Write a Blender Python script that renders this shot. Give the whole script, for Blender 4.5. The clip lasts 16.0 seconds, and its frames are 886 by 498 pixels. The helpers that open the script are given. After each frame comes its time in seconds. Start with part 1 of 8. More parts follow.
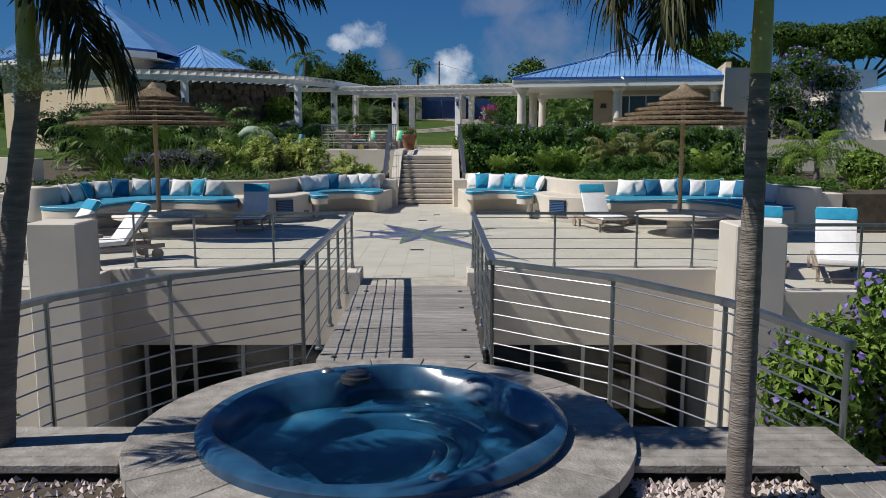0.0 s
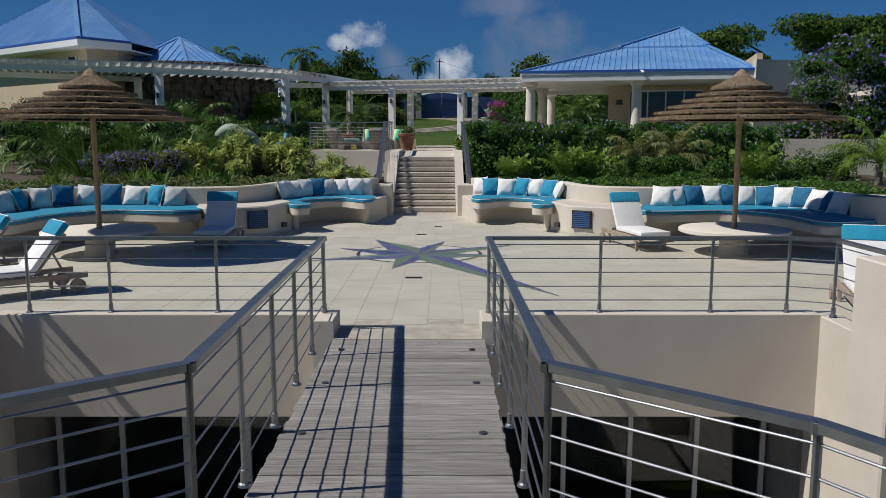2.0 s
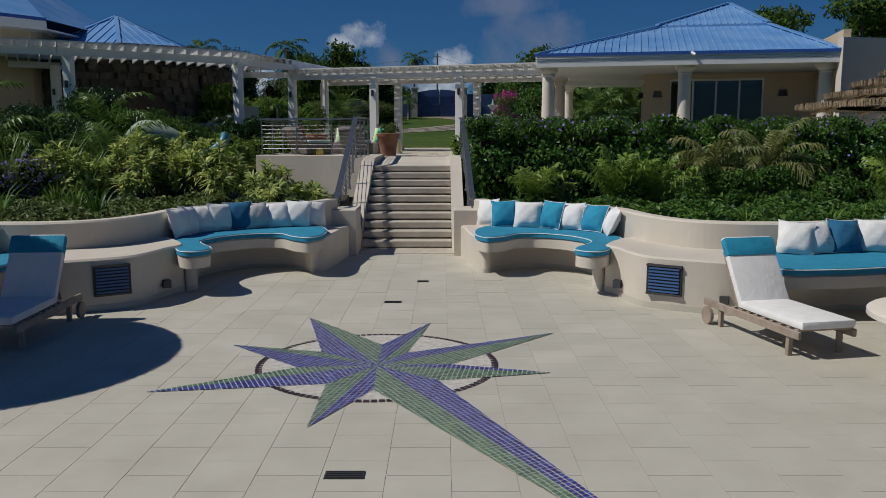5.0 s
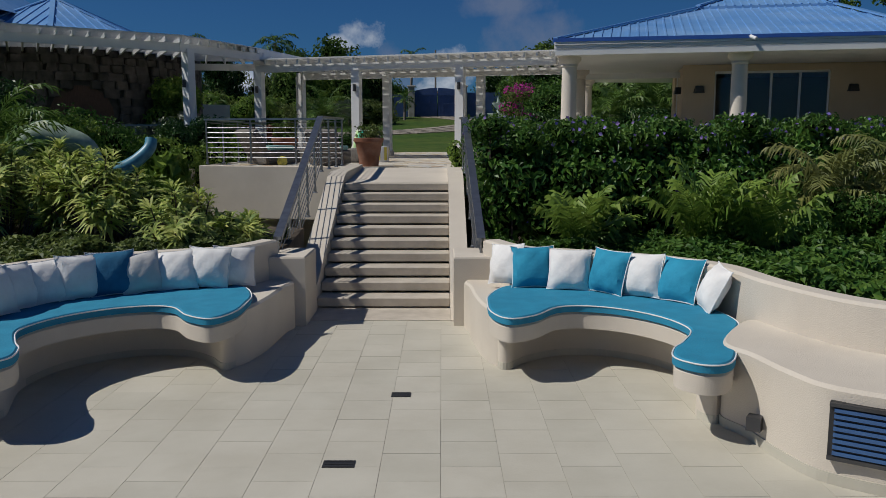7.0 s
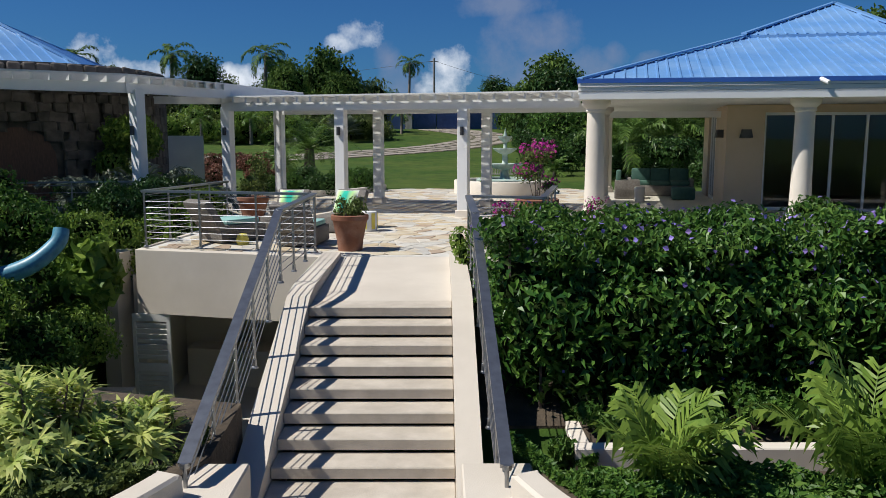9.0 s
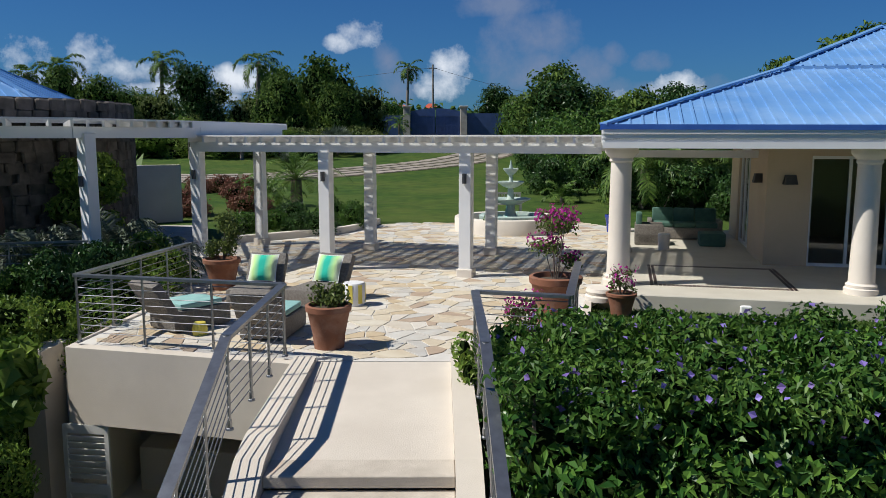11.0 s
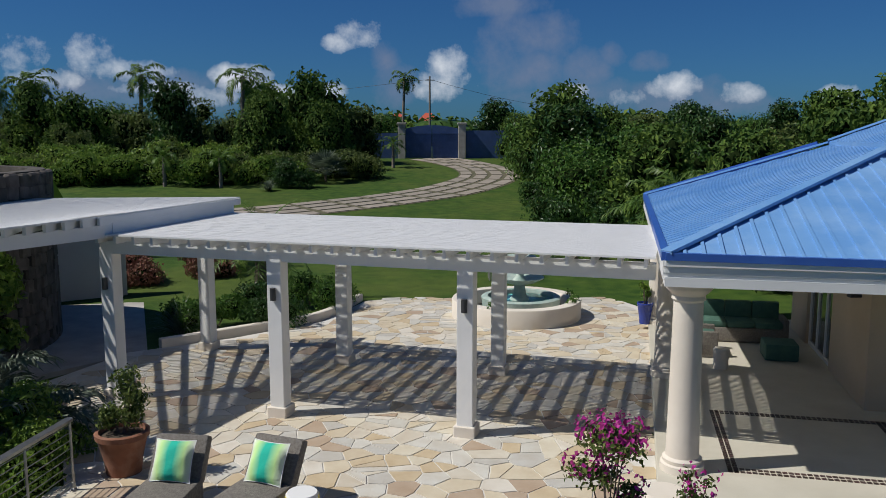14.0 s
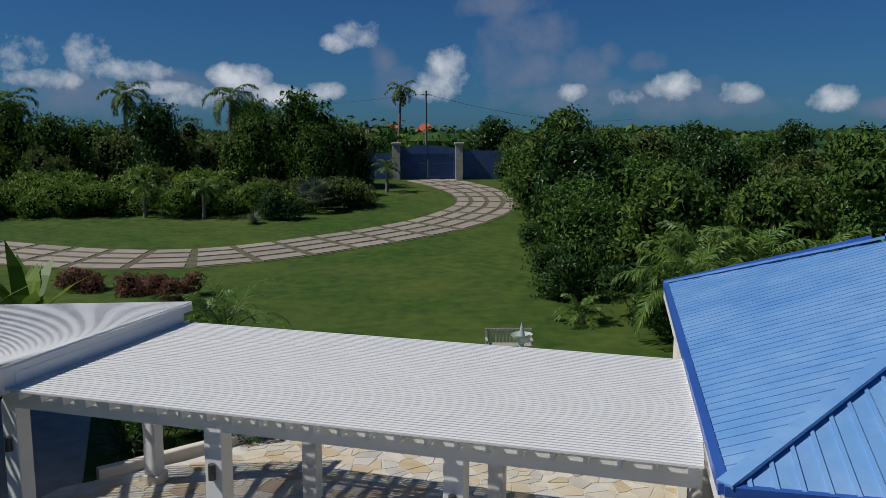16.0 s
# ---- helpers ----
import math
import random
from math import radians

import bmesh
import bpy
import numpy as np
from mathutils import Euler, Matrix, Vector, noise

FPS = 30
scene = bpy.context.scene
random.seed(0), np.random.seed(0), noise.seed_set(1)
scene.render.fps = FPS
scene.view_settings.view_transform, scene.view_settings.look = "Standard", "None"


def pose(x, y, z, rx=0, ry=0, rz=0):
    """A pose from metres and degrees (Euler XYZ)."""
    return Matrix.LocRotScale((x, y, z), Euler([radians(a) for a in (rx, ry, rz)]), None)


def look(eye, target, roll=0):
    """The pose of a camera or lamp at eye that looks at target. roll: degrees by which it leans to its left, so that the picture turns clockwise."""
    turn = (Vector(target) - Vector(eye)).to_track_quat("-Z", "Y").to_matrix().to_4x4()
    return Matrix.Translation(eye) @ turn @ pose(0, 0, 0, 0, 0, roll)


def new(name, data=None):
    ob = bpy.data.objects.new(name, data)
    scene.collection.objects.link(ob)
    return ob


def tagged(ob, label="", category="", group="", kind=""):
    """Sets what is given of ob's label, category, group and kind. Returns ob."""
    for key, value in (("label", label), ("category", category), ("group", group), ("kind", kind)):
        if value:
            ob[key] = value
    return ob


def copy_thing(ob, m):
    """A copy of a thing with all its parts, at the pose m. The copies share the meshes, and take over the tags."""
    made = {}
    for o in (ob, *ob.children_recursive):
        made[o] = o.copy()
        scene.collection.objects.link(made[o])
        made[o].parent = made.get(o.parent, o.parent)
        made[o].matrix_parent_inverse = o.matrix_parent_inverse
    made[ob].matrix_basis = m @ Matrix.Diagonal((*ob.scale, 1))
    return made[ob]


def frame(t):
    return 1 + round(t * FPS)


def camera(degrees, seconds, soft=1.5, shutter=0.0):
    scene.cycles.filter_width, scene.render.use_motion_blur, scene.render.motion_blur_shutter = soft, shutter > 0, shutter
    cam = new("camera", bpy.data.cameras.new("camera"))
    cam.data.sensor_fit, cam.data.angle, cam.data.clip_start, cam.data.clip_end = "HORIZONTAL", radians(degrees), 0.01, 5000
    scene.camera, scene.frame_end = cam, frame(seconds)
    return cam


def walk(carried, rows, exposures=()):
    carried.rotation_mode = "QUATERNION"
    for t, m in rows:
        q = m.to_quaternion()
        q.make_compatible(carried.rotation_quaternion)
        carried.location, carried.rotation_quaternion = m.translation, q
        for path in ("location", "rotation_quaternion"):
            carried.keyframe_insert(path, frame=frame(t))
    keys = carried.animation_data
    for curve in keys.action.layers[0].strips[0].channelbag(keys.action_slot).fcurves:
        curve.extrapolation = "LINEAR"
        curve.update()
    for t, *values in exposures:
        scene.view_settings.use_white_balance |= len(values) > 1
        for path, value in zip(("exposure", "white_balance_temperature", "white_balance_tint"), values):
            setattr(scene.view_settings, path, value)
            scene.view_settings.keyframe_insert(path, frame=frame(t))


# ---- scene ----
EXPO = 0.0
STOPS = [(0, 0.27), (1, 0.2), (2.5, -0.04), (3.5, -0.2), (6, -0.3), (7.5, -0.22), (8, -0.03), (8.5, 0.15), (9, 0.43), (11.5, 0.39), (12, 0.33), (12.5, 0.24), (13, 0.12), (13.5, 0.08), (14.5, 0.05), (16, -0.1)]
cam = camera(57.7, 16.0, soft=0.75)
PITCH = 7.95
# seconds, eye x, y, z, yaw
PATH = [
    (0.0, -0.156, 1.155, 2.520, 0.00),
    (0.5, -0.192, 1.927, 2.435, 0.00),
    (1.0, -0.224, 2.833, 2.443, 0.00),
    (1.5, -0.228, 3.824, 2.462, 0.00),
    (2.0, -0.220, 4.966, 2.483, 0.00),
    (2.5, -0.175, 6.263, 2.492, 0.00),
    (3.0, -0.136, 7.669, 2.497, 0.00),
    (3.5, -0.095, 9.080, 2.499, 0.00),
    (6.0, 0.024, 16.243, 2.568, -0.07),
    (6.5, 0.037, 17.744, 2.645, -0.09),
    (7.0, 0.069, 19.167, 2.647, -0.10),
    (7.5, 0.098, 20.477, 2.659, -0.12),
    (8.0, 0.082, 21.685, 2.964, -0.15),
    (8.5, 0.049, 22.761, 3.603, -0.18),
    (9.0, 0.031, 23.705, 4.160, -0.20),
    (11.5, 0.028, 27.718, 5.597, -0.29),
    (12.0, 0.044, 28.652, 5.943, -0.31),
    (12.5, 0.060, 29.626, 6.288, -0.33),
    (13.0, 0.082, 30.635, 6.576, -0.35),
    (13.5, 0.129, 31.580, 6.908, -0.38),
    (14.0, 0.165, 32.481, 7.260, -0.40),
    (14.5, 0.214, 33.385, 7.649, -0.42),
    (15.0, 0.275, 34.261, 8.092, -0.45),
    (15.5, 0.352, 35.082, 8.675, -0.47),
    (16.0, 0.415, 35.925, 9.280, -0.50),
]
walk(cam, [(t, pose(x, y, z, 90 - PITCH, 0, yaw)) for t, x, y, z, yaw in PATH], exposures=[(t, EXPO + e) for t, e in STOPS])

# ---- world, sun ----
SUN_TO = Vector((-0.82, -0.13, 1.0)).normalized()
world = bpy.data.worlds.new("world")
scene.world = world
world.use_nodes = True
wn, wl = world.node_tree.nodes, world.node_tree.links
wn.clear()
w_out = wn.new("ShaderNodeOutputWorld")
w_bg = wn.new("ShaderNodeBackground")
w_sky = wn.new("ShaderNodeTexSky")
w_sky.sky_type = "NISHITA"
w_sky.sun_disc = False
w_sky.sun_elevation = math.asin(SUN_TO.z)
w_sky.sun_rotation = math.atan2(SUN_TO.x, SUN_TO.y)
w_sky.altitude = 50
w_sky.air_density, w_sky.dust_density, w_sky.ozone_density = 0.9, 0.55, 4.0
w_bg.inputs["Strength"].default_value = 0.034


def w_math(op, a, b=None, clamp=False):
    n = wn.new("ShaderNodeMath")
    n.operation, n.use_clamp = op, clamp
    for k, v in enumerate((a, b)):
        if v is None:
            continue
        if isinstance(v, (int, float)):
            n.inputs[k].default_value = v
        else:
            wl.new(v, n.inputs[k])
    return n.outputs[0]


w_co = wn.new("ShaderNodeTexCoord")
w_noise = wn.new("ShaderNodeTexNoise")
w_noise.inputs["Scale"].default_value = 19
w_noise.inputs["Detail"].default_value = 10
w_noise.inputs["Roughness"].default_value = 0.62
wl.new(w_co.outputs["Generated"], w_noise.inputs["Vector"])
w_sep = wn.new("ShaderNodeSeparateXYZ")
wl.new(w_co.outputs["Generated"], w_sep.inputs[0])
w_az = w_math("ARCTAN2", w_sep.outputs[0], w_sep.outputs[1])
w_el = w_math("ARCSINE", w_sep.outputs[2])


def cloud_puff(az, el, ra, re):
    """Density of one puff at a bearing and a height over the horizon (degrees)."""
    da = w_math("DIVIDE", w_math("SUBTRACT", w_az, radians(az)), radians(ra))
    de = w_math("DIVIDE", w_math("SUBTRACT", w_el, radians(el)), radians(re))
    d = w_math("ADD", w_math("MULTIPLY", da, da), w_math("MULTIPLY", de, de))
    return w_math("SUBTRACT", 1.0, d)


CLOUDS = [  # bright cumulus: bearing, height, half width, half height
    (-5.6, 7.1, 1.5, 1.3), (-6.8, 6.4, 1.3, 0.7), (0.7, 5.0, 1.3, 1.5), (0.6, 3.4, 2.0, 1.2), (-22.5, 5.4, 1.5, 1.2), (-21.0, 4.4, 2.6, 0.9),
    (-13.5, 4.0, 1.8, 1.0), (-10.5, 2.8, 2.4, 0.7), (-27.0, 5.2, 1.6, 1.6), (-19.0, 3.1, 3.0, 0.5), (-26.0, 3.6, 2.5, 0.7), (16.0, 3.4, 1.8, 0.9), (20.5, 2.9, 1.6, 0.8), (-16.5, 2.6, 2.6, 0.7), (9.5, 3.0, 1.0, 0.6), (26.0, 2.4, 1.7, 0.9), (13.0, 2.6, 1.4, 0.7), (-8.0, 3.2, 1.5, 0.6),
]
GREYS = [(5.2, 6.2, 2.6, 3.2), (14.0, 2.6, 9.0, 1.3), (-21.0, 2.8, 9.0, 1.5), (-3.0, 3.6, 1.6, 1.6), (10.5, 4.6, 1.6, 1.6), (6.5, 7.0, 3.6, 1.7), (4.5, 8.9, 3.4, 1.0), (6.0, 4.8, 2.4, 2.0), (2.6, 9.8, 2.0, 0.8), (8.5, 2.5, 4.5, 1.0), (19.0, 2.2, 5.0, 0.9), (-3.6, 5.3, 1.2, 1.1), (14.5, 5.0, 1.4, 0.8), (30, 1.8, 4.0, 0.6), (-24, 3.0, 5.0, 0.8), (12.0, 5.6, 1.2, 0.9)]


def cloud_field(puffs, gain, low, high):
    total = None
    for puff in puffs:
        d = cloud_puff(*puff)
        total = d if total is None else w_math("MAXIMUM", total, d)
    wob = w_math("MULTIPLY", w_math("SUBTRACT", w_noise.outputs["Fac"], 0.5), gain)
    total = w_math("ADD", total, wob)
    return w_math("DIVIDE", w_math("SUBTRACT", total, low), high - low, True)


w_white = cloud_field(CLOUDS, 5.4, -0.1, 1.7)
w_grey = w_math("MULTIPLY", cloud_field(GREYS, 4.0, -0.2, 1.4), 0.75)
w_mix1 = wn.new("ShaderNodeMixRGB")
w_mix2 = wn.new("ShaderNodeMixRGB")
w_tint = wn.new("ShaderNodeMixRGB")
w_tint.blend_type = "MULTIPLY"
w_tint.inputs[0].default_value = 1.0
w_tint.inputs[2].default_value = (0.345, 0.82, 1.38, 1)
wl.new(w_sky.outputs[0], w_tint.inputs[1])
wl.new(w_grey, w_mix1.inputs[0])
wl.new(w_tint.outputs[0], w_mix1.inputs[1])
w_mix1.inputs[2].default_value = (4.4, 5.6, 8.6, 1)
wl.new(w_white, w_mix2.inputs[0])
wl.new(w_mix1.outputs[0], w_mix2.inputs[1])
w_mix2.inputs[2].default_value = (17, 18.2, 20, 1)
wl.new(w_mix2.outputs[0], w_bg.inputs["Color"])
wl.new(w_bg.outputs[0], w_out.inputs["Surface"])

sun_data = bpy.data.lights.new("sun", "SUN")
sun_data.energy, sun_data.angle, sun_data.color = 3.95, radians(0.55), (1.0, 0.965, 0.9)
sun_ob = new("sun", sun_data)
sun_ob.matrix_world = look(SUN_TO * 60, (0, 0, 0))

# ---- materials ----
def rgba(c):
    return (c[0], c[1], c[2], 1)


def mat(name, c1, c2=None, rough=0.7, metal=0.0, scale=3.0, detail=6, bump=0.0, bump_scale=60.0, stain=None, stain_scale=0.6, stain_amt=0.5,
        spec=0.5, island=0.0, obj_rand=0.0, transl=0.0, coat=0.0, stretch=(1, 1, 1)):
    """A two-scale procedural surface: colour noise, stains, fine relief."""
    m = bpy.data.materials.new(name)
    m.use_nodes = True
    n, l = m.node_tree.nodes, m.node_tree.links
    b = n["Principled BSDF"]
    b.inputs["Roughness"].default_value = rough
    b.inputs["Metallic"].default_value = metal
    b.inputs["Specular IOR Level"].default_value = spec
    b.inputs["Coat Weight"].default_value = coat
    co = n.new("ShaderNodeTexCoord")
    mp = n.new("ShaderNodeMapping")
    mp.inputs["Scale"].default_value = stretch
    geo = n.new("ShaderNodeNewGeometry")
    l.new(geo.outputs["Position"], mp.inputs["Vector"])
    t = n.new("ShaderNodeTexNoise")
    t.inputs["Scale"].default_value, t.inputs["Detail"].default_value = scale, detail
    l.new(mp.outputs[0], t.inputs["Vector"])
    ramp = n.new("ShaderNodeValToRGB")
    ramp.color_ramp.elements[0].position, ramp.color_ramp.elements[1].position = 0.3, 0.7
    ramp.color_ramp.elements[0].color, ramp.color_ramp.elements[1].color = rgba(c1), rgba(c2 or c1)
    l.new(t.outputs["Fac"], ramp.inputs[0])
    col = ramp.outputs[0]
    if stain:
        s = n.new("ShaderNodeTexNoise")
        s.inputs["Scale"].default_value, s.inputs["Detail"].default_value, s.inputs["Roughness"].default_value = stain_scale, 8, 0.7
        l.new(mp.outputs[0], s.inputs["Vector"])
        sr = n.new("ShaderNodeMapRange")
        sr.inputs[1].default_value, sr.inputs[2].default_value, sr.inputs[4].default_value = 0.45, 0.75, stain_amt
        l.new(s.outputs["Fac"], sr.inputs[0])
        mx = n.new("ShaderNodeMixRGB")
        l.new(sr.outputs[0], mx.inputs[0])
        l.new(col, mx.inputs[1])
        mx.inputs[2].default_value = rgba(stain)
        col = mx.outputs[0]
    if island or obj_rand:
        if island:
            rnd = geo.outputs["Random Per Island"]
            amt = island
        else:
            oi = n.new("ShaderNodeObjectInfo")
            rnd, amt = oi.outputs["Random"], obj_rand
        hs = n.new("ShaderNodeHueSaturation")
        mr = n.new("ShaderNodeMapRange")
        mr.inputs[3].default_value, mr.inputs[4].default_value = 1 - amt, 1 + amt
        l.new(rnd, mr.inputs[0])
        l.new(mr.outputs[0], hs.inputs["Value"])
        mr2 = n.new("ShaderNodeMapRange")
        mr2.inputs[3].default_value, mr2.inputs[4].default_value = 0.5 + 0.05 * amt, 0.5 - 0.05 * amt
        l.new(rnd, mr2.inputs[0])
        l.new(mr2.outputs[0], hs.inputs["Hue"])
        l.new(col, hs.inputs["Color"])
        col = hs.outputs[0]
    l.new(col, b.inputs["Base Color"])
    if bump:
        bt = n.new("ShaderNodeTexNoise")
        bt.inputs["Scale"].default_value, bt.inputs["Detail"].default_value = bump_scale, 5
        l.new(mp.outputs[0], bt.inputs["Vector"])
        bp = n.new("ShaderNodeBump")
        bp.inputs["Strength"].default_value, bp.inputs["Distance"].default_value = bump, 0.02
        l.new(bt.outputs["Fac"], bp.inputs["Height"])
        l.new(bp.outputs[0], b.inputs["Normal"])
    if transl:
        tr = n.new("ShaderNodeBsdfTranslucent")
        l.new(col, tr.inputs["Color"])
        ms = n.new("ShaderNodeMixShader")
        ms.inputs[0].default_value = transl
        l.new(b.outputs[0], ms.inputs[1])
        l.new(tr.outputs[0], ms.inputs[2])
        l.new(ms.outputs[0], n["Material Output"].inputs["Surface"])
    return m


M = {}
M["stucco"] = mat("stucco", (0.57, 0.51, 0.43), (0.63, 0.57, 0.485), 0.85, scale=1.2, bump=0.25, bump_scale=90, stain=(0.43, 0.38, 0.32), stain_scale=0.5, stain_amt=0.35)
M["stucco_white"] = mat("stucco_white", (0.66, 0.6, 0.52), (0.72, 0.66, 0.58), 0.85, scale=1.0, bump=0.2, bump_scale=80, stain=(0.5, 0.45, 0.38), stain_amt=0.3)
M["stucco_yellow"] = mat("stucco_yellow", (0.55, 0.44, 0.3), (0.6, 0.48, 0.34), 0.85, scale=1.0, bump=0.2, stain=(0.4, 0.32, 0.22), stain_amt=0.3)
M["tile"] = mat("tile", (0.48, 0.452, 0.375), (0.54, 0.51, 0.43), 0.6, scale=1.5, bump=0.08, bump_scale=40, stain=(0.4, 0.365, 0.29), stain_scale=0.8, stain_amt=0.5, obj_rand=0.045)
M["grout"] = mat("grout", (0.3, 0.27, 0.22), (0.46, 0.43, 0.36), 0.9, scale=4)
M["step"] = mat("step", (0.44, 0.39, 0.32), (0.56, 0.5, 0.42), 0.8, scale=4, bump=0.25, bump_scale=50, stain=(0.3, 0.25, 0.2), stain_scale=1.6, stain_amt=0.5)
M["plank"] = mat("plank", (0.2, 0.18, 0.165), (0.36, 0.34, 0.32), 0.8, scale=5, bump=0.5, bump_scale=30, stretch=(0.6, 9, 9), stain=(0.14, 0.12, 0.11), stain_scale=2, stain_amt=0.5, obj_rand=0.18)
M["deck"] = mat("deck", (0.19, 0.17, 0.15), (0.38, 0.35, 0.315), 0.8, scale=4, bump=0.5, bump_scale=25, stain=(0.15, 0.13, 0.12), stain_scale=1.5, stain_amt=0.4, obj_rand=0.15, stretch=(2, 2, 2))
M["steel"] = mat("steel", (0.27, 0.275, 0.28), (0.37, 0.375, 0.38), 0.36, 0.9, scale=8, bump=0.05, bump_scale=200)
M["white_paint"] = mat("white_paint", (0.74, 0.74, 0.73), (0.8, 0.8, 0.79), 0.45, scale=3, bump=0.08, bump_scale=50, stain=(0.62, 0.61, 0.58), stain_scale=1.5, stain_amt=0.3)
M["roof"] = mat("roof", (0.125, 0.295, 0.59), (0.175, 0.36, 0.65), 0.25, 0.0, scale=0.8, bump=0.05, bump_scale=8, stain=(0.33, 0.5, 0.72), stain_scale=0.5, stain_amt=0.65, spec=0.6)
M["roof_trim"] = mat("roof_trim", (0.03, 0.09, 0.36), (0.04, 0.12, 0.42), 0.35, scale=2, spec=0.5)
M["thatch"] = mat("thatch", (0.16, 0.115, 0.07), (0.36, 0.27, 0.17), 0.95, scale=14, bump=0.9, bump_scale=60, island=0.3)
M["wood"] = mat("wood", (0.3, 0.2, 0.11), (0.4, 0.28, 0.16), 0.6, scale=6, bump=0.2, bump_scale=60, stretch=(1, 1, 4))
M["teak"] = mat("teak", (0.26, 0.2, 0.15), (0.38, 0.31, 0.25), 0.7, scale=6, bump=0.2, bump_scale=60)
M["cushion_blue"] = mat("cushion_blue", (0.012, 0.2, 0.33), (0.018, 0.25, 0.4), 0.8, scale=5, bump=0.25, bump_scale=35)
M["cushion_teal"] = mat("cushion_teal", (0.01, 0.22, 0.36), (0.018, 0.29, 0.45), 0.85, scale=7, bump=0.3, bump_scale=20)
M["cushion_navy"] = mat("cushion_navy", (0.012, 0.11, 0.22), (0.018, 0.15, 0.28), 0.85, scale=7, bump=0.3, bump_scale=20)
M["cushion_white"] = mat("cushion_white", (0.72, 0.7, 0.68), (0.8, 0.79, 0.77), 0.85, scale=6, bump=0.35, bump_scale=16)
M["cushion_grey"] = mat("cushion_grey", (0.5, 0.49, 0.48), (0.6, 0.59, 0.57), 0.85, scale=6, bump=0.35, bump_scale=16)
M["piping"] = mat("piping", (0.75, 0.75, 0.74), None, 0.7)
M["louver"] = mat("louver", (0.04, 0.1, 0.25), (0.05, 0.13, 0.3), 0.5)
M["dark"] = mat("dark", (0.02, 0.02, 0.022), (0.03, 0.03, 0.03), 0.6)
M["dark_metal"] = mat("dark_metal", (0.07, 0.07, 0.075), (0.1, 0.1, 0.1), 0.5, 0.6)
M["tub"] = mat("tub", (0.012, 0.046, 0.1), (0.026, 0.09, 0.17), 0.26, 0.0, scale=5, detail=8, spec=0.5, coat=0.25)
M["pebble"] = mat("pebble", (0.5, 0.4, 0.36), (0.66, 0.58, 0.54), 0.8, scale=5, island=0.3)
M["soil"] = mat("soil", (0.05, 0.038, 0.026), (0.1, 0.075, 0.05), 0.95, scale=5, bump=0.8, bump_scale=20)
# near-black green: the inner shade of the crowns, put into the colour
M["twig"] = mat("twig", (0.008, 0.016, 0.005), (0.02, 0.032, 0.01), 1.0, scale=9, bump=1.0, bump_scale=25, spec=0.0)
M["grass"] = mat("grass", (0.02, 0.054, 0.007), (0.055, 0.1, 0.013), 0.9, scale=1.6, bump=0.9, bump_scale=18, stain=(0.12, 0.135, 0.03), stain_scale=0.16, stain_amt=0.6, spec=0.2)
M["grass_blade"] = mat("grass_blade", (0.05, 0.115, 0.013), (0.09, 0.17, 0.026), 0.7, scale=0.6, island=0.35, transl=0.3)
M["leaf"] = mat("leaf", (0.048, 0.12, 0.0192), (0.088, 0.176, 0.032), 0.45, scale=0.8, island=0.45, transl=0.25, spec=0.22)
M["leaf_light"] = mat("leaf_light", (0.112, 0.213, 0.0312), (0.188, 0.275, 0.05), 0.45, scale=0.8, island=0.4, transl=0.3, spec=0.22)
M["leaf_varieg"] = mat("leaf_varieg", (0.23, 0.35, 0.07), (0.58, 0.6, 0.2), 0.5, scale=5, island=0.35, transl=0.35, spec=0.22)
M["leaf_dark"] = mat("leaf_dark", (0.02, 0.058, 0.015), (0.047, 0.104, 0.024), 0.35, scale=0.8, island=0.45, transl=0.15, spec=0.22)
M["leaf_hedge"] = mat("leaf_hedge", (0.042, 0.12, 0.018), (0.1, 0.21, 0.036), 0.36, scale=0.8, island=0.5, transl=0.2, spec=0.3)
M["leaf_olive"] = mat("leaf_olive", (0.075, 0.112, 0.03), (0.135, 0.18, 0.045), 0.5, scale=0.5, island=0.45, transl=0.25, spec=0.22)
M["leaf_wood"] = mat("leaf_wood", (0.045, 0.096, 0.016), (0.1, 0.175, 0.03), 0.75, scale=0.25, island=0.5, transl=0.25, spec=0.25)
M["palm"] = mat("palm", (0.0675, 0.135, 0.0225), (0.128, 0.21, 0.045), 0.4, scale=1, island=0.35, transl=0.25, spec=0.22)
M["palm_bright"] = mat("palm_bright", (0.132, 0.228, 0.036), (0.228, 0.324, 0.06), 0.4, scale=1, island=0.3, transl=0.3, spec=0.22)
# dry brown-olive fronds, colour darkened to the silhouette of leaves seen against the light
M["palm_old"] = mat("palm_old", (0.03, 0.037, 0.012), (0.085, 0.075, 0.03), 0.55, scale=2, island=0.4, transl=0.06, spec=0.2)
M["palm_dry"] = mat("palm_dry", (0.11, 0.15, 0.035), (0.22, 0.22, 0.06), 0.6, scale=1, island=0.3, transl=0.2)
M["silver_palm"] = mat("silver_palm", (0.1, 0.14, 0.09), (0.17, 0.2, 0.14), 0.5, scale=1, island=0.3, transl=0.2)
M["red_leaf"] = mat("red_leaf", (0.14, 0.06, 0.04), (0.24, 0.12, 0.08), 0.6, scale=1, island=0.4, transl=0.2, spec=0.22)
M["purple"] = mat("purple", (0.16, 0.12, 0.4), (0.3, 0.2, 0.55), 0.6, scale=2, island=0.3, transl=0.2)
M["magenta"] = mat("magenta", (0.36, 0.015, 0.2), (0.52, 0.035, 0.3), 0.6, scale=2, island=0.3, transl=0.3)
M["cream_flower"] = mat("cream_flower", (0.4, 0.42, 0.2), (0.6, 0.6, 0.35), 0.7, island=0.3)
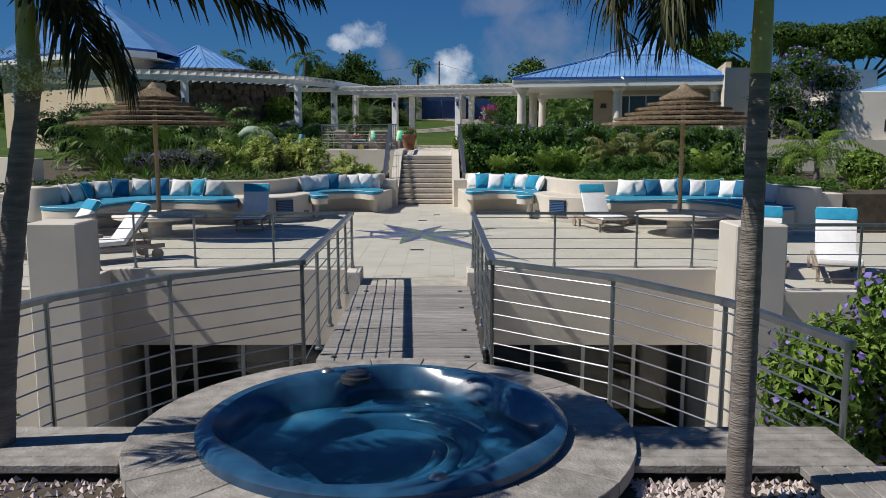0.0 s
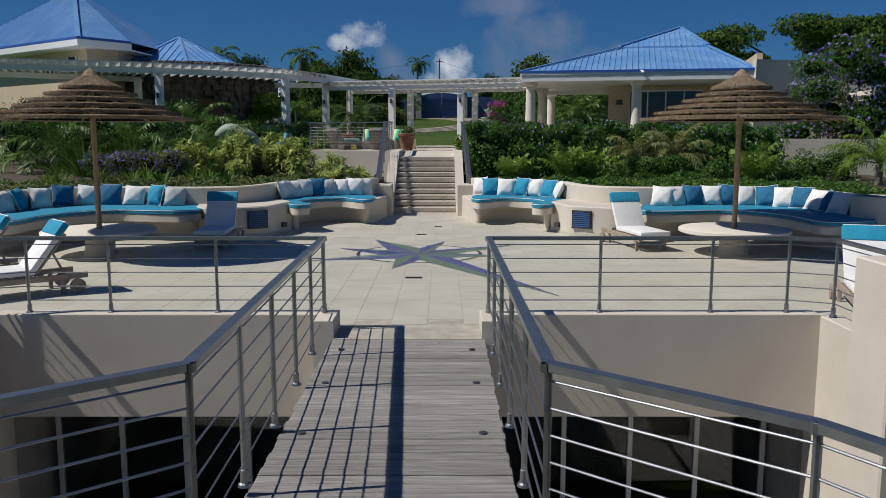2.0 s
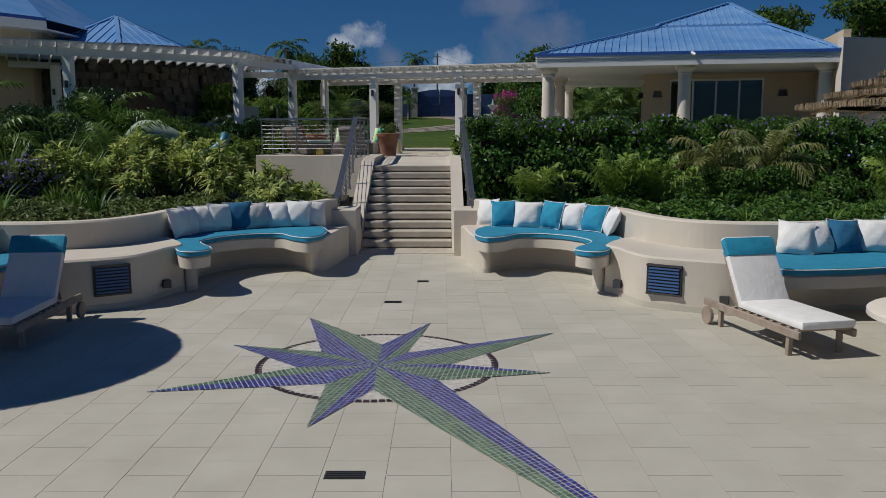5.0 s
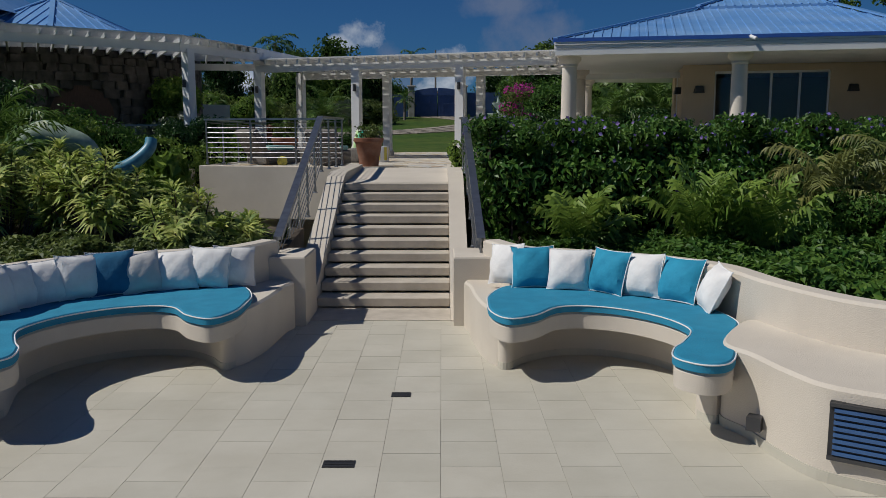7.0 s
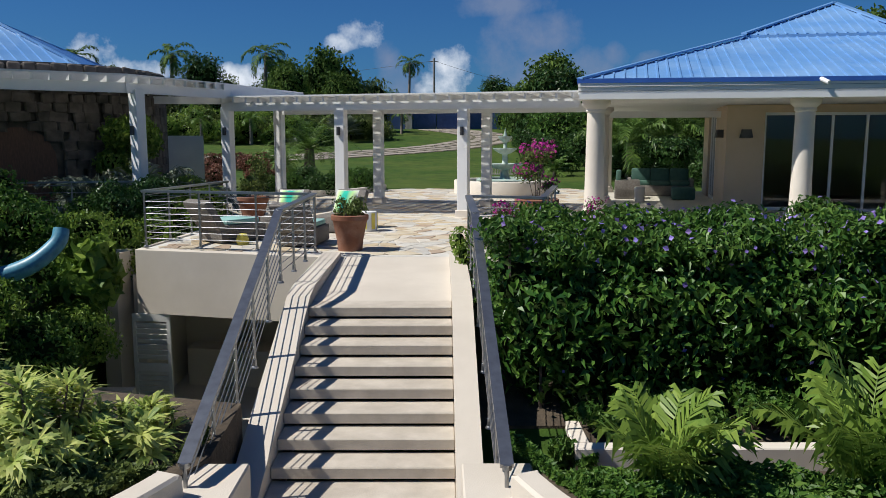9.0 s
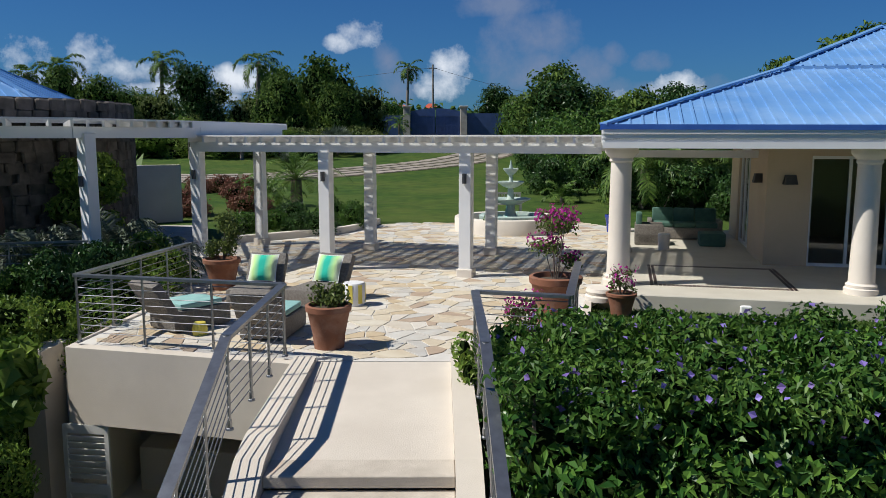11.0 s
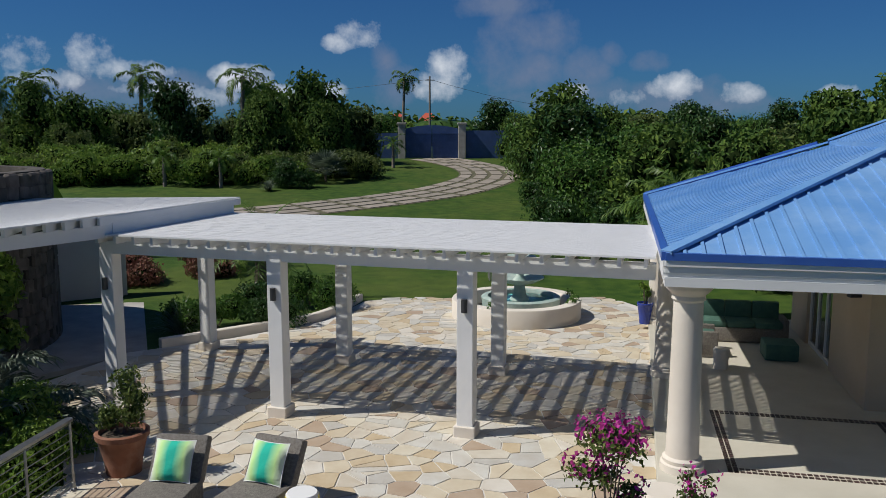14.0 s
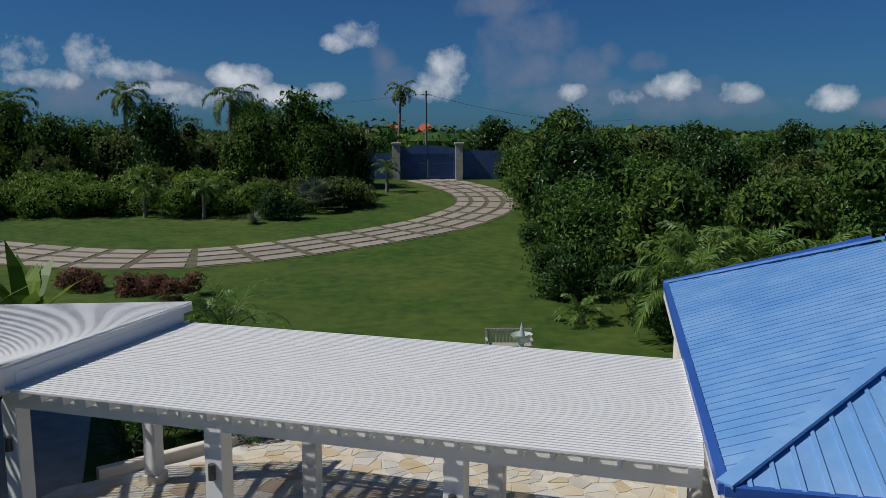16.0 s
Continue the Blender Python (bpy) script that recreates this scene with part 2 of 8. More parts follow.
M["bark"] = mat("bark", (0.14, 0.115, 0.095), (0.26, 0.22, 0.19), 0.9, scale=5, bump=0.7, bump_scale=20, stretch=(1, 1, 6))
M["bark_dark"] = mat("bark_dark", (0.08, 0.06, 0.045), (0.16, 0.125, 0.1), 0.95, scale=6, bump=0.6, bump_scale=20)
M["crownshaft"] = mat("crownshaft", (0.34, 0.37, 0.07), (0.5, 0.48, 0.13), 0.4, scale=4, stain=(0.35, 0.18, 0.08), stain_scale=5, stain_amt=0.6)
M["terracotta"] = mat("terracotta", (0.17, 0.068, 0.037), (0.27, 0.11, 0.06), 0.85, scale=4, bump=0.15, bump_scale=40, stain=(0.4, 0.3, 0.24), stain_scale=3, stain_amt=0.4)
M["mortar"] = mat("mortar", (0.55, 0.525, 0.475), (0.64, 0.615, 0.565), 0.9, scale=3, bump=0.3, bump_scale=30)
M["paver"] = mat("paver", (0.25, 0.215, 0.18), (0.34, 0.3, 0.25), 0.85, scale=2, bump=0.2, stain=(0.2, 0.16, 0.12), stain_scale=1, stain_amt=0.5, obj_rand=0.12)
M["drive"] = mat("drive", (0.07, 0.075, 0.035), (0.13, 0.11, 0.07), 0.95, scale=2, bump=0.4)
M["rubble"] = mat("rubble", (0.05, 0.043, 0.036), (0.13, 0.112, 0.095), 0.9, scale=3, bump=0.5, bump_scale=20, obj_rand=0.25)
M["old_door"] = mat("old_door", (0.07, 0.035, 0.02), (0.12, 0.06, 0.035), 0.6, scale=6, stretch=(6, 6, 1))
M["gate_blue"] = mat("gate_blue", (0.03, 0.07, 0.2), (0.05, 0.1, 0.26), 0.5, scale=2, stain=(0.08, 0.1, 0.16), stain_amt=0.4)
M["concrete"] = mat("concrete", (0.34, 0.32, 0.29), (0.46, 0.44, 0.4), 0.9, scale=2, bump=0.2, stain=(0.25, 0.23, 0.2), stain_amt=0.4)
M["fountain"] = mat("fountain", (0.3, 0.4, 0.36), (0.48, 0.54, 0.48), 0.7, scale=5, bump=0.2, stain=(0.16, 0.3, 0.28), stain_scale=3, stain_amt=0.5)
M["wicker"] = mat("wicker", (0.13, 0.115, 0.1), (0.22, 0.2, 0.175), 0.7, scale=25, bump=0.9, bump_scale=70)
M["green_fabric"] = mat("green_fabric", (0.045, 0.11, 0.085), (0.07, 0.15, 0.115), 0.85, scale=6, bump=0.2)
M["aqua"] = mat("aqua", (0.22, 0.42, 0.4), (0.3, 0.52, 0.48), 0.8, scale=5, bump=0.2)
M["yellow"] = mat("yellow", (0.6, 0.5, 0.06), (0.7, 0.6, 0.12), 0.5)
M["mosaic_blue"] = mat("mosaic_blue", (0.035, 0.04, 0.2), (0.075, 0.08, 0.34), 0.35, scale=9, island=0.35)
M["mosaic_green"] = mat("mosaic_green", (0.09, 0.17, 0.1), (0.15, 0.24, 0.15), 0.35, scale=9, island=0.35)
M["mosaic_dark"] = mat("mosaic_dark", (0.035, 0.02, 0.02), (0.07, 0.04, 0.035), 0.4, island=0.4)
M["mosaic_pale"] = mat("mosaic_pale", (0.42, 0.39, 0.34), (0.62, 0.58, 0.52), 0.7, scale=12)
M["blue_pot"] = mat("blue_pot", (0.02, 0.04, 0.25), (0.03, 0.06, 0.32), 0.25)
M["jalousie"] = mat("jalousie", (0.6, 0.6, 0.56), (0.68, 0.68, 0.64), 0.6)
M["red_roof"] = mat("red_roof", (0.5, 0.08, 0.04), (0.58, 0.11, 0.06), 0.7)
M["sculpt_blue"] = mat("sculpt_blue", (0.05, 0.2, 0.3), (0.1, 0.32, 0.42), 0.4, scale=8, stain=(0.03, 0.1, 0.16), stain_scale=7, stain_amt=0.6)
M["sculpt_green"] = mat("sculpt_green", (0.22, 0.3, 0.22), (0.34, 0.42, 0.32), 0.6, scale=8)
M["band_fabric"] = mat("band_fabric", (0.7, 0.7, 0.62), None, 0.85, bump=0.3, bump_scale=20)
bn, bl_ = M["band_fabric"].node_tree.nodes, M["band_fabric"].node_tree.links
b_co, b_sep, b_ramp = bn.new("ShaderNodeTexCoord"), bn.new("ShaderNodeSeparateXYZ"), bn.new("ShaderNodeValToRGB")
bl_.new(b_co.outputs["Generated"], b_sep.inputs[0])
bl_.new(b_sep.outputs[0], b_ramp.inputs[0])
for pos, c in ((0.2, (0.5, 0.75, 0.3)), (0.42, (0.01, 0.45, 0.32)), (0.58, (0.01, 0.45, 0.32)), (0.8, (0.5, 0.75, 0.3))):
    b_ramp.color_ramp.elements.new(pos).color = rgba(c)
b_ramp.color_ramp.elements[0].color = b_ramp.color_ramp.elements[-1].color = (0.75, 0.75, 0.68, 1)
bl_.new(b_ramp.outputs[0], bn["Principled BSDF"].inputs["Base Color"])
M["screen_white"] = mat("screen_white", (0.75, 0.75, 0.74), None, 0.5)


def glass_mat(name, tint, rough=0.02):
    m = bpy.data.materials.new(name)
    m.use_nodes = True
    b = m.node_tree.nodes["Principled BSDF"]
    b.inputs["Base Color"].default_value = rgba(tint)
    b.inputs["Roughness"].default_value = rough
    b.inputs["Transmission Weight"].default_value = 1.0
    b.inputs["IOR"].default_value = 1.45
    return m


M["glass"] = glass_mat("glass", (0.55, 0.6, 0.62))
M["water"] = glass_mat("water", (0.3, 0.8, 0.88), 0.0)
wb = M["water"].node_tree
wt = wb.nodes.new("ShaderNodeTexNoise")
wt.inputs["Scale"].default_value = 3.5
wbp = wb.nodes.new("ShaderNodeBump")
wbp.inputs["Strength"].default_value, wbp.inputs["Distance"].default_value = 0.35, 0.05
wb.links.new(wt.outputs["Fac"], wbp.inputs["Height"])
wb.links.new(wbp.outputs[0], wb.nodes["Principled BSDF"].inputs["Normal"])
wb.nodes["Principled BSDF"].inputs["IOR"].default_value = 1.33


def stone_mix(name, colours, per_island=False):
    """Stone whose colour is drawn piece by piece from a few tones, with veins and relief."""
    m = mat(name, (0.5, 0.4, 0.28), (0.6, 0.52, 0.4), 0.75, scale=3, bump=0.35, bump_scale=18)
    n, l = m.node_tree.nodes, m.node_tree.links
    b = n["Principled BSDF"]
    src = n.new("ShaderNodeNewGeometry").outputs["Random Per Island"] if per_island else n.new("ShaderNodeObjectInfo").outputs["Random"]
    rp = n.new("ShaderNodeValToRGB")
    rp.color_ramp.interpolation = "CONSTANT"
    while len(rp.color_ramp.elements) < len(colours):
        rp.color_ramp.elements.new(0.5)
    for i, c in enumerate(colours):
        rp.color_ramp.elements[i].position = i / len(colours)
        rp.color_ramp.elements[i].color = rgba(c)
    l.new(src, rp.inputs[0])
    mx = n.new("ShaderNodeMixRGB")
    mx.blend_type = "MULTIPLY"
    mx.inputs[0].default_value = 0.75
    base = b.inputs["Base Color"].links[0].from_socket
    gain = n.new("ShaderNodeMixRGB")
    gain.blend_type = "MULTIPLY"
    gain.inputs[0].default_value = 1.0
    gain.inputs[2].default_value = (1.7, 1.9, 2.3, 1)
    l.new(base, gain.inputs[1])
    l.new(rp.outputs[0], mx.inputs[1])
    l.new(gain.outputs[0], mx.inputs[2])
    l.new(mx.outputs[0], b.inputs["Base Color"])
    return m


FLAG_TONES = [(0.54, 0.51, 0.45), (0.52, 0.46, 0.36), (0.6, 0.58, 0.54), (0.5, 0.42, 0.3), (0.54, 0.54, 0.52), (0.4, 0.32, 0.25), (0.58, 0.55, 0.47), (0.5, 0.5, 0.48), (0.56, 0.51, 0.41), (0.46, 0.46, 0.45)]
FLAG_TONES = [tuple(min(0.72, 1.06 * v) for v in c) for c in FLAG_TONES]
M["flag"] = stone_mix("flag_stone", FLAG_TONES)
M["flag_far"] = stone_mix("flag_stone_far", FLAG_TONES, True)

# ---- building helpers ----
class Geo:
    """Collects vertices and faces for one mesh."""

    def __init__(self):
        self.v, self.f = [], []

    def add(self, verts, faces):
        o = len(self.v)
        self.v.extend([tuple(p) for p in verts])
        self.f.extend([tuple(o + i for i in q) for q in faces])
        return self

    def box(self, c, s, rz=0.0, cham=0.0):
        """A box of size s round the centre c, turned about z, with chamfered upright and top edges if cham."""
        hx, hy, hz = s[0] / 2, s[1] / 2, s[2] / 2
        ca, sa = math.cos(radians(rz)), math.sin(radians(rz))
        if cham:
            k = min(cham, hx * 0.9, hy * 0.9, hz * 0.9)
            ring = [(hx - k, hy), (-hx + k, hy), (-hx, hy - k), (-hx, -hy + k), (-hx + k, -hy), (hx - k, -hy), (hx, -hy + k), (hx, hy - k)]
            inner = [(x - math.copysign(k, x) * (abs(x) > hx - k * 1.5 and 1 or 1), y - math.copysign(k, y)) for x, y in ring]
            vs = [(x, y, -hz) for x, y in ring] + [(x, y, hz - k) for x, y in ring] + [(x, y, hz) for x, y in inner]
            fs = [tuple(range(7, -1, -1))]
            for a in range(2):
                for i in range(8):
                    j = (i + 1) % 8
                    fs.append((a * 8 + i, a * 8 + j, a * 8 + 8 + j, a * 8 + 8 + i))
            fs.append(tuple(range(16, 24)))
        else:
            vs = [(x, y, z) for z in (-hz, hz) for x, y in ((-hx, -hy), (hx, -hy), (hx, hy), (-hx, hy))]
            fs = [(3, 2, 1, 0), (4, 5, 6, 7), (0, 1, 5, 4), (1, 2, 6, 5), (2, 3, 7, 6), (3, 0, 4, 7)]
        return self.add([(c[0] + x * ca - y * sa, c[1] + x * sa + y * ca, c[2] + z) for x, y, z in vs], fs)

    def prism(self, poly, z0, z1, cham=0.0):
        """An upright prism over a polygon (counter-clockwise); z0 and z1 may be functions of x, y."""
        a = sum(poly[i][0] * poly[(i + 1) % len(poly)][1] - poly[(i + 1) % len(poly)][0] * poly[i][1] for i in range(len(poly)))
        if a < 0:
            poly = poly[::-1]
        fz = lambda z, p: z(p[0], p[1]) if callable(z) else z
        n = len(poly)
        rings = [(poly, z0, 0)]
        if cham:
            rings += [(poly, z1, -cham), (inset(poly, cham), z1, 0)]
        else:
            rings += [(poly, z1, 0)]
        vs = [(p[0], p[1], fz(z, p) + dz) for ring, z, dz in rings for p in ring]
        fs = [tuple(range(n - 1, -1, -1))]
        for r in range(len(rings) - 1):
            for i in range(n):
                j = (i + 1) % n
                fs.append((r * n + i, r * n + j, (r + 1) * n + j, (r + 1) * n + i))
        fs.append(tuple(range((len(rings) - 1) * n, len(rings) * n)))
        return self.add(vs, fs)

    def tube(self, pts, r, n=8, cap=True):
        """A round bar along points; r is a number or one radius a point."""
        pts = [Vector(p) for p in pts]
        rs = r if isinstance(r, (list, tuple)) else [r] * len(pts)
        vs, fs = [], []
        for i, p in enumerate(pts):
            d = (pts[min(i + 1, len(pts) - 1)] - pts[max(i - 1, 0)]).normalized()
            up = Vector((0, 0, 1)) if abs(d.z) < 0.95 else Vector((1, 0, 0))
            u = d.cross(up).normalized()
            w = u.cross(d)
            for k in range(n):
                a = 2 * math.pi * k / n
                vs.append(p + rs[i] * (math.cos(a) * u + math.sin(a) * w))
        for i in range(len(pts) - 1):
            for k in range(n):
                j = (k + 1) % n
                fs.append((i * n + k, (i + 1) * n + k, (i + 1) * n + j, i * n + j))
        if cap:
            fs.append(tuple(range(n)))
            fs.append(tuple((len(pts) - 1) * n + k for k in range(n - 1, -1, -1)))
        return self.add(vs, fs)

    def bar(self, a, b, w, h):
        """A flat bar from a to b, w wide and h high."""
        a, b = Vector(a), Vector(b)
        d = (b - a).normalized()
        u = d.cross(Vector((0, 0, 1))).normalized() * (w / 2)
        t = u.cross(d).normalized() * (h / 2)
        vs = [p + s * u + q * t for p in (a, b) for s, q in ((-1, -1), (1, -1), (1, 1), (-1, 1))]
        return self.add(vs, [(0, 1, 2, 3), (7, 6, 5, 4), (0, 4, 5, 1), (1, 5, 6, 2), (2, 6, 7, 3), (3, 7, 4, 0)])

    def lathe(self, c, prof, n=24):
        """A turned body round the upright through c; prof: (radius, height) from the bottom up."""
        vs = [(c[0] + r * math.cos(2 * math.pi * k / n), c[1] + r * math.sin(2 * math.pi * k / n), c[2] + z) for r, z in prof for k in range(n)]
        fs = [(i * n + k, i * n + (k + 1) % n, (i + 1) * n + (k + 1) % n, (i + 1) * n + k) for i in range(len(prof) - 1) for k in range(n)]
        return self.add(vs, fs)

    def moved(self, m):
        self.v = [tuple(m @ Vector(p)) for p in self.v]
        return self


def inset(poly, d):
    """A counter-clockwise polygon drawn in by d."""
    out, n = [], len(poly)
    for i in range(n):
        a, b, c = Vector(poly[i - 1][:2]), Vector(poly[i][:2]), Vector(poly[(i + 1) % n][:2])
        t = (c - a)
        t = t.normalized() if t.length > 1e-6 else Vector((1, 0))
        out.append((b.x - t.y * d, b.y + t.x * d))
    return out


def smooth_line(pts, step=6, closed=False):
    """A rounded line through points (Catmull-Rom)."""
    n, out = len(pts), []
    for i in range(n if closed else n - 1):
        if closed:
            p0, p1, p2, p3 = pts[i - 1], pts[i], pts[(i + 1) % n], pts[(i + 2) % n]
        else:
            p0, p1, p2, p3 = pts[max(i - 1, 0)], pts[i], pts[i + 1], pts[min(i + 2, n - 1)]
        for k in range(step):
            t = k / step
            out.append(tuple(0.5 * (2 * b + (c - a) * t + (2 * a - 5 * b + 4 * c - d) * t * t + (3 * b - a - 3 * c + d) * t ** 3) for a, b, c, d in zip(p0, p1, p2, p3)))
    if not closed:
        out.append(tuple(pts[-1]))
    return out


def offset_line(pts, d):
    """An open line in plan moved d to its left."""
    out = []
    for i, p in enumerate(pts):
        a, b = Vector(pts[max(i - 1, 0)][:2]), Vector(pts[min(i + 1, len(pts) - 1)][:2])
        t = (b - a).normalized()
        out.append((p[0] - t.y * d, p[1] + t.x * d))
    return out


def mesh_of(name, g, material, smooth=False):
    me = bpy.data.meshes.new(name)
    if isinstance(g, Geo):
        me.from_pydata(g.v, [], g.f)
    else:
        g.to_mesh(me)
        g.free()
    for one in material if isinstance(material, (list, tuple)) else [material]:
        me.materials.append(one)
    if smooth:
        me.polygons.foreach_set("use_smooth", [True] * len(me.polygons))
        me.set_sharp_from_angle(angle=radians(40))
    me.update()
    return me


def part(name, g, material, parent=None, label="", smooth=False):
    """Links geometry as one mesh object under a thing or a part."""
    ob = new(name, mesh_of(name, g, material, smooth))
    if parent:
        ob.parent = parent
    return tagged(ob, label)


def thing(name, label, category, group="", kind="", at=(0, 0, 0)):
    ob = new(name)
    ob.location = at
    return tagged(ob, label, category, group, kind)


def single(name, g, material, label, category, group="", kind="", smooth=False):
    return tagged(part(name, g, material, None, "", smooth), label, category, group, kind)


def setting(name, g, material, label, category, smooth=False):
    return tagged(part(name, g, material, None, "", smooth), label, category, "", "structure")


rng = np.random.default_rng(7)
AX = -0.8  # the axis of symmetry of the terrace


def mirror(pts):
    return [(2 * AX - p[0],) + tuple(p[1:]) for p in pts]

# ---- ground ----
PROFILE = [(-3000, -3.4), (17, -3.4), (31, -0.9), (34, 0.3), (40.5, 1.68), (55, 1.8), (75, 2.3), (90, 3.2), (105, 4.3), (117, 5.0), (150, 5.6), (400, 6), (3000, 6)]
PROF_Y, PROF_Z = [a for a, b in PROFILE], [b for a, b in PROFILE]


def ground_z(x, y):
    z = float(np.interp(y, PROF_Y, PROF_Z))
    if -7.2 < x < -2.25 and 32.2 < y < 43.2:
        z = -1.66
    return z


gx = sorted(set([-3000, -1200, -500, -200, -100, -60, -40, -30, -25, -20, -16, -13, -10, -8.5, -7.21, -7.19, -6, -4, -2.26, -2.24, 0, 2, 4, 6, 9, 12, 16, 20, 25, 30, 40, 60, 100, 200, 500, 1200, 3000]))
gy = sorted(set([-3000, -500, -100, -20, 0, 10, 17, 22, 29, 30.5, 32.19, 32.21, 34, 36, 38, 40.2, 42, 43.19, 43.21, 45, 50, 55, 60, 65, 70, 75, 80, 85, 90, 95, 100, 105, 110, 117, 130, 150, 200, 400, 1000, 3000]))
g = Geo()
g.add([(x, y, ground_z(x, y)) for y in gy for x in gx],
      [(j * len(gx) + i, j * len(gx) + i + 1, (j + 1) * len(gx) + i + 1, (j + 1) * len(gx) + i) for j in range(len(gy) - 1) for i in range(len(gx) - 1)])
ground = setting("ground", g, M["grass"], "mown green lawn rising gently towards the gate", "lawn")

# ---- terrace ----
g = Geo()
g.prism([(-17, 13.6), (-6.32, 13.6), (-6.32, 15.38), (-1.58, 15.38), (-1.58, 14.68), (0.26, 14.68), (0.26, 15.38), (4.96, 15.38), (4.96, 13.4), (15, 13.4), (15, 31.4), (-17, 31.4)], -0.3, -0.0035)
terrace = setting("floor", g, M["grout"], "sunlit terrace floor of large cream stone tiles", "floor")

g = Geo()
for x0, x1 in ((-6.0, -1.84), (0.52, 4.64)):
    g.prism([(x0, 15.1), (x1, 15.1), (x1, 15.376), (x0, 15.376)], -1.15, 0.22, 0.012)
for x0, x1 in ((-1.84, -1.582), (0.262, 0.52)):
    g.prism([(x0, 14.72), (x1, 14.72), (x1, 15.376), (x0, 15.376)], -1.15, 0.22, 0.012)
g.prism([(-1.58, 14.7), (0.26, 14.7), (0.26, 14.95), (-1.58, 14.95)], -1.15, -0.31)
for x0, x1, ya in ((-17, -6.3, 13.32), (4.94, 15, 13.12)):
    g.prism([(x0, ya), (x1, ya), (x1, ya + 0.27), (x0, ya + 0.27)], -3.4, 0.2, 0.012)
for x0, x1 in ((-6.3, -6.1), (-2.15, 0.55)):
    g.prism([(x0, 15.12), (x1, 15.12), (x1, 15.37), (x0, 15.37)], -3.4, -1.15)
setting("wall_south", g, M["stucco"], "beige stucco retaining wall under the terrace", "wall")
g = Geo()
g.prism([(4.642, 12.9), (4.94, 12.9), (4.94, 15.376), (4.642, 15.376)], -3.4, 0.2, 0.012)
g.prism([(-6.3, 13.1), (-6.002, 13.1), (-6.002, 15.376), (-6.3, 15.376)], -3.4, 0.2, 0.012)
setting("wall_spur", g, M["stucco"], "beige stucco side walls of the light well", "wall")
g = Geo()
g.box((-5.68, 12.75, -1.04), (0.72, 0.72, 4.7), 0, 0.02)
single("pillar", g, M["stucco"], "square beige stucco pillar beside the light well", "pillar", "pillars")
g = Geo()
g.box((4.26, 12.55, -1.04), (0.72, 0.72, 4.7), 0, 0.02)
single("pillar", g, M["stucco"], "square beige stucco pillar beside the light well", "pillar", "pillars")
# the dark rooms under the terrace
g = Geo()
g.prism([(-6.2, 15.64), (4.7, 15.64), (4.7, 20), (-6.2, 20)], -3.42, -3.38)
g.prism([(-6.2, 20), (4.7, 20), (4.7, 20.2), (-6.2, 20.2)], -3.4, -0.3)
for x in (-6.4, 4.7):
    g.prism([(x, 15.64), (x + 0.2, 15.64), (x + 0.2, 20.2), (x, 20.2)], -3.4, -0.3)
setting("wall_basement", g, M["concrete"], "shaded room walls under the terrace", "wall")


def sliding_door(x0, x1, y, z0, z1, panes, name, label):
    d = tagged(new(name), label, "window", "", "structure")
    w = (x1 - x0) / panes
    fg = Geo()
    for i in range(panes + 1):
        fg.box((x0 + i * w, y, (z0 + z1) / 2), (0.07, 0.08, z1 - z0))
    fg.box(((x0 + x1) / 2, y, z1), (x1 - x0, 0.08, 0.08))
    fg.box(((x0 + x1) / 2, y, z0 + 0.04), (x1 - x0, 0.08, 0.08))
    part("window_frame", fg, M["white_paint"], d)
    for i in range(panes):
        part("pane", Geo().box((x0 + (i + 0.5) * w, y, (z0 + z1) / 2), (w - 0.05, 0.012, z1 - z0 - 0.06)), M["glass"], d)
    return d


setting("floor_lower", Geo().prism([(-17, 2), (15, 2), (15, 15.1), (-17, 15.1)], -3.6, -3.36), M["concrete"], "plain grey floor of the light well", "floor")
sliding_door(0.6, 4.6, 16.6, -3.38, -1.2, 4, "window_1", "dark sliding glass door under the terrace")
sliding_door(-6.0, -2.2, 16.6, -3.38, -1.2, 4, "window_2", "dark sliding glass door under the terrace")

# ---- stairs ----
SX0, SX1 = -1.86, 0.2
stairs = tagged(new("stairs"), "wide cream stone stairs with thick tread slabs", "stairs", "", "structure")
for k in range(10):
    y, z = 31.42 + 0.4 * k, 0.17 + 0.1744 * k
    depth = 0.46
    part("step", Geo().box(((SX0 + SX1) / 2, y + depth / 2, z - 0.066), (SX1 - SX0, depth, 0.132), 0, 0.012), M["step"], stairs)
    part("riser", Geo().box(((SX0 + SX1) / 2, y + 0.14, z - 0.152), (SX1 - SX0, 0.04, 0.04)), M["step"], stairs)
for x0, x1 in ((-2.2, -1.862), (0.202, 0.5)):
    g = Geo()
    top = lambda x, y: float(np.interp(y, [30.55, 30.9, 35.2, 35.7, 39], [0.02, 0.16, 1.86, 1.94, 1.98]))
    ys = [30.55, 30.9, 33, 35.2, 35.7, 38.9]
    vs, fs = [], []
    for y in ys:
        vs += [(x0, y, -1.75), (x1, y, -1.75), (x1, y, top(0, y)), (x0, y, top(0, y))]
    for i in range(len(ys) - 1):
        o = 4 * i
        fs += [(o, o + 1, o + 5, o + 4)[::-1], (o + 1, o + 2, o + 6, o + 5)[::-1], (o + 2, o + 3, o + 7, o + 6)[::-1], (o + 3, o, o + 4, o + 7)[::-1]]
    fs += [(0, 1, 2, 3), (20, 23, 22, 21)]
    g.add(vs, fs)
    part("stringer", g, M["stucco"], stairs, "cream sloping side wall")
g = Geo()
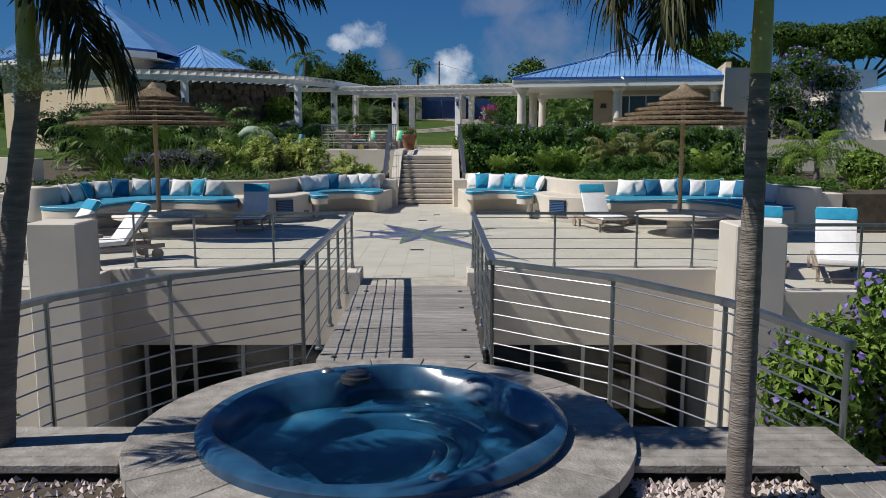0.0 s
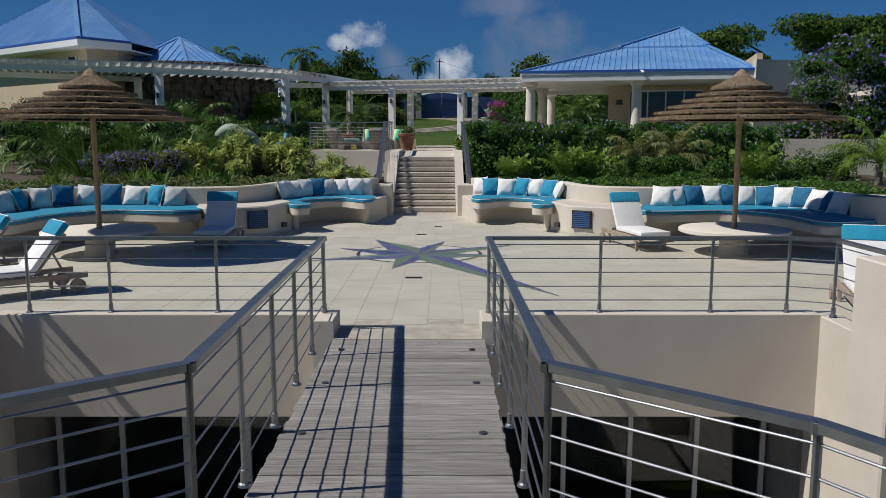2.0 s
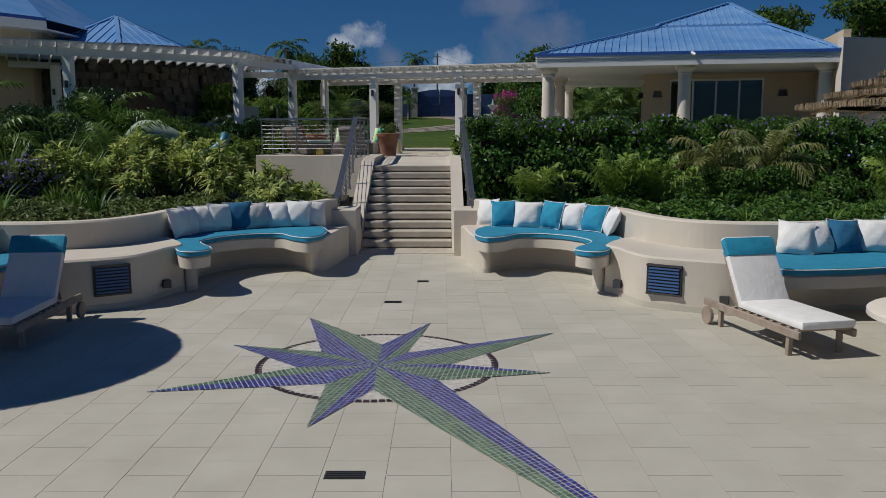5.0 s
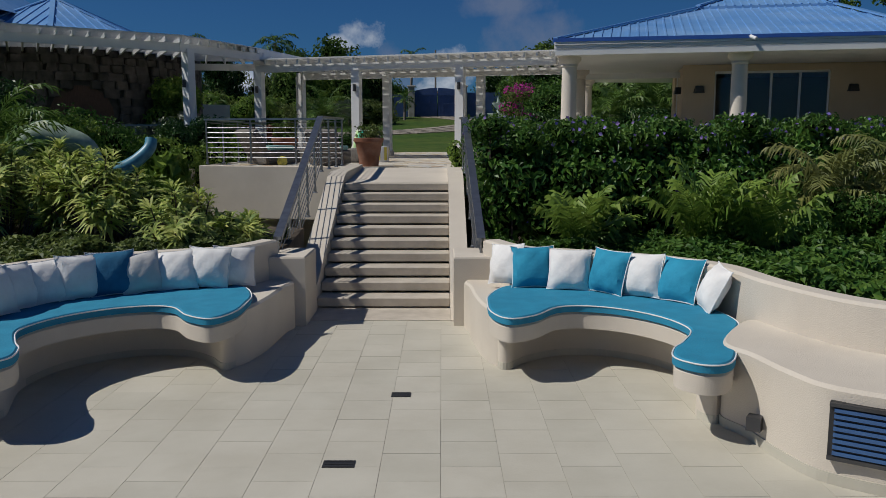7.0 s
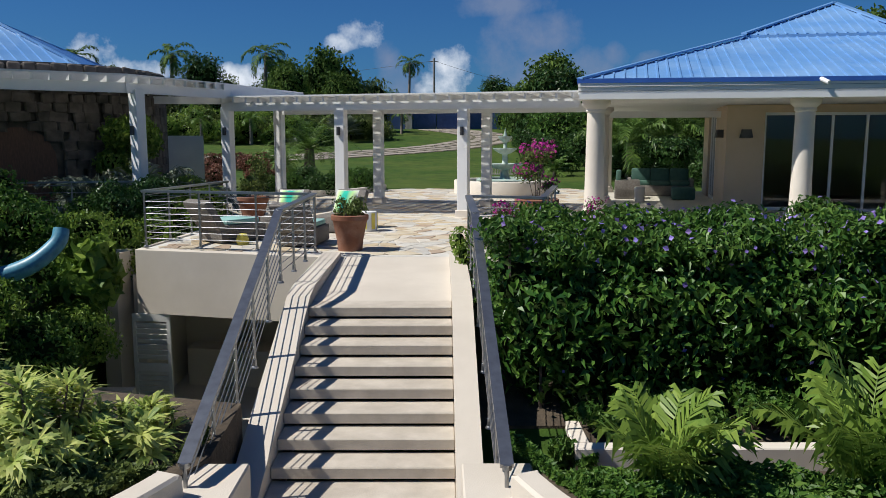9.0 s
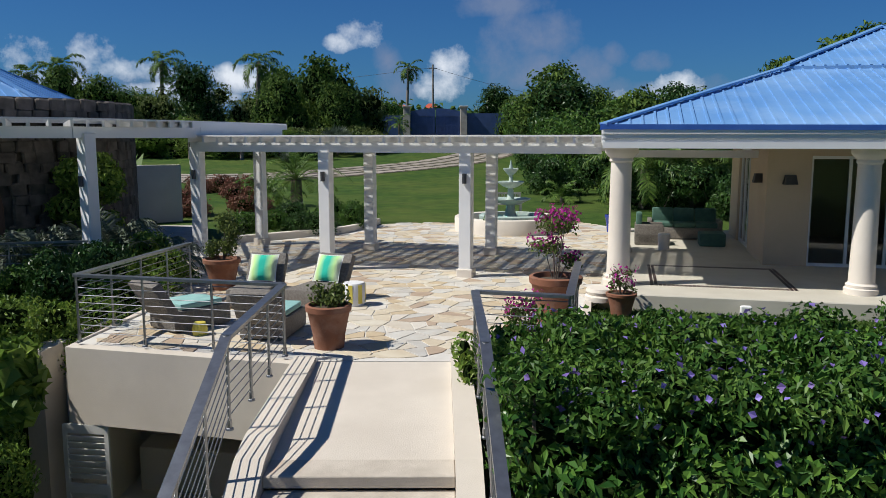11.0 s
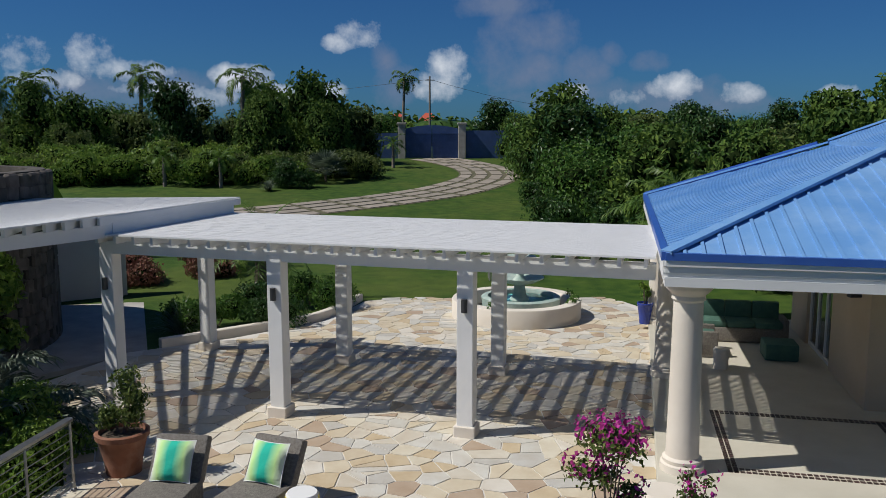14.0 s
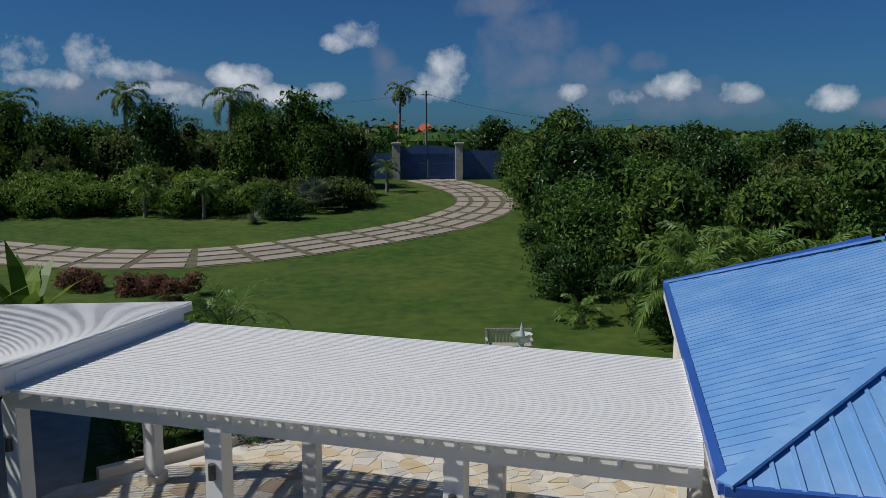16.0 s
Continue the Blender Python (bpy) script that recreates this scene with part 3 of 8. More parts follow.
g.prism([(SX0, 35.46), (SX1, 35.46), (SX1, 38.9), (SX0, 38.9)], -1.75, lambda x, y: float(np.interp(y, [35.4, 38.9], [1.735, 1.89])))
part("landing", g, M["stucco"], stairs, "plain cream landing")
g = Geo()
g.prism([(SX0, 30.6), (SX1, 30.6), (SX1, 31.62), (SX0, 31.62)], -0.1, 0.008)
part("threshold", g, M["step"], stairs)

# ---- patio ----
PZ = 1.9
PATIO = [(-6.05, 39.95), (-2.22, 38.95), (0.52, 38.92), (0.75, 38.3), (1.95, 38.0), (2.65, 41.0), (3.05, 43.3), (3.6, 44.3), (6.6, 50.5), (7.0, 56.5), (5.6, 60.2), (2.6, 61.8), (-0.6, 61.2), (-2.2, 58.6), (-3.2, 55.6), (-5.4, 53.6), (-7.6, 52.2), (-8.6, 49.5), (-7.0, 47.2), (-5.6, 44.3)]
g = Geo()
g.prism(PATIO, 1.2, PZ - 0.012)
patio = setting("pavement", g, M["mortar"], "patio of irregular cream and ochre flagstones", "pavement")
g = Geo()
g.prism([(-6.1, 39.72), (-2.22, 38.72), (-2.22, 38.95), (-6.05, 39.95)], 0.62, PZ + 0.02, 0.012)
g.prism([(-6.1, 39.72), (-6.05, 39.95), (-5.5, 44.3), (-5.75, 44.3)], 0.62, PZ + 0.02, 0.012)
g.prism([(-6.9, 39.9), (-6.55, 39.82), (-6.3, 42.5), (-6.65, 42.5)], -1.7, PZ - 0.1)
setting("wall_patio", g, M["stucco"], "beige stucco wall carrying the patio edge", "wall")
g = Geo()
g.prism([(0.55, 38.1), (1.95, 37.8), (2.15, 38.0), (3.2, 43.3), (3.05, 43.32), (1.95, 38.0), (0.75, 38.32), (0.55, 38.3)], 0.6, PZ + 0.03)
setting("wall_patio_east", g, M["stucco"], "low stucco edge of the patio above the lawn", "wall")
# store room under the patio
g = Geo()
g.prism([(-6.4, 40.3), (-2.3, 39.2), (-2.3, 43), (-6.4, 43)], -1.68, -1.64)
g.prism([(-6.4, 43), (-2.3, 43), (-2.3, 43.2), (-6.4, 43.2)], -1.66, 1.3)
g.prism([(-2.5, 39.2), (-2.3, 39.2), (-2.3, 43), (-2.5, 43)], -1.66, 1.3)
g.prism([(-6.4, 40.3), (-6.2, 40.3), (-6.2, 43), (-6.4, 43)], -1.66, 1.3)
setting("wall_store", g, M["stucco_white"], "pale walls of the store room below", "wall")
g = Geo().prism([(-5.9, 42.1), (-3.0, 41.6), (-3.0, 42.5), (-5.9, 42.8)], -1.65, -0.75, 0.02)
single("counter", g, M["stucco_white"], "pale built-in counter in the store room", "counter")

# ---- the pavilion to the right: local axes e1 along the front, e2 to the back ----
HY = radians(-13)
H0 = Vector((3.55, 44.3, 0))
E1, E2 = Vector((math.cos(HY), math.sin(HY), 0)), Vector((-math.sin(HY), math.cos(HY), 0))


def hp(a, b, z=0.0):
    p = H0 + E1 * a + E2 * b
    return (p.x, p.y, z)


def hpoly(*ab):
    return [hp(a, b)[:2] for a, b in ab]


FZ = 2.05
g = Geo().prism(hpoly((0.0, -0.75), (13.5, -0.75), (13.5, 12), (0.2, 12)), 1.3, FZ, 0.02)
setting("floor_pavilion", g, M["tile"], "smooth cream stone floor of the open pavilion", "floor")
pavilion = thing("pavilion", "cream pavilion with round columns and blue metal hip roof", "house")
APEX = Vector((13.0, 51.0, 8.5))
RC = [Vector((3.5, 44.08, 5.55)), Vector((13.8, 41.72, 5.5)), Vector((17.4, 57.0, 5.5)), Vector((6.3, 56.2, 5.55))]


def ribbed_face(a, b, top, parent, name, rib=0.42, lift=0.03):
    """A triangular metal roof face from the eave a-b to its top, with a break of pitch and standing ribs."""
    sheet, ribs = Geo(), Geo()
    mid = 0.58
    sag = Vector((0, 0, -0.22))
    ma, mb = a.lerp(top, mid) + sag, b.lerp(top, mid) + sag
    sheet.add([a, b, mb, ma], [(0, 1, 2, 3)])
    up = Vector((0, 0, 0.09))
    sheet.add([ma + up, mb + up, top], [(0, 1, 2)])
    sheet.add([ma, mb, mb + up, ma + up], [(0, 1, 2, 3)])
    length = (b - a).length
    e = (b - a).normalized()
    foot = (top - a).dot(e)
    inward = ((top - a) - e * foot)
    n = int(length / rib)
    for i in range(1, n):
        s = i * rib
        frac = min(s / foot if foot > 0 else 1, (length - s) / (length - foot) if length > foot else 1, 1)
        p0 = a + e * s
        t_end = min(frac, mid)
        q = p0 + inward * t_end + sag * (t_end / mid)
        nrm = Vector((0, 0, lift * 0.6))
        ribs.bar(p0 + nrm, q + nrm, 0.05, lift)
        if frac > mid + 0.02:
            q1 = p0 + inward * mid + sag + up
            q2 = p0 + inward * frac + up * (1 - (frac - mid) / (1 - mid)) + sag * (1 - (frac - mid) / (1 - mid))
            ribs.bar(q1 + nrm, q2 + nrm, 0.05, lift)
    face = part(name, sheet, M["roof"], parent, "bright blue metal sheets")
    tagged(part("rib", ribs, M["roof"], face), "", "", "", "stuff")
    return face


roof = part("roof", Geo().prism([p.xy[:] for p in RC], 5.08, 5.22), M["white_paint"], pavilion, "white boarded soffit under the blue roof")
for a, b, nm in ((RC[0], RC[1], "roof_face"), (RC[3], RC[0], "roof_face"), (RC[1], RC[2], "roof_face"), (RC[2], RC[3], "roof_face")):
    ribbed_face(a, b, APEX, pavilion, nm, 0.27, 0.026 if a is not RC[3] else 0.012)
for c in RC:
    m1 = c.lerp(APEX, 0.58) + Vector((0, 0, -0.2))
    part("hip_cap", Geo().bar(c + Vector((0, 0, 0.04)), m1 + Vector((0, 0, 0.06)), 0.2, 0.05), M["roof"], pavilion, "blue folded metal hip cap")
    part("hip_cap", Geo().bar(m1 + Vector((0, 0, 0.12)), APEX + Vector((0, 0, 0.04)), 0.2, 0.05), M["roof"], pavilion, "blue folded metal hip cap")
g = Geo()
g.bar(RC[0] + Vector((0, 0, -0.02)), RC[1] + Vector((0, 0, -0.02)), 0.1, 0.11)
g.bar(RC[3] + Vector((0, 0, -0.02)), RC[0] + Vector((0, 0, -0.02)), 0.12, 0.13)
g.bar(RC[3] + Vector((0, 0, 0.02)), RC[3].lerp(APEX, 0.55) + Vector((0, 0, -0.1)), 0.1, 0.14)
part("gutter", g, M["roof_trim"], pavilion, "dark blue metal eaves trim")
for k in range(3):
    z = 5.43 - 0.1 * k
    off = Vector((0, 0, 0)) + E2 * (0.03 * k)
    for a, b in ((RC[0], RC[1]), (RC[3], RC[0])):
        p, q = a.copy(), b.copy()
        p.z = q.z = z
        part("fascia", Geo().bar(p + off, q + off, 0.06, 0.092), M["white_paint"], pavilion, "white painted fascia board")
part("spout", Geo().tube([hp(5.55, -0.2, 5.52), hp(5.7, -0.5, 5.4)], 0.05), M["white_paint"], pavilion, "small white rain spout")


def round_column(p, z0, z1, parent):
    col = Geo().lathe((p[0], p[1], z0), [(0.0, 0), (0.34, 0), (0.34, 0.12), (0.3, 0.14), (0.31, 0.2), (0.26, 0.24), (0.245, 0.9), (0.225, z1 - z0 - 0.32), (0.26, z1 - z0 - 0.28), (0.25, z1 - z0 - 0.22), (0.33, z1 - z0 - 0.14), (0.36, z1 - z0 - 0.1), (0.36, z1 - z0), (0, z1 - z0)], 28)
    return part("column", col, M["stucco_white"], parent, "round cream column with moulded cap", True)


for a, b in ((0.4, 0.4), (5.4, 0.4), (10.2, 0.4), (0.4, 5.6), (0.4, 10.8)):
    round_column(hp(a, b), FZ, 5.08, pavilion)
part("column_foot", Geo().lathe((3.45, 43.55, PZ), [(0, 0), (0.34, 0), (0.34, 0.1), (0.3, 0.13), (0.33, 0.2), (0.3, 0.27), (0, 0.27)], 24), M["stucco_white"], pavilion, "round cream stone foot", True)
part("wall", Geo().prism(hpoly((4.0, 4.0), (5.05, 4.0), (5.05, 4.25), (4.25, 4.25), (4.25, 6.8), (4.0, 6.8)), FZ, 5.07), M["stucco_yellow"], pavilion, "pale ochre stucco wall")
part("wall", Geo().prism(hpoly((8.7, 4.0), (10.6, 4.0), (10.6, 4.25), (8.7, 4.25)), FZ, 5.07), M["stucco_yellow"], pavilion, "pale ochre stucco wall")
part("wall", Geo().prism(hpoly((5.05, 4.0), (8.7, 4.0), (8.7, 4.25), (5.05, 4.25)), 4.85, 5.07), M["stucco_yellow"], pavilion, "pale ochre stucco wall")
part("wall", Geo().prism(hpoly((10.6, 0.0), (10.85, 0.0), (10.85, 11), (10.6, 11)), FZ, 6.2), M["stucco_yellow"], pavilion, "pale ochre stucco wall")
part("wall", Geo().prism(hpoly((4.0, 10.8), (10.6, 10.8), (10.6, 11), (4.0, 11)), FZ, 5.07), M["stucco_yellow"], pavilion, "pale ochre stucco wall")
part("wall", Geo().prism(hpoly((4.0, 9.2), (4.25, 9.2), (4.25, 10.8), (4.0, 10.8)), FZ, 5.07), M["stucco_yellow"], pavilion, "pale ochre stucco wall")
part("beam", Geo().bar(hp(0.5, 5.6, 4.85), hp(4.0, 5.6, 4.85), 0.18, 0.2), M["white_paint"], pavilion, "white painted tie beam")


def glass_front(p, q, z0, z1, panes, parent):
    p, q = Vector(p), Vector(q)
    d = (q - p)
    rz = math.degrees(math.atan2(d.y, d.x))
    w = d.length / panes
    win = part("window", Geo().bar((p.x, p.y, z1), (q.x, q.y, z1), 0.1, 0.1), M["white_paint"], parent, "white framed sliding glass doors")
    part("sill", Geo().bar((p.x, p.y, z0 + 0.04), (q.x, q.y, z0 + 0.04), 0.1, 0.08), M["white_paint"], win)
    for i in range(panes + 1):
        c = p + d.normalized() * w * i
        part("mullion", Geo().box((c.x, c.y, (z0 + z1) / 2), (0.07, 0.09, z1 - z0), rz), M["white_paint"], win)
    for i in range(panes):
        c = p + d.normalized() * w * (i + 0.5)
        part("pane", Geo().box((c.x, c.y, (z0 + z1) / 2), (w - 0.06, 0.012, z1 - z0 - 0.08), rz), M["glass"], win)


glass_front(hp(5.07, 4.12), hp(8.68, 4.12), FZ, 4.82, 4, pavilion)
glass_front(hp(4.12, 6.82), hp(4.12, 9.18), FZ, 4.9, 3, pavilion)
for a, b, rz in ((4.55, 3.93, 0), (3.93, 4.7, 90), (9.4, 3.93, 0)):
    c = hp(a, b, 4.25)
    part("sconce", Geo().add([Vector(c) + Vector((x * s, y * s, z)) for z, s in ((-0.12, 1.0), (0.12, 0.72)) for x, y in ((-0.17, -0.08), (0.17, -0.08), (0.17, 0.08), (-0.17, 0.08))],
                             [(3, 2, 1, 0), (4, 5, 6, 7), (0, 1, 5, 4), (1, 2, 6, 5), (2, 3, 7, 6), (3, 0, 4, 7)]), M["dark_metal"], pavilion, "dark bronze wall lamp")
# inlaid border in the pavilion floor
g = Geo()
for a0, a1, b0, b1 in ((1.1, 4.2, 0.4, 0.62), (1.1, 1.28, 0.4, 3.4), (4.02, 4.2, 0.4, 3.4), (1.1, 4.2, 3.2, 3.4)):
    n = int(max(a1 - a0, b1 - b0) / 0.09)
    for i in range(n):
        for k in range(2):
            if a1 - a0 > b1 - b0:
                c = hp(a0 + (i + 0.5) * (a1 - a0) / n, b0 + (k + 0.5) * (b1 - b0) / 2, FZ + 0.004)
            else:
                c = hp(a0 + (k + 0.5) * (a1 - a0) / 2, b0 + (i + 0.5) * (b1 - b0) / n, FZ + 0.004)
            g.box(c, (0.07, 0.07, 0.006), -13)
tagged(part("inlay", g, M["mosaic_dark"], None), "dark mosaic border inlaid in the pavilion floor", "inlay", "", "stuff")

# purple-grey wall and building beyond the pavilion
g = Geo()
g.prism([(13.75, 41.6), (22.0, 43.0), (22.0, 43.3), (13.7, 41.9)], 1.0, 5.9)
g.prism([(13.0, 36.6), (30, 33.5), (30, 34), (13.1, 37.0)], -0.5, 2.4)
setting("wall_east", g, M["stucco"], "grey-beige rendered garden walls", "wall")
annex = thing("annex", "low cream building with flat wall and blue roof", "house")
g = Geo().prism([(17.0, 36.4), (30, 33.0), (30, 44), (18.5, 43.0)], 0.5, 4.45, 0.03)
part("wall", g, M["stucco_white"], annex)
part("roof", Geo().add([(18.6, 38.0, 4.5), (30, 35, 4.5), (30, 43, 4.5), (19.4, 42.5, 4.5), (26, 39.5, 6.2)], [(0, 1, 4), (1, 2, 4), (2, 3, 4), (3, 0, 4)]), M["roof"], annex, "blue metal hip roof")
for i, (x, y) in enumerate(((19.5, 35.75), (22.5, 34.95), (25.5, 34.2))):
    part("window", Geo().box((x, y - 0.0, 3.0), (1.6, 0.12, 0.5), -14.7), M["dark"], annex)

# ---- sinuous terrace walls and seats (built once, mirrored about the axis) ----
WALL_R = [(0.9, 30.6), (1.25, 29.85), (1.85, 29.55), (2.59, 29.15), (3.05, 28.78), (3.44, 28.2), (3.62, 27.15), (3.96, 26.3), (4.55, 25.95), (5.44, 25.9), (6.84, 26.15), (8.06, 25.95), (8.9, 24.95), (9.23, 23.4), (9.27, 22.3)]
SEAT_R = [(0.62, 28.4), (0.63, 27.9), (0.79, 27.56), (1.09, 27.73), (1.36, 28.12), (1.66, 28.21), (2.02, 28.08), (2.32, 27.8), (2.52, 27.43), (2.57, 27.0), (2.36, 26.55), (2.21, 26.32), (2.13, 26.0), (2.33, 25.78), (2.6, 25.95), (2.95, 26.9), (3.15, 27.4), (3.08, 28.0), (2.78, 28.6), (2.25, 28.92), (1.65, 29.22), (1.12, 29.42), (0.85, 29.3), (0.66, 28.8)]
FOOT_R = [(0.72, 28.3), (0.84, 28.12), (1.05, 28.4), (1.45, 28.7), (1.95, 28.72), (2.42, 28.45), (2.72, 28.0), (2.78, 27.4), (2.62, 26.9), (2.5, 26.55), (2.62, 26.35), (2.85, 26.7), (3.1, 27.4), (3.0, 28.05), (2.7, 28.6), (2.2, 28.9), (1.6, 29.2), (0.9, 29.3)]
BIG_R = [(4.55, 24.18), (5.39, 24.09), (6.45, 24.31), (7.16, 23.91), (7.56, 22.85), (7.74, 21.52), (8.95, 21.9), (8.9, 23.3), (8.55, 24.8), (7.85, 25.75), (6.8, 25.95), (5.5, 25.65), (4.85, 25.7)]
GRILL_R = [(2.68, 26.45), (2.78, 26.0), (2.87, 25.5), (3.05, 25.06), (3.66, 24.66), (4.2, 24.48), (4.66, 24.75), (4.87, 25.4), (4.88, 25.85), (4.55, 25.85), (4.0, 26.25), (3.5, 27.1), (3.2, 27.3)]
ARM_R = [(0.41, 30.3), (0.45, 29.84), (0.5, 29.1), (0.6, 28.5), (0.74, 28.22), (0.9, 28.3), (0.8, 28.8), (0.95, 29.6), (1.15, 30.3), (1.3, 30.75), (0.9, 30.9)]


def seat(outline, label, group_label, foot):
    """A built-in seat: recessed foot, thick overhanging slab, piped cushion."""
    poly = smooth_line(outline, 6, True)
    s = thing("built_in_seat", label, "seat", group_label)
    if foot is None:
        back = outline[6:]
        near = lambda p: min(back, key=lambda q: (q[0] - p[0]) ** 2 + (q[1] - p[1]) ** 2)
        foot = [(p[0] + (near(p)[0] - p[0]) * 0.4, p[1] + (near(p)[1] - p[1]) * 0.4) for p in outline[:6]] + list(back)
    part("foot", Geo().prism(smooth_line(foot, 5, True), 0.0, 0.5), M["stucco"], s, "recessed stucco foot", True)
    part("skirting", Geo().prism([(p[0], p[1] - 0.012) for p in smooth_line(foot, 5, True)], 0.0, 0.08), M["tile"], s, "low stone skirting")
    part("slab", Geo().prism(poly, 0.46, 0.655, 0.03), M["stucco"], s, "thick rounded stucco seat slab", True)
    ccw = poly if sum(poly[i][0] * poly[(i + 1) % len(poly)][1] - poly[(i + 1) % len(poly)][0] * poly[i][1] for i in range(len(poly))) > 0 else poly[::-1]
    inner = inset(ccw, -0.015)
    c = part("cushion", Geo().prism(inner, 0.657, 0.745, 0.025), M["cushion_blue"], s, "teal blue fitted seat cushion", True)
    part("piping", Geo().tube([(p[0], p[1], 0.73) for p in inner] + [(inner[0][0], inner[0][1], 0.73)], 0.008, 5), M["piping"], c, "white piping")
    return s


def terrace_side(flip):
    f = (lambda q: mirror(q)) if flip else (lambda q: q)
    side = "shaded" if flip else "sunlit"
    line = smooth_line(WALL_R, 8)
    inner = offset_line(line, -0.26)
    poly = f(line) + f(inner)[::-1]
    setting("wall_bench_west" if flip else "wall_bench_east", Geo().prism(poly, -0.1, 1.2, 0.03), M["stucco"], "sinuous low beige stucco wall behind the seats", "wall")
    seat(f(SEAT_R), "curved built-in stucco seat with teal cushion beside the stairs", "built-in seats", f(FOOT_R))
    seat(f(BIG_R), "long curved built-in stucco bench with teal cushion", "built-in seats", None)
    pod = thing("grill_pedestal", "rounded beige stucco pedestal with louvred vent", "pedestal", "pedestals")
    part("body", Geo().prism(smooth_line(f(GRILL_R), 6, True), 0, 0.77, 0.03), M["stucco"], pod, "", True)
    gl = smooth_line(f(GRILL_R), 6, True)
    ccw = gl if not flip else gl[::-1]
    part("skirting", Geo().prism(inset(ccw, -0.012), 0, 0.09), M["tile"], pod, "low stone skirting")
    vp = f([(3.25, 24.92)])[0]
    ang = (-33 if not flip else 33)
    nrm = Vector((math.sin(radians(ang)), -math.cos(radians(ang)), 0))
    vc = Vector((vp[0], vp[1], 0.44)) + nrm * 0.02
    vent = part("vent", Geo().box(vc, (0.52, 0.05, 0.45), ang), M["dark"], pod, "dark blue louvred vent")
    for k in range(8):
        part("slat", Geo().box(vc + nrm * 0.03 + Vector((0, 0, -0.17 + 0.048 * k)), (0.45, 0.03, 0.026), ang), M["louver"], vent)
    for dz in (0.21, -0.21):
        part("vent_rim", Geo().box(vc + nrm * 0.035 + Vector((0, 0, dz)), (0.52, 0.03, 0.03), ang), M["dark_metal"], vent)
    for q in ([(2.75, 25.78)], [(4.0, 24.52)]):
        o = f(q)[0]
        part("outlet", Geo().box((o[0], o[1], 0.22), (0.12, 0.12, 0.12), ang), M["dark_metal"], pod, "small grey outdoor light")
    arm = single("ledge", Geo().prism(smooth_line(f(ARM_R), 4, True), 0, 0.66, 0.03), M["stucco"], "rounded stucco ledge between stairs and seat", "ledge", "ledges", smooth=True)
    b = f([(0.24, 30.27), (0.93, 30.27), (0.93, 31.25), (0.24, 31.25)])
    single("plinth", Geo().prism(b, 0, 0.98, 0.02), M["stucco"], "square stucco plinth at the foot of the stairs", "plinth", "plinths")
    # end pier of the long bench
    p = f([(9.3, 22.5)])[0]
    single("pier", Geo().lathe((p[0], p[1], 0), [(0, 0), (0.55, 0), (0.55, 1.15), (0.52, 1.2), (0, 1.2)], 28).box((p[0] + (0.75 if not flip else -0.75), p[1] + 0.1, 0.52), (0.6, 0.7, 1.05), 0, 0.02), M["stucco"], "rounded stucco pier ending the bench wall", "pier", "piers", smooth=True)
    # planting bed
    bed = [(p[0], p[1]) for p in f(line)]
    far = f([(14.5, 22.3), (14.5, 33.0), (5.6, 33.0), (5.3, 30.95), (1.0, 30.95)]) if not flip else f([(14.8, 22.3), (16, 45), (6.0, 45), (5.5, 33.6), (0.65, 32.6), (0.65, 31.3)])
    setting("planting_bed_west" if flip else "planting_bed_east", Geo().prism(bed + far, -1.7, lambda x, y: 1.02 + max(0.0, min(1.0, (y - 31.5) / 8)) * 0.8), M["soil"], "dark planted soil bed behind the wall", "soil")


terrace_side(False)
terrace_side(True)
g = Geo()
g.prism([(1.7, 33.2), (5.4, 33.2), (5.4, 33.42), (1.7, 33.42)], -0.8, 0.34, 0.015)
g.prism([(1.7, 33.422), (1.92, 33.422), (1.92, 34.6), (1.7, 34.6)], -0.8, 0.34, 0.015)
setting("wall_planter", g, M["stucco_white"], "low cream planter wall before the hedge", "wall")
setting("planting_bed_hedge", Geo().prism([(1.92, 33.42), (14.5, 33.42), (14.5, 38.5), (1.92, 38.5)], -0.8, lambda x, y: 0.24 + 0.222 * (y - 33.42)).prism([(0.52, 34.0), (1.7, 34.0), (1.7, 38.5), (0.52, 38.5)], -0.8, lambda x, y: 0.34 + 0.216 * (y - 34.0)), M["soil"], "dark shaded soil under the hedge", "soil")
setting("floor_yard", Geo().prism([(0.52, 30.97), (5.5, 30.97), (5.5, 33.2), (0.52, 33.2)], -0.9, 0.0), M["soil"], "dark bare soil yard beside the stairs", "soil")
setting("floor_yard_west", Geo().prism([(-7.1, 32.7), (-2.25, 32.7), (-2.25, 40.0), (-7.1, 40.0)], -1.9, -1.645), M["concrete"], "grey paved yard below the patio", "floor")
setting("wall_yard", Geo().prism([(-7.1, 38.3), (-5.75, 38.3), (-5.75, 38.5), (-7.1, 38.5)], -1.65, -0.55, 0.015), M["stucco"], "low beige wall beside the louvred door", "wall")

# ---- floor inlay: compass star ----
STAR_C = (-0.73, 21.96)
star = thing("compass_star", "blue and green glass mosaic compass star set in the floor", "mosaic")
# tips clockwise from the far one, and the inner corners between them
TIPS = [(-1.87, 24.34), (-0.17, 24.02), (1.43, 23.45), (1.16, 21.68), (1.62, 17.35), (-1.19, 20.04), (-2.95, 21.02), (-2.56, 22.85)]
NOTCH = [(-1.43, 22.52), (-0.74, 22.85), (-0.42, 22.48), (0.09, 22.0), (-0.05, 21.4), (-0.7, 21.1), (-1.2, 21.28), (-1.6, 21.88)]


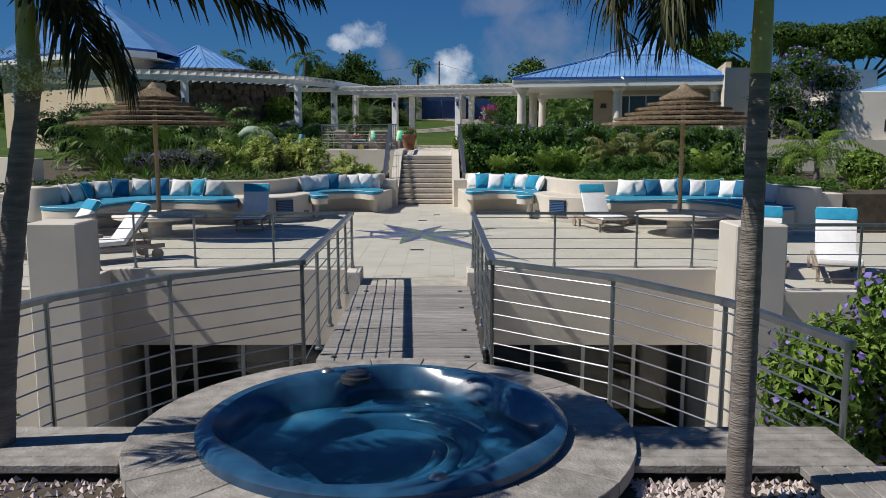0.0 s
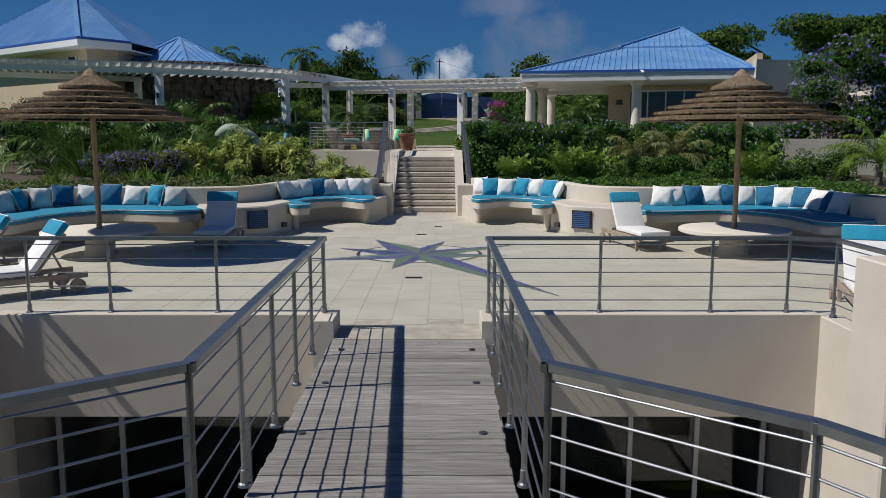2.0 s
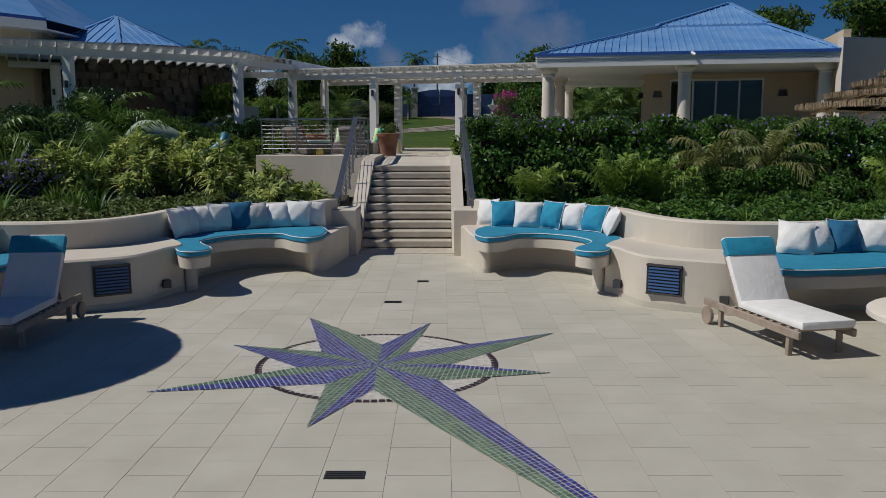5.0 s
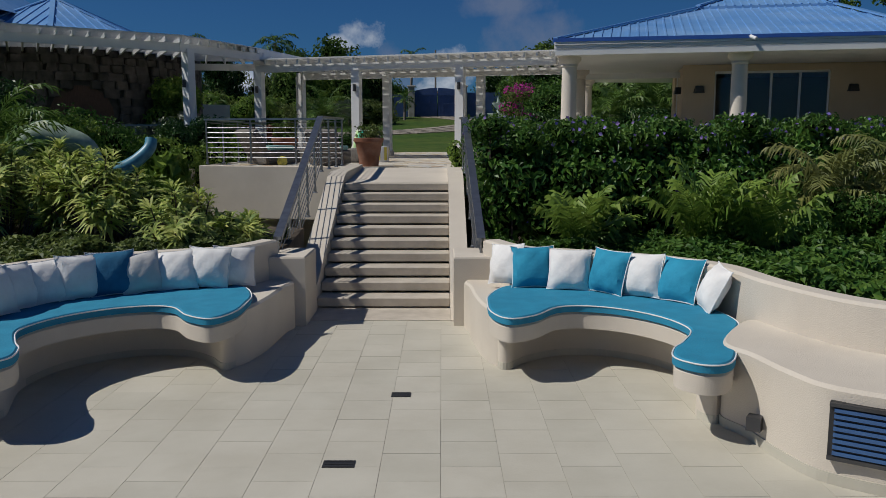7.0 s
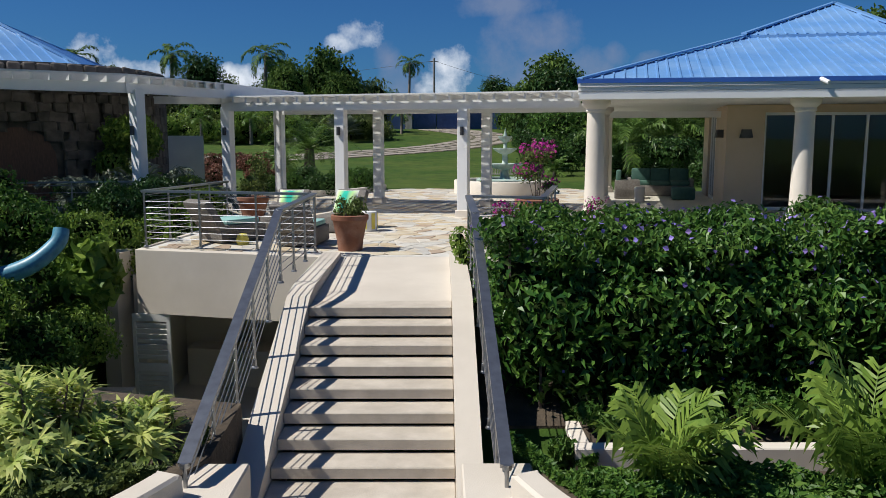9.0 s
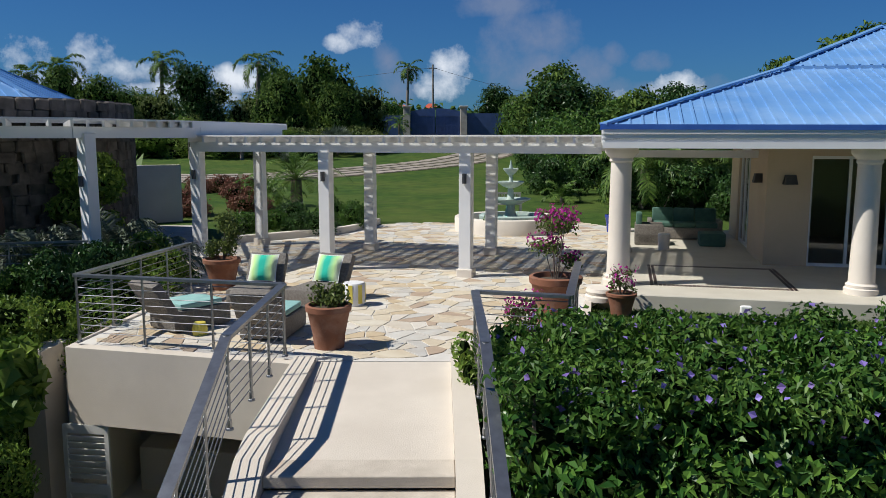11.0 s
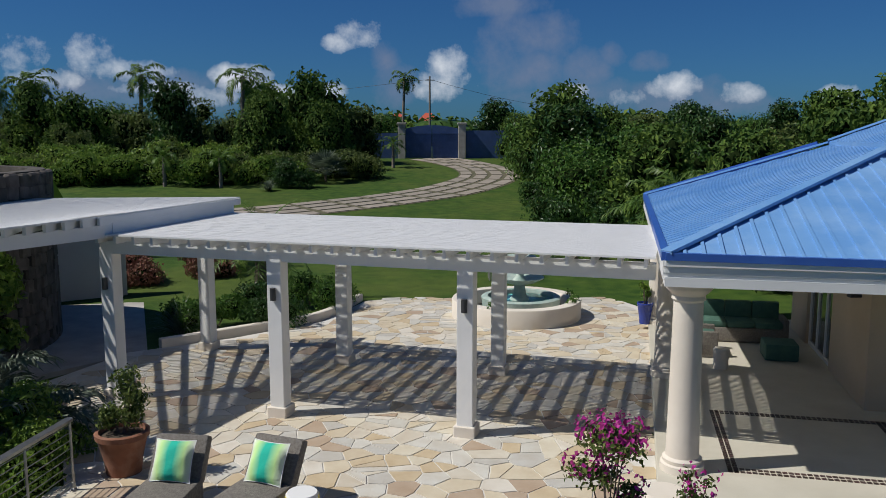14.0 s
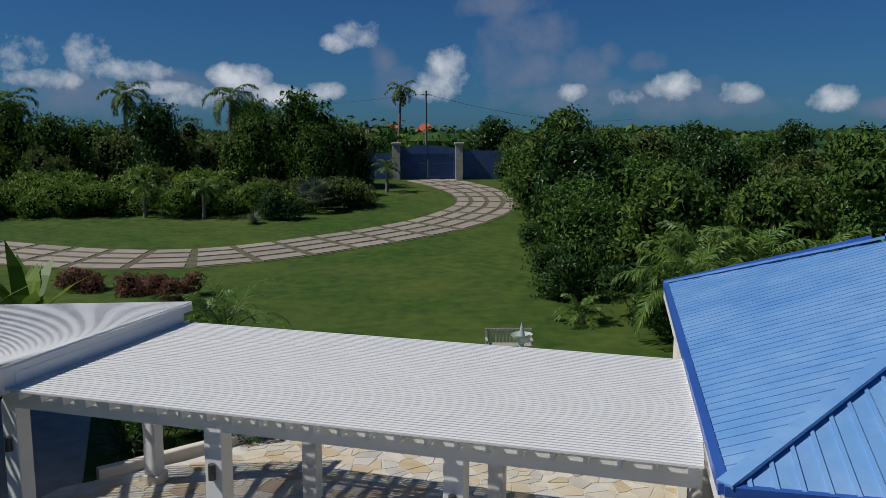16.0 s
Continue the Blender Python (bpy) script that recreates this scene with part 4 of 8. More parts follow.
def cut(poly, px, py, nx, ny):
    """The part of a convex outline on the inner side of a line."""
    out = []
    for i in range(len(poly)):
        a, b = poly[i - 1], poly[i]
        da, db = (a[0] - px) * nx + (a[1] - py) * ny, (b[0] - px) * nx + (b[1] - py) * ny
        if (da < 0 < db) or (db < 0 < da):
            t = da / (da - db)
            out.append((a[0] + (b[0] - a[0]) * t, a[1] + (b[1] - a[1]) * t))
        if db <= 0:
            out.append(b)
    return out


def mosaic_half(tri, along, z, size=0.052, gap=0.0045):
    """Small square glass pieces in rows, trimmed to a triangle."""
    gm = Geo()
    u = Vector(along).normalized()
    v = Vector((-u.y, u.x))
    q = [Vector(p) for p in tri]
    if (q[1] - q[0]).x * (q[2] - q[0]).y - (q[1] - q[0]).y * (q[2] - q[0]).x < 0:
        q = q[::-1]
    us, vs = [p.dot(u) for p in q], [p.dot(v) for p in q]
    h = size / 2 - gap
    for i in range(int(min(us) / size) - 1, int(max(us) / size) + 2):
        for j in range(int(min(vs) / size) - 1, int(max(vs) / size) + 2):
            c = u * (i + 0.5) * size + v * (j + 0.5) * size
            cell = [tuple(c + u * a * h + v * b * h) for a, b in ((-1, -1), (1, -1), (1, 1), (-1, 1))]
            for k in range(3):
                e = q[(k + 1) % 3] - q[k]
                cell = cut(cell, q[k].x, q[k].y, e.y, -e.x) if len(cell) > 2 else []
            if len(cell) > 2:
                gm.add([(p[0], p[1], z) for p in cell], [tuple(range(len(cell)))])
    return gm


base = Geo()
for i, tip in enumerate(TIPS):
    before, after = NOTCH[i], NOTCH[(i + 1) % 8]
    base.add([(p[0], p[1], 0.006) for p in (STAR_C, after, tip, before)], [(0, 1, 2, 3)])
    axis = Vector(tip) - Vector(STAR_C)
    for q, m in ((before, "mosaic_blue"), (after, "mosaic_green")):
        tagged(part("ray", mosaic_half([STAR_C, tip, q], axis, 0.0085), M[m], star), "", "", "", "stuff")
part("bed", base, M["mosaic_pale"], star, "pale mosaic joints")
ring, disc = Geo(), Geo()
disc.add([(STAR_C[0] + 1.3 * math.cos(a), STAR_C[1] + 0.1 + 1.3 * math.sin(a), 0.004) for a in np.linspace(0, 2 * math.pi, 64, False)], [tuple(range(64))])
for k in range(110):
    a0, a1 = 2 * math.pi * k / 110, 2 * math.pi * (k + 0.78) / 110
    ring.add([(STAR_C[0] + r * math.cos(a), STAR_C[1] + 0.1 + r * math.sin(a), 0.0052) for r, a in ((1.27, a0), (1.345, a0), (1.345, a1), (1.27, a1))], [(0, 1, 2, 3)])
part("disc", disc, M["mosaic_pale"], star, "pale pebble mosaic disc")
tagged(part("rim", ring, M["mosaic_dark"], star, "ring of dark mosaic pieces"), "", "", "", "stuff")
for x, y, w in ((-0.74, 19.05, 0.3), (-0.77, 25.42, 0.26), (-0.35, 27.2, 0.2)):
    dr = thing("floor_drain", "small dark rectangular floor drain in the tiles", "drain", "floor drains")
    part("tray", Geo().box((x, y, 0.003), (w, 0.14, 0.008)), M["dark"], dr)
    for k in range(4):
        part("bar", Geo().box((x, y - 0.05 + 0.033 * k, 0.009), (w - 0.03, 0.008, 0.005)), M["dark_metal"], dr)

# ---- railings ----
def railing(name_label, runs, height, bars, every=1.0, group="steel railings", broad=0.075):
    """Steel railing: runs of top points; flat handrail, posts with feet, thin bars."""
    r = thing("railing", name_label, "railing", group)
    hg = Geo()
    for run in runs:
        for a, b in zip(run[:-1], run[1:]):
            hg.bar(a, b, broad, 0.045)
        for c in run:
            hg.lathe((c[0], c[1], c[2] - 0.03), [(0, 0), (0.045, 0), (0.045, 0.05), (0, 0.05)], 10)
    part("handrail", hg, M["steel"], r, "brushed flat steel handrail")
    for run in runs:
        for a, b in zip(run[:-1], run[1:]):
            a, b = Vector(a), Vector(b)
            n = max(1, round((b - a).length / every))
            for i in range(n + 1):
                if i == n and b != Vector(run[-1]):
                    continue
                p = a.lerp(b, i / n)
                pg = Geo().tube([(p.x, p.y, p.z - height), (p.x, p.y, p.z - 0.02)], 0.021, 8)
                pg.lathe((p.x, p.y, p.z - height), [(0, 0), (0.05, 0), (0.045, 0.02), (0.03, 0.03), (0.028, 0.12), (0.02, 0.125)], 10)
                part("post", pg, M["steel"], r)
            for k in range(bars):
                z = -height + 0.17 + (height - 0.25) * k / (bars - 1)
                part("bar", Geo().tube([a + Vector((0, 0, z)), b + Vector((0, 0, z))], 0.0075, 6), M["steel"], r)
    return r


for x in (-1.76, 0.37):
    xb = -1.57 if x < 0 else 0.34
    railing("brushed steel railing along the footbridge", [[(x, 15.16, 1.19), (xb, 9.1, 1.28)]], 1.2, 6, every=1.2)
railing("curved brushed steel railing beside the hot tub", [[(-1.57, 9.1, 1.28), (-2.6, 8.23, 1.28), (-3.22, 7.24, 1.28), (-3.5, 6.2, 1.28)]], 1.3, 8, every=1.4)
railing("curved brushed steel railing beside the hot tub", [[(0.34, 9.1, 1.28), (1.36, 8.21, 1.28), (1.99, 7.14, 1.28), (2.3, 5.9, 1.28)]], 1.3, 8, every=1.4)
railing("brushed steel railing on the terrace edge", [[(-1.76, 15.23, 1.19), (-4.54, 15.23, 1.19), (-5.6, 15.23, 1.19), (-6.15, 15.0, 1.19), (-6.15, 13.3, 1.2)]], 0.98, 5, every=1.4)
railing("brushed steel railing on the terrace edge", [[(0.37, 15.23, 1.19), (3.26, 15.23, 1.19), (4.25, 15.23, 1.19), (4.75, 15.0, 1.19), (4.75, 13.1, 1.2)]], 0.98, 5, every=1.4)
railing("brushed steel railing on the terrace edge", [[(-6.15, 13.45, 1.2), (-16.5, 13.45, 1.2)]], 1.0, 5, every=1.4)
railing("brushed steel railing on the terrace edge", [[(4.75, 13.25, 1.2), (14.8, 13.25, 1.2)]], 1.0, 5, every=1.4)
railing("sloping brushed steel railing on the stairs", [[(-2.3, 30.7, 1.2), (-2.42, 35.9, 3.05), (-2.36, 38.95, 3.08)], [(-2.36, 39.0, 3.08), (-5.92, 39.86, 3.08), (-5.4, 44.2, 3.03)]], 1.12, 8, every=1.15, broad=0.125)
railing("sloping brushed steel railing on the stairs", [[(0.64, 30.7, 1.18), (0.55, 35.7, 3.02), (0.55, 38.4, 3.08)], [(0.55, 38.42, 3.08), (1.88, 38.06, 3.08), (2.5, 41.0, 3.1)]], 1.12, 8, every=1.15, broad=0.125)
railing("thin steel railing in the upper garden", [[(-16, 43.6, 3.0), (-11, 44.1, 3.0), (-7.9, 44.8, 3.0)]], 1.0, 5, every=1.5)

# ---- footbridge ----
bridge = tagged(new("bridge"), "narrow footbridge of weathered grey planks", "bridge", "", "structure")
part("beam", Geo().box((-1.45, 11.95, -0.17), (0.12, 5.4, 0.24)).box((0.16, 11.95, -0.17), (0.12, 5.4, 0.24)), M["dark_metal"], bridge)
y = 9.35
while y < 14.6:
    w = 0.145
    part("plank", Geo().box((-0.65, y + w / 2, -0.028 + rng.uniform(-0.003, 0.003)), (1.9 + rng.uniform(-0.02, 0.02), w - 0.011, 0.04), rng.uniform(-0.15, 0.15), 0.006), M["plank"], bridge)
    y += w
for x in (-1.42, 0.12):
    for yy in (10.2, 11.5, 12.9, 14.2):
        part("lamp", Geo().lathe((x, yy, -0.01), [(0, 0), (0.04, 0), (0.035, 0.015), (0, 0.018)], 10), M["dark_metal"], bridge, "small recessed deck light")

# ---- hot tub ----
TC = (-0.65, 7.62)
drum = single("round_plinth", Geo().lathe((TC[0], TC[1], -5.5), [(1.8, 0), (1.95, 5.5), (1.95, 5.53)], 40), M["stucco"], "round stucco drum under the hot tub deck", "plinth", smooth=True)
low_deck = thing("landing_deck", "low round deck of weathered grey planks behind the hot tub", "deck")
for k in range(22):
    a0, a1 = 2 * math.pi * (k + 0.01) / 22, 2 * math.pi * (k + 0.99) / 22
    pts = [(TC[0] + r * math.cos(a), TC[1] + r * math.sin(a)) for r, aa in ((0.3, (a0, a1)), (1.78, (a1, a0))) for a in np.linspace(aa[0], aa[1], 4)]
    part("plank", Geo().prism(pts, -0.06, -0.012, 0.006), M["deck"], low_deck)
part("support", Geo().lathe((TC[0], TC[1], -3.4), [(1.5, 0), (1.6, 3.34), (0, 3.34)], 32), M["stucco"], low_deck, "round stucco support", True)
tub_deck = thing("tub_deck", "ring of weathered grey planks round the hot tub", "deck")
for k in range(22):
    a0, a1 = 2 * math.pi * (k + 0.01) / 22, 2 * math.pi * (k + 0.99) / 22
    pts = [(TC[0] + r * math.cos(a), TC[1] + r * math.sin(a)) for r, aa in ((1.42, (a0, a1)), (2.06, (a1, a0))) for a in np.linspace(aa[0], aa[1], 4)]
    part("plank", Geo().prism(pts, 0.02, 0.13, 0.006), M["deck"], tub_deck)
for x0, x1 in ((1.25, 3.1), (-4.6, -2.6)):
    for k in range(5):
        part("plank", Geo().box(((x0 + x1) / 2, 6.98 + 0.165 * k, 0.05), (x1 - x0, 0.155, 0.06), 0, 0.006), M["deck"], tub_deck)
for k in range(4):
    part("plank", Geo().box((2.6 + 0.17 * k, 6.0, 0.045), (0.16, 1.8, 0.06), 0, 0.006), M["deck"], tub_deck)
tub = thing("hot_tub", "round blue acrylic hot tub filled with water", "hot tub")
# shell with moulded seats: radius and depth vary round the tub
NT, prof = 72, [(1.52, 0.13), (1.52, 0.2), (1.46, 0.235), (1.36, 0.23), (1.3, 0.17), (1.24, 0.05), (1.2, -0.1), (1.14, -0.2), (0.8, -0.24), (0.74, -0.3), (0.68, -0.5), (0.3, -0.54), (0.0, -0.54)]
g = Geo()
vs = []
for j, (r, z) in enumerate(prof):
    for k in range(NT):
        a = 2 * math.pi * k / NT
        wob = 0.08 * math.cos(4 * a + 0.4) + 0.05 * math.cos(7 * a + 1)
        rr = r * (1 + (wob if 3 <= j <= 9 else 0) * (1 - abs(j - 6) / 5))
        zz = z + (0.09 * max(0, math.cos(5 * a + 1.2)) if 6 <= j <= 9 else 0)
        vs.append((TC[0] + rr * math.cos(a), TC[1] + rr * math.sin(a), zz))
g.add(vs, [(i * NT + k, i * NT + (k + 1) % NT, (i + 1) * NT + (k + 1) % NT, (i + 1) * NT + k) for i in range(len(prof) - 1) for k in range(NT)])
part("shell", g, M["tub"], tub, "glossy dark blue moulded acrylic shell", True)
for r0, z0, a0, a1 in ((0.92, -0.2, 20, 140), (0.72, -0.27, -30, 75), (0.6, -0.36, -75, 40), (0.45, -0.46, -60, 20), (0.95, -0.2, 190, 300)):
    arc = [(TC[0] + r0 * math.cos(radians(a)), TC[1] + r0 * math.sin(radians(a)), z0) for a in np.linspace(a0, a1, 18)]
    part("seat_ridge", Geo().tube(arc, [0.085 * math.sin(math.pi * (0.08 + 0.84 * k / 17)) for k in range(18)], 12), M["tub"], tub, "rounded moulded seat ridge", True)
tub_water = part("water", Geo().add([(TC[0] + 1.24 * math.cos(a), TC[1] + 1.24 * math.sin(a), 0.04) for a in np.linspace(0, 2 * math.pi, 48, False)], [tuple(range(48))]), M["water"], tub, "clear rippled water")
tub_water.visible_shadow = False
part("filter_cap", Geo().lathe((TC[0] - 0.35, TC[1] + 1.12, 0.16), [(0, 0), (0.15, 0), (0.15, 0.05), (0.11, 0.06), (0.11, 0.09), (0.09, 0.1), (0, 0.1)], 20), M["dark_metal"], tub, "round dark filter cap", True)
for ang, rr, zz in ((118, 1.38, 0.235), (290, 1.36, 0.235)):
    part("valve", Geo().lathe((TC[0] + rr * math.cos(radians(ang)), TC[1] + rr * math.sin(radians(ang)), zz - 0.01), [(0, 0), (0.07, 0), (0.06, 0.02), (0.035, 0.035), (0, 0.035)], 12), M["steel"], tub, "chrome valve", True)
for ang in (20, 60, 95, 150, 200):
    part("jet", Geo().lathe((TC[0] + 0.95 * math.cos(radians(ang)), TC[1] + 0.95 * math.sin(radians(ang)), -0.3), [(0, 0), (0.06, 0), (0.04, 0.03), (0, 0.03)], 10), M["steel"], tub)
g = Geo()
for x0, x1, y0, y1 in ((-5.0, -2.3, 3.6, 7.0), (1.1, 2.6, 3.6, 7.0)):
    g.prism([(x0, y0), (x1, y0), (x1, y1 + 0.8), (x0, y1 + 0.8)], -5.6, -0.06)
gravel_bed = setting("gravel_bed", g, M["soil"], "bed of pale pink gravel beside the hot tub", "gravel")
g = Geo()
for i in range(2600):
    x, y = (rng.uniform(1.25, 2.6), rng.uniform(4.6, 6.95)) if i % 3 else (rng.uniform(-4.4, -2.4), rng.uniform(5.0, 6.95))
    r = rng.uniform(0.018, 0.035)
    a = rng.uniform(0, 6.3)
    g.add([(x + r * 1.2 * math.cos(a), y + r * math.sin(a), -0.06), (x + r * math.cos(a + 2.1), y + r * math.sin(a + 2.1), -0.05), (x + r * math.cos(a + 4.2), y + r * math.sin(a + 4.2), -0.055), (x, y, -0.06 + r * 1.3)], [(0, 1, 3), (1, 2, 3), (2, 0, 3)])
gravel = tagged(part("gravel", g, M["pebble"], None), "pale pink and white gravel", "gravel", "", "stuff")
# the raised tub platform: true size and height
TUB_SIZE, TUB_AT = 0.735, Vector((-0.041, 0.306, 0.668))
for ob in (drum, tub_deck, tub, gravel_bed, gravel):
    ob.location = TUB_AT
    ob.scale = (TUB_SIZE, TUB_SIZE, TUB_SIZE)

# ---- pergolas ----
FP = [Vector((-6.5, 48.72)), Vector((-2.88, 47.58)), Vector((0.69, 46.5))]
BP = [Vector((-5.66, 52.5)), Vector((-2.06, 51.24)), Vector((1.56, 50.32))]


def pergola_post(p, z0, z1, parent, rz, lamp=True):
    s = 0.3
    po = part("post", Geo().box((p.x, p.y, (z0 + z1) / 2 + 0.1), (s, s, z1 - z0 - 0.2), rz, 0.012), M["white_paint"], parent)
    part("post_foot", Geo().box((p.x, p.y, z0 + 0.1), (0.4, 0.4, 0.2), rz, 0.015), M["stucco_white"], po, "cream stone block")
    if lamp:
        d = Vector((math.sin(radians(rz)), -math.cos(radians(rz))))
        c = p + d * (s / 2 + 0.05)
        part("post_lamp", Geo().lathe((c.x, c.y, 4.2), [(0, 0), (0.055, 0), (0.055, 0.24), (0, 0.24)], 12), M["dark_metal"], po, "small grey cylinder lamp", True)
    return po


perg = thing("pergola", "long white painted slatted pergola over the patio", "pergola", "pergolas")
for p in FP:
    pergola_post(p, PZ, 5.05, perg, -17)
for p in BP:
    pergola_post(p, PZ, 5.05, perg, -17, False)
d = (FP[2] - FP[0]).normalized()
nb = Vector((-d.y, d.x))
fa, fb = FP[0] - d * 0.1, FP[0] + d * 10.75
ba, bb = BP[0] - d * 0.1, BP[0] + d * 10.9
for a, b, off in ((fa, fb, -0.12), (fa, fb, 0.12), (ba, bb, -0.12), (ba, bb, 0.12)):
    a2, b2 = a + nb * off, b + nb * off
    part("beam", Geo().bar((a2.x, a2.y, 5.06), (b2.x, b2.y, 5.06), 0.06, 0.26), M["white_paint"], perg)
L = (fb - fa).length
n = 26
for i in range(n):
    p = fa + d * (0.15 + i * (L - 0.3) / (n - 1)) - nb * 0.42
    q = p + nb * 4.75
    rf = Geo().bar((p.x, p.y, 5.25), (q.x, q.y, 5.25), 0.06, 0.15)
    part("rafter", rf, M["white_paint"], perg)
for i in range(54):
    s0 = -0.45 + i * 4.75 / 53
    p, q = fa + nb * s0, fb + nb * s0
    part("slat", Geo().bar((p.x, p.y, 5.345 + rng.uniform(-0.003, 0.003)), (q.x, q.y, 5.345), 0.056, 0.035), M["white_paint"], perg)

perg2 = thing("pergola", "white slatted pergola along the garden path", "pergola", "pergolas")
F2 = [(-6.3, 48.35), (-8.15, 45.0), (-13.2, 41.5), (-20.5, 38.9)]
B2 = [(-5.0, 52.75), (-11.6, 52.0), (-16.2, 47.2), (-22.0, 43.4)]
for p, rz in (((-8.0, 45.35), -60), ((-13.0, 41.85), -35), ((-20, 39.3), -20), ((-15.8, 46.8), -35)):
    pergola_post(Vector(p), PZ - 0.3, 5.4, perg2, rz + 30)
for line in (F2, B2):
    for a, b in zip(line[:-1], line[1:]):
        part("beam", Geo().bar((a[0], a[1], 5.42), (b[0], b[1], 5.42), 0.08, 0.26), M["white_paint"], perg2)
part("beam", Geo().bar((F2[0][0], F2[0][1], 5.46), (B2[0][0], B2[0][1], 5.46), 0.08, 0.24), M["white_paint"], perg2)
for k in range(3):
    fa2, fb2, ba2, bb2 = Vector(F2[k]), Vector(F2[k + 1]), Vector(B2[k]), Vector(B2[k + 1])
    m = max(6, int((fb2 - fa2).length / 0.42))
    for i in range(m):
        p, q = fa2.lerp(fb2, i / m), ba2.lerp(bb2, i / m)
        e = (p - q).normalized() * 0.35
        part("rafter", Geo().bar((p.x + e.x, p.y + e.y, 5.62), (q.x - e.x, q.y - e.y, 5.62), 0.06, 0.15), M["white_paint"], perg2)
    for i in range(58):
        s0 = -0.08 + 1.16 * i / 57
        p, q = fa2 + (ba2 - fa2) * s0, fb2 + (bb2 - fb2) * s0
        part("slat", Geo().bar((p.x, p.y, 5.715), (q.x, q.y, 5.715), 0.054, 0.035), M["white_paint"], perg2)

# ---- plants ----
def leaves(points, normals, length, width, droop=0.25, seed=0, fold=0.0):
    """Leaf blades (six-sided, folded along the rib) at points, facing roughly along normals. Returns a Geo."""
    r = np.random.default_rng(seed)
    n = len(points)
    nrm = normals + r.normal(0, 0.55, (n, 3))
    nrm /= np.linalg.norm(nrm, axis=1)[:, None] + 1e-9
    axis = np.cross(nrm, r.normal(0, 1, (n, 3)))
    axis /= np.linalg.norm(axis, axis=1)[:, None] + 1e-9
    side = np.cross(nrm, axis)
    ln = (length * r.uniform(0.6, 1.25, n))[:, None]
    wd = (width * r.uniform(0.7, 1.2, n))[:, None]
    p0 = points - axis * ln * 0.5
    p1 = points + side * wd * 0.5 + nrm * wd * 0.15
    p2 = points + axis * ln * 0.5 - np.array([0, 0, 1.0]) * ln * droop
    p3 = points - side * wd * 0.5 + nrm * wd * 0.15
    v = np.stack([p0, p1, p2, p3], 1).reshape(-1, 3)
    idx = np.arange(n * 4).reshape(n, 4)
    gg = Geo()
    gg.v = [tuple(q) for q in v.tolist()]
    gg.f = [tuple(q) for q in idx.tolist()]
    return gg


def blob_points(blobs, n, seed, shell=0.72):
    """Points in the outer shell of a union of ellipsoids (cx, cy, cz, rx, ry, rz), with uneven outline."""
    r = np.random.default_rng(seed)
    w = np.array([b[3] * b[4] + b[4] * b[5] + b[3] * b[5] for b in blobs])
    pick = r.choice(len(blobs), n, p=w / w.sum())
    d = r.normal(0, 1, (n, 3))
    d /= np.linalg.norm(d, axis=1)[:, None]
    b = np.array(blobs)[pick]
    lump = 1 + 0.16 * np.sin(d[:, 0] * 6 + pick) * np.sin(d[:, 1] * 7 + 2 * pick) + 0.1 * np.sin(d[:, 2] * 11 + pick)
    rad = r.uniform(shell, 1.0, n) * lump
    return b[:, :3] + d * b[:, 3:] * rad[:, None], d


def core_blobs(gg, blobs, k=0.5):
    """Solid lumpy cores inside a crown, standing for the shade between its leaves."""
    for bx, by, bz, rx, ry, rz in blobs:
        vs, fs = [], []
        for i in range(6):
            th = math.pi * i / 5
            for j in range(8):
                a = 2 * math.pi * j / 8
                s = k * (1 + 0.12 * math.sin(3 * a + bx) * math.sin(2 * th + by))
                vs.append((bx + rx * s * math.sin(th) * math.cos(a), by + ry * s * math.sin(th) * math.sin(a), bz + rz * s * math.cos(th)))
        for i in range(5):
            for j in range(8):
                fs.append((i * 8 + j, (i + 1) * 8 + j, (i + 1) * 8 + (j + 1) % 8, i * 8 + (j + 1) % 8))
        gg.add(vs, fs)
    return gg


def bush(label, category, blobs, n, size, material, seed, at=(0, 0, 0), name="shrub", group="", trunk=None, width=0.5, flowers=None, shell=0.72):
    """A shrub or tree: trunk with limbs, crown of leaf blades, flowers."""
    t = thing(name, label, category, group, at=at)
    pts, nr = blob_points(blobs, n, seed, shell)
    tagged(part("crown", leaves(pts, nr, size, size * width, seed=seed), M[material], t), "", "", "", "stuff")
    # dark solid core, painted as the shade deep in the crown
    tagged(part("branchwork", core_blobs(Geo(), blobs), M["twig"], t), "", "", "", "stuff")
    tg = Geo()
    zb = min(b[2] - b[5] for b in blobs)
    if trunk:
        h, rad = trunk
        c = blobs[0]
        tg.tube([(0, 0, -0.2), (0.05, 0.03, h * 0.5), (c[0] * 0.3, c[1] * 0.3, h)], [rad, rad * 0.8, rad * 0.6], 8)
        for b in blobs[:6]:
            tg.tube([(c[0] * 0.2, c[1] * 0.2, h * 0.75), (b[0] * 0.6, b[1] * 0.6, h + (b[2] - h) * 0.5), (b[0], b[1], b[2])], [rad * 0.5, rad * 0.32, rad * 0.12], 6)
    else:
        for b in blobs[:4]:
            tg.tube([(b[0] * (0.9 if at == (0, 0, 0) else 0.4) + (0.1 * b[0] if at == (0, 0, 0) else 0), b[1] if at == (0, 0, 0) else b[1] * 0.4, zb - 0.1), (b[0], b[1], b[2])], [0.03, 0.012], 5)
    part("trunk", tg, M["bark_dark"], t)
    if flowers:
        fm, fn, fs = flowers
        fp, fd = blob_points(blobs, fn, seed + 5, 0.96)
        tagged(part("flower", leaves(fp * 1.0, fd, fs, fs, 0.0, seed + 9), M[fm], t), "", "", "", "stuff")
    return t


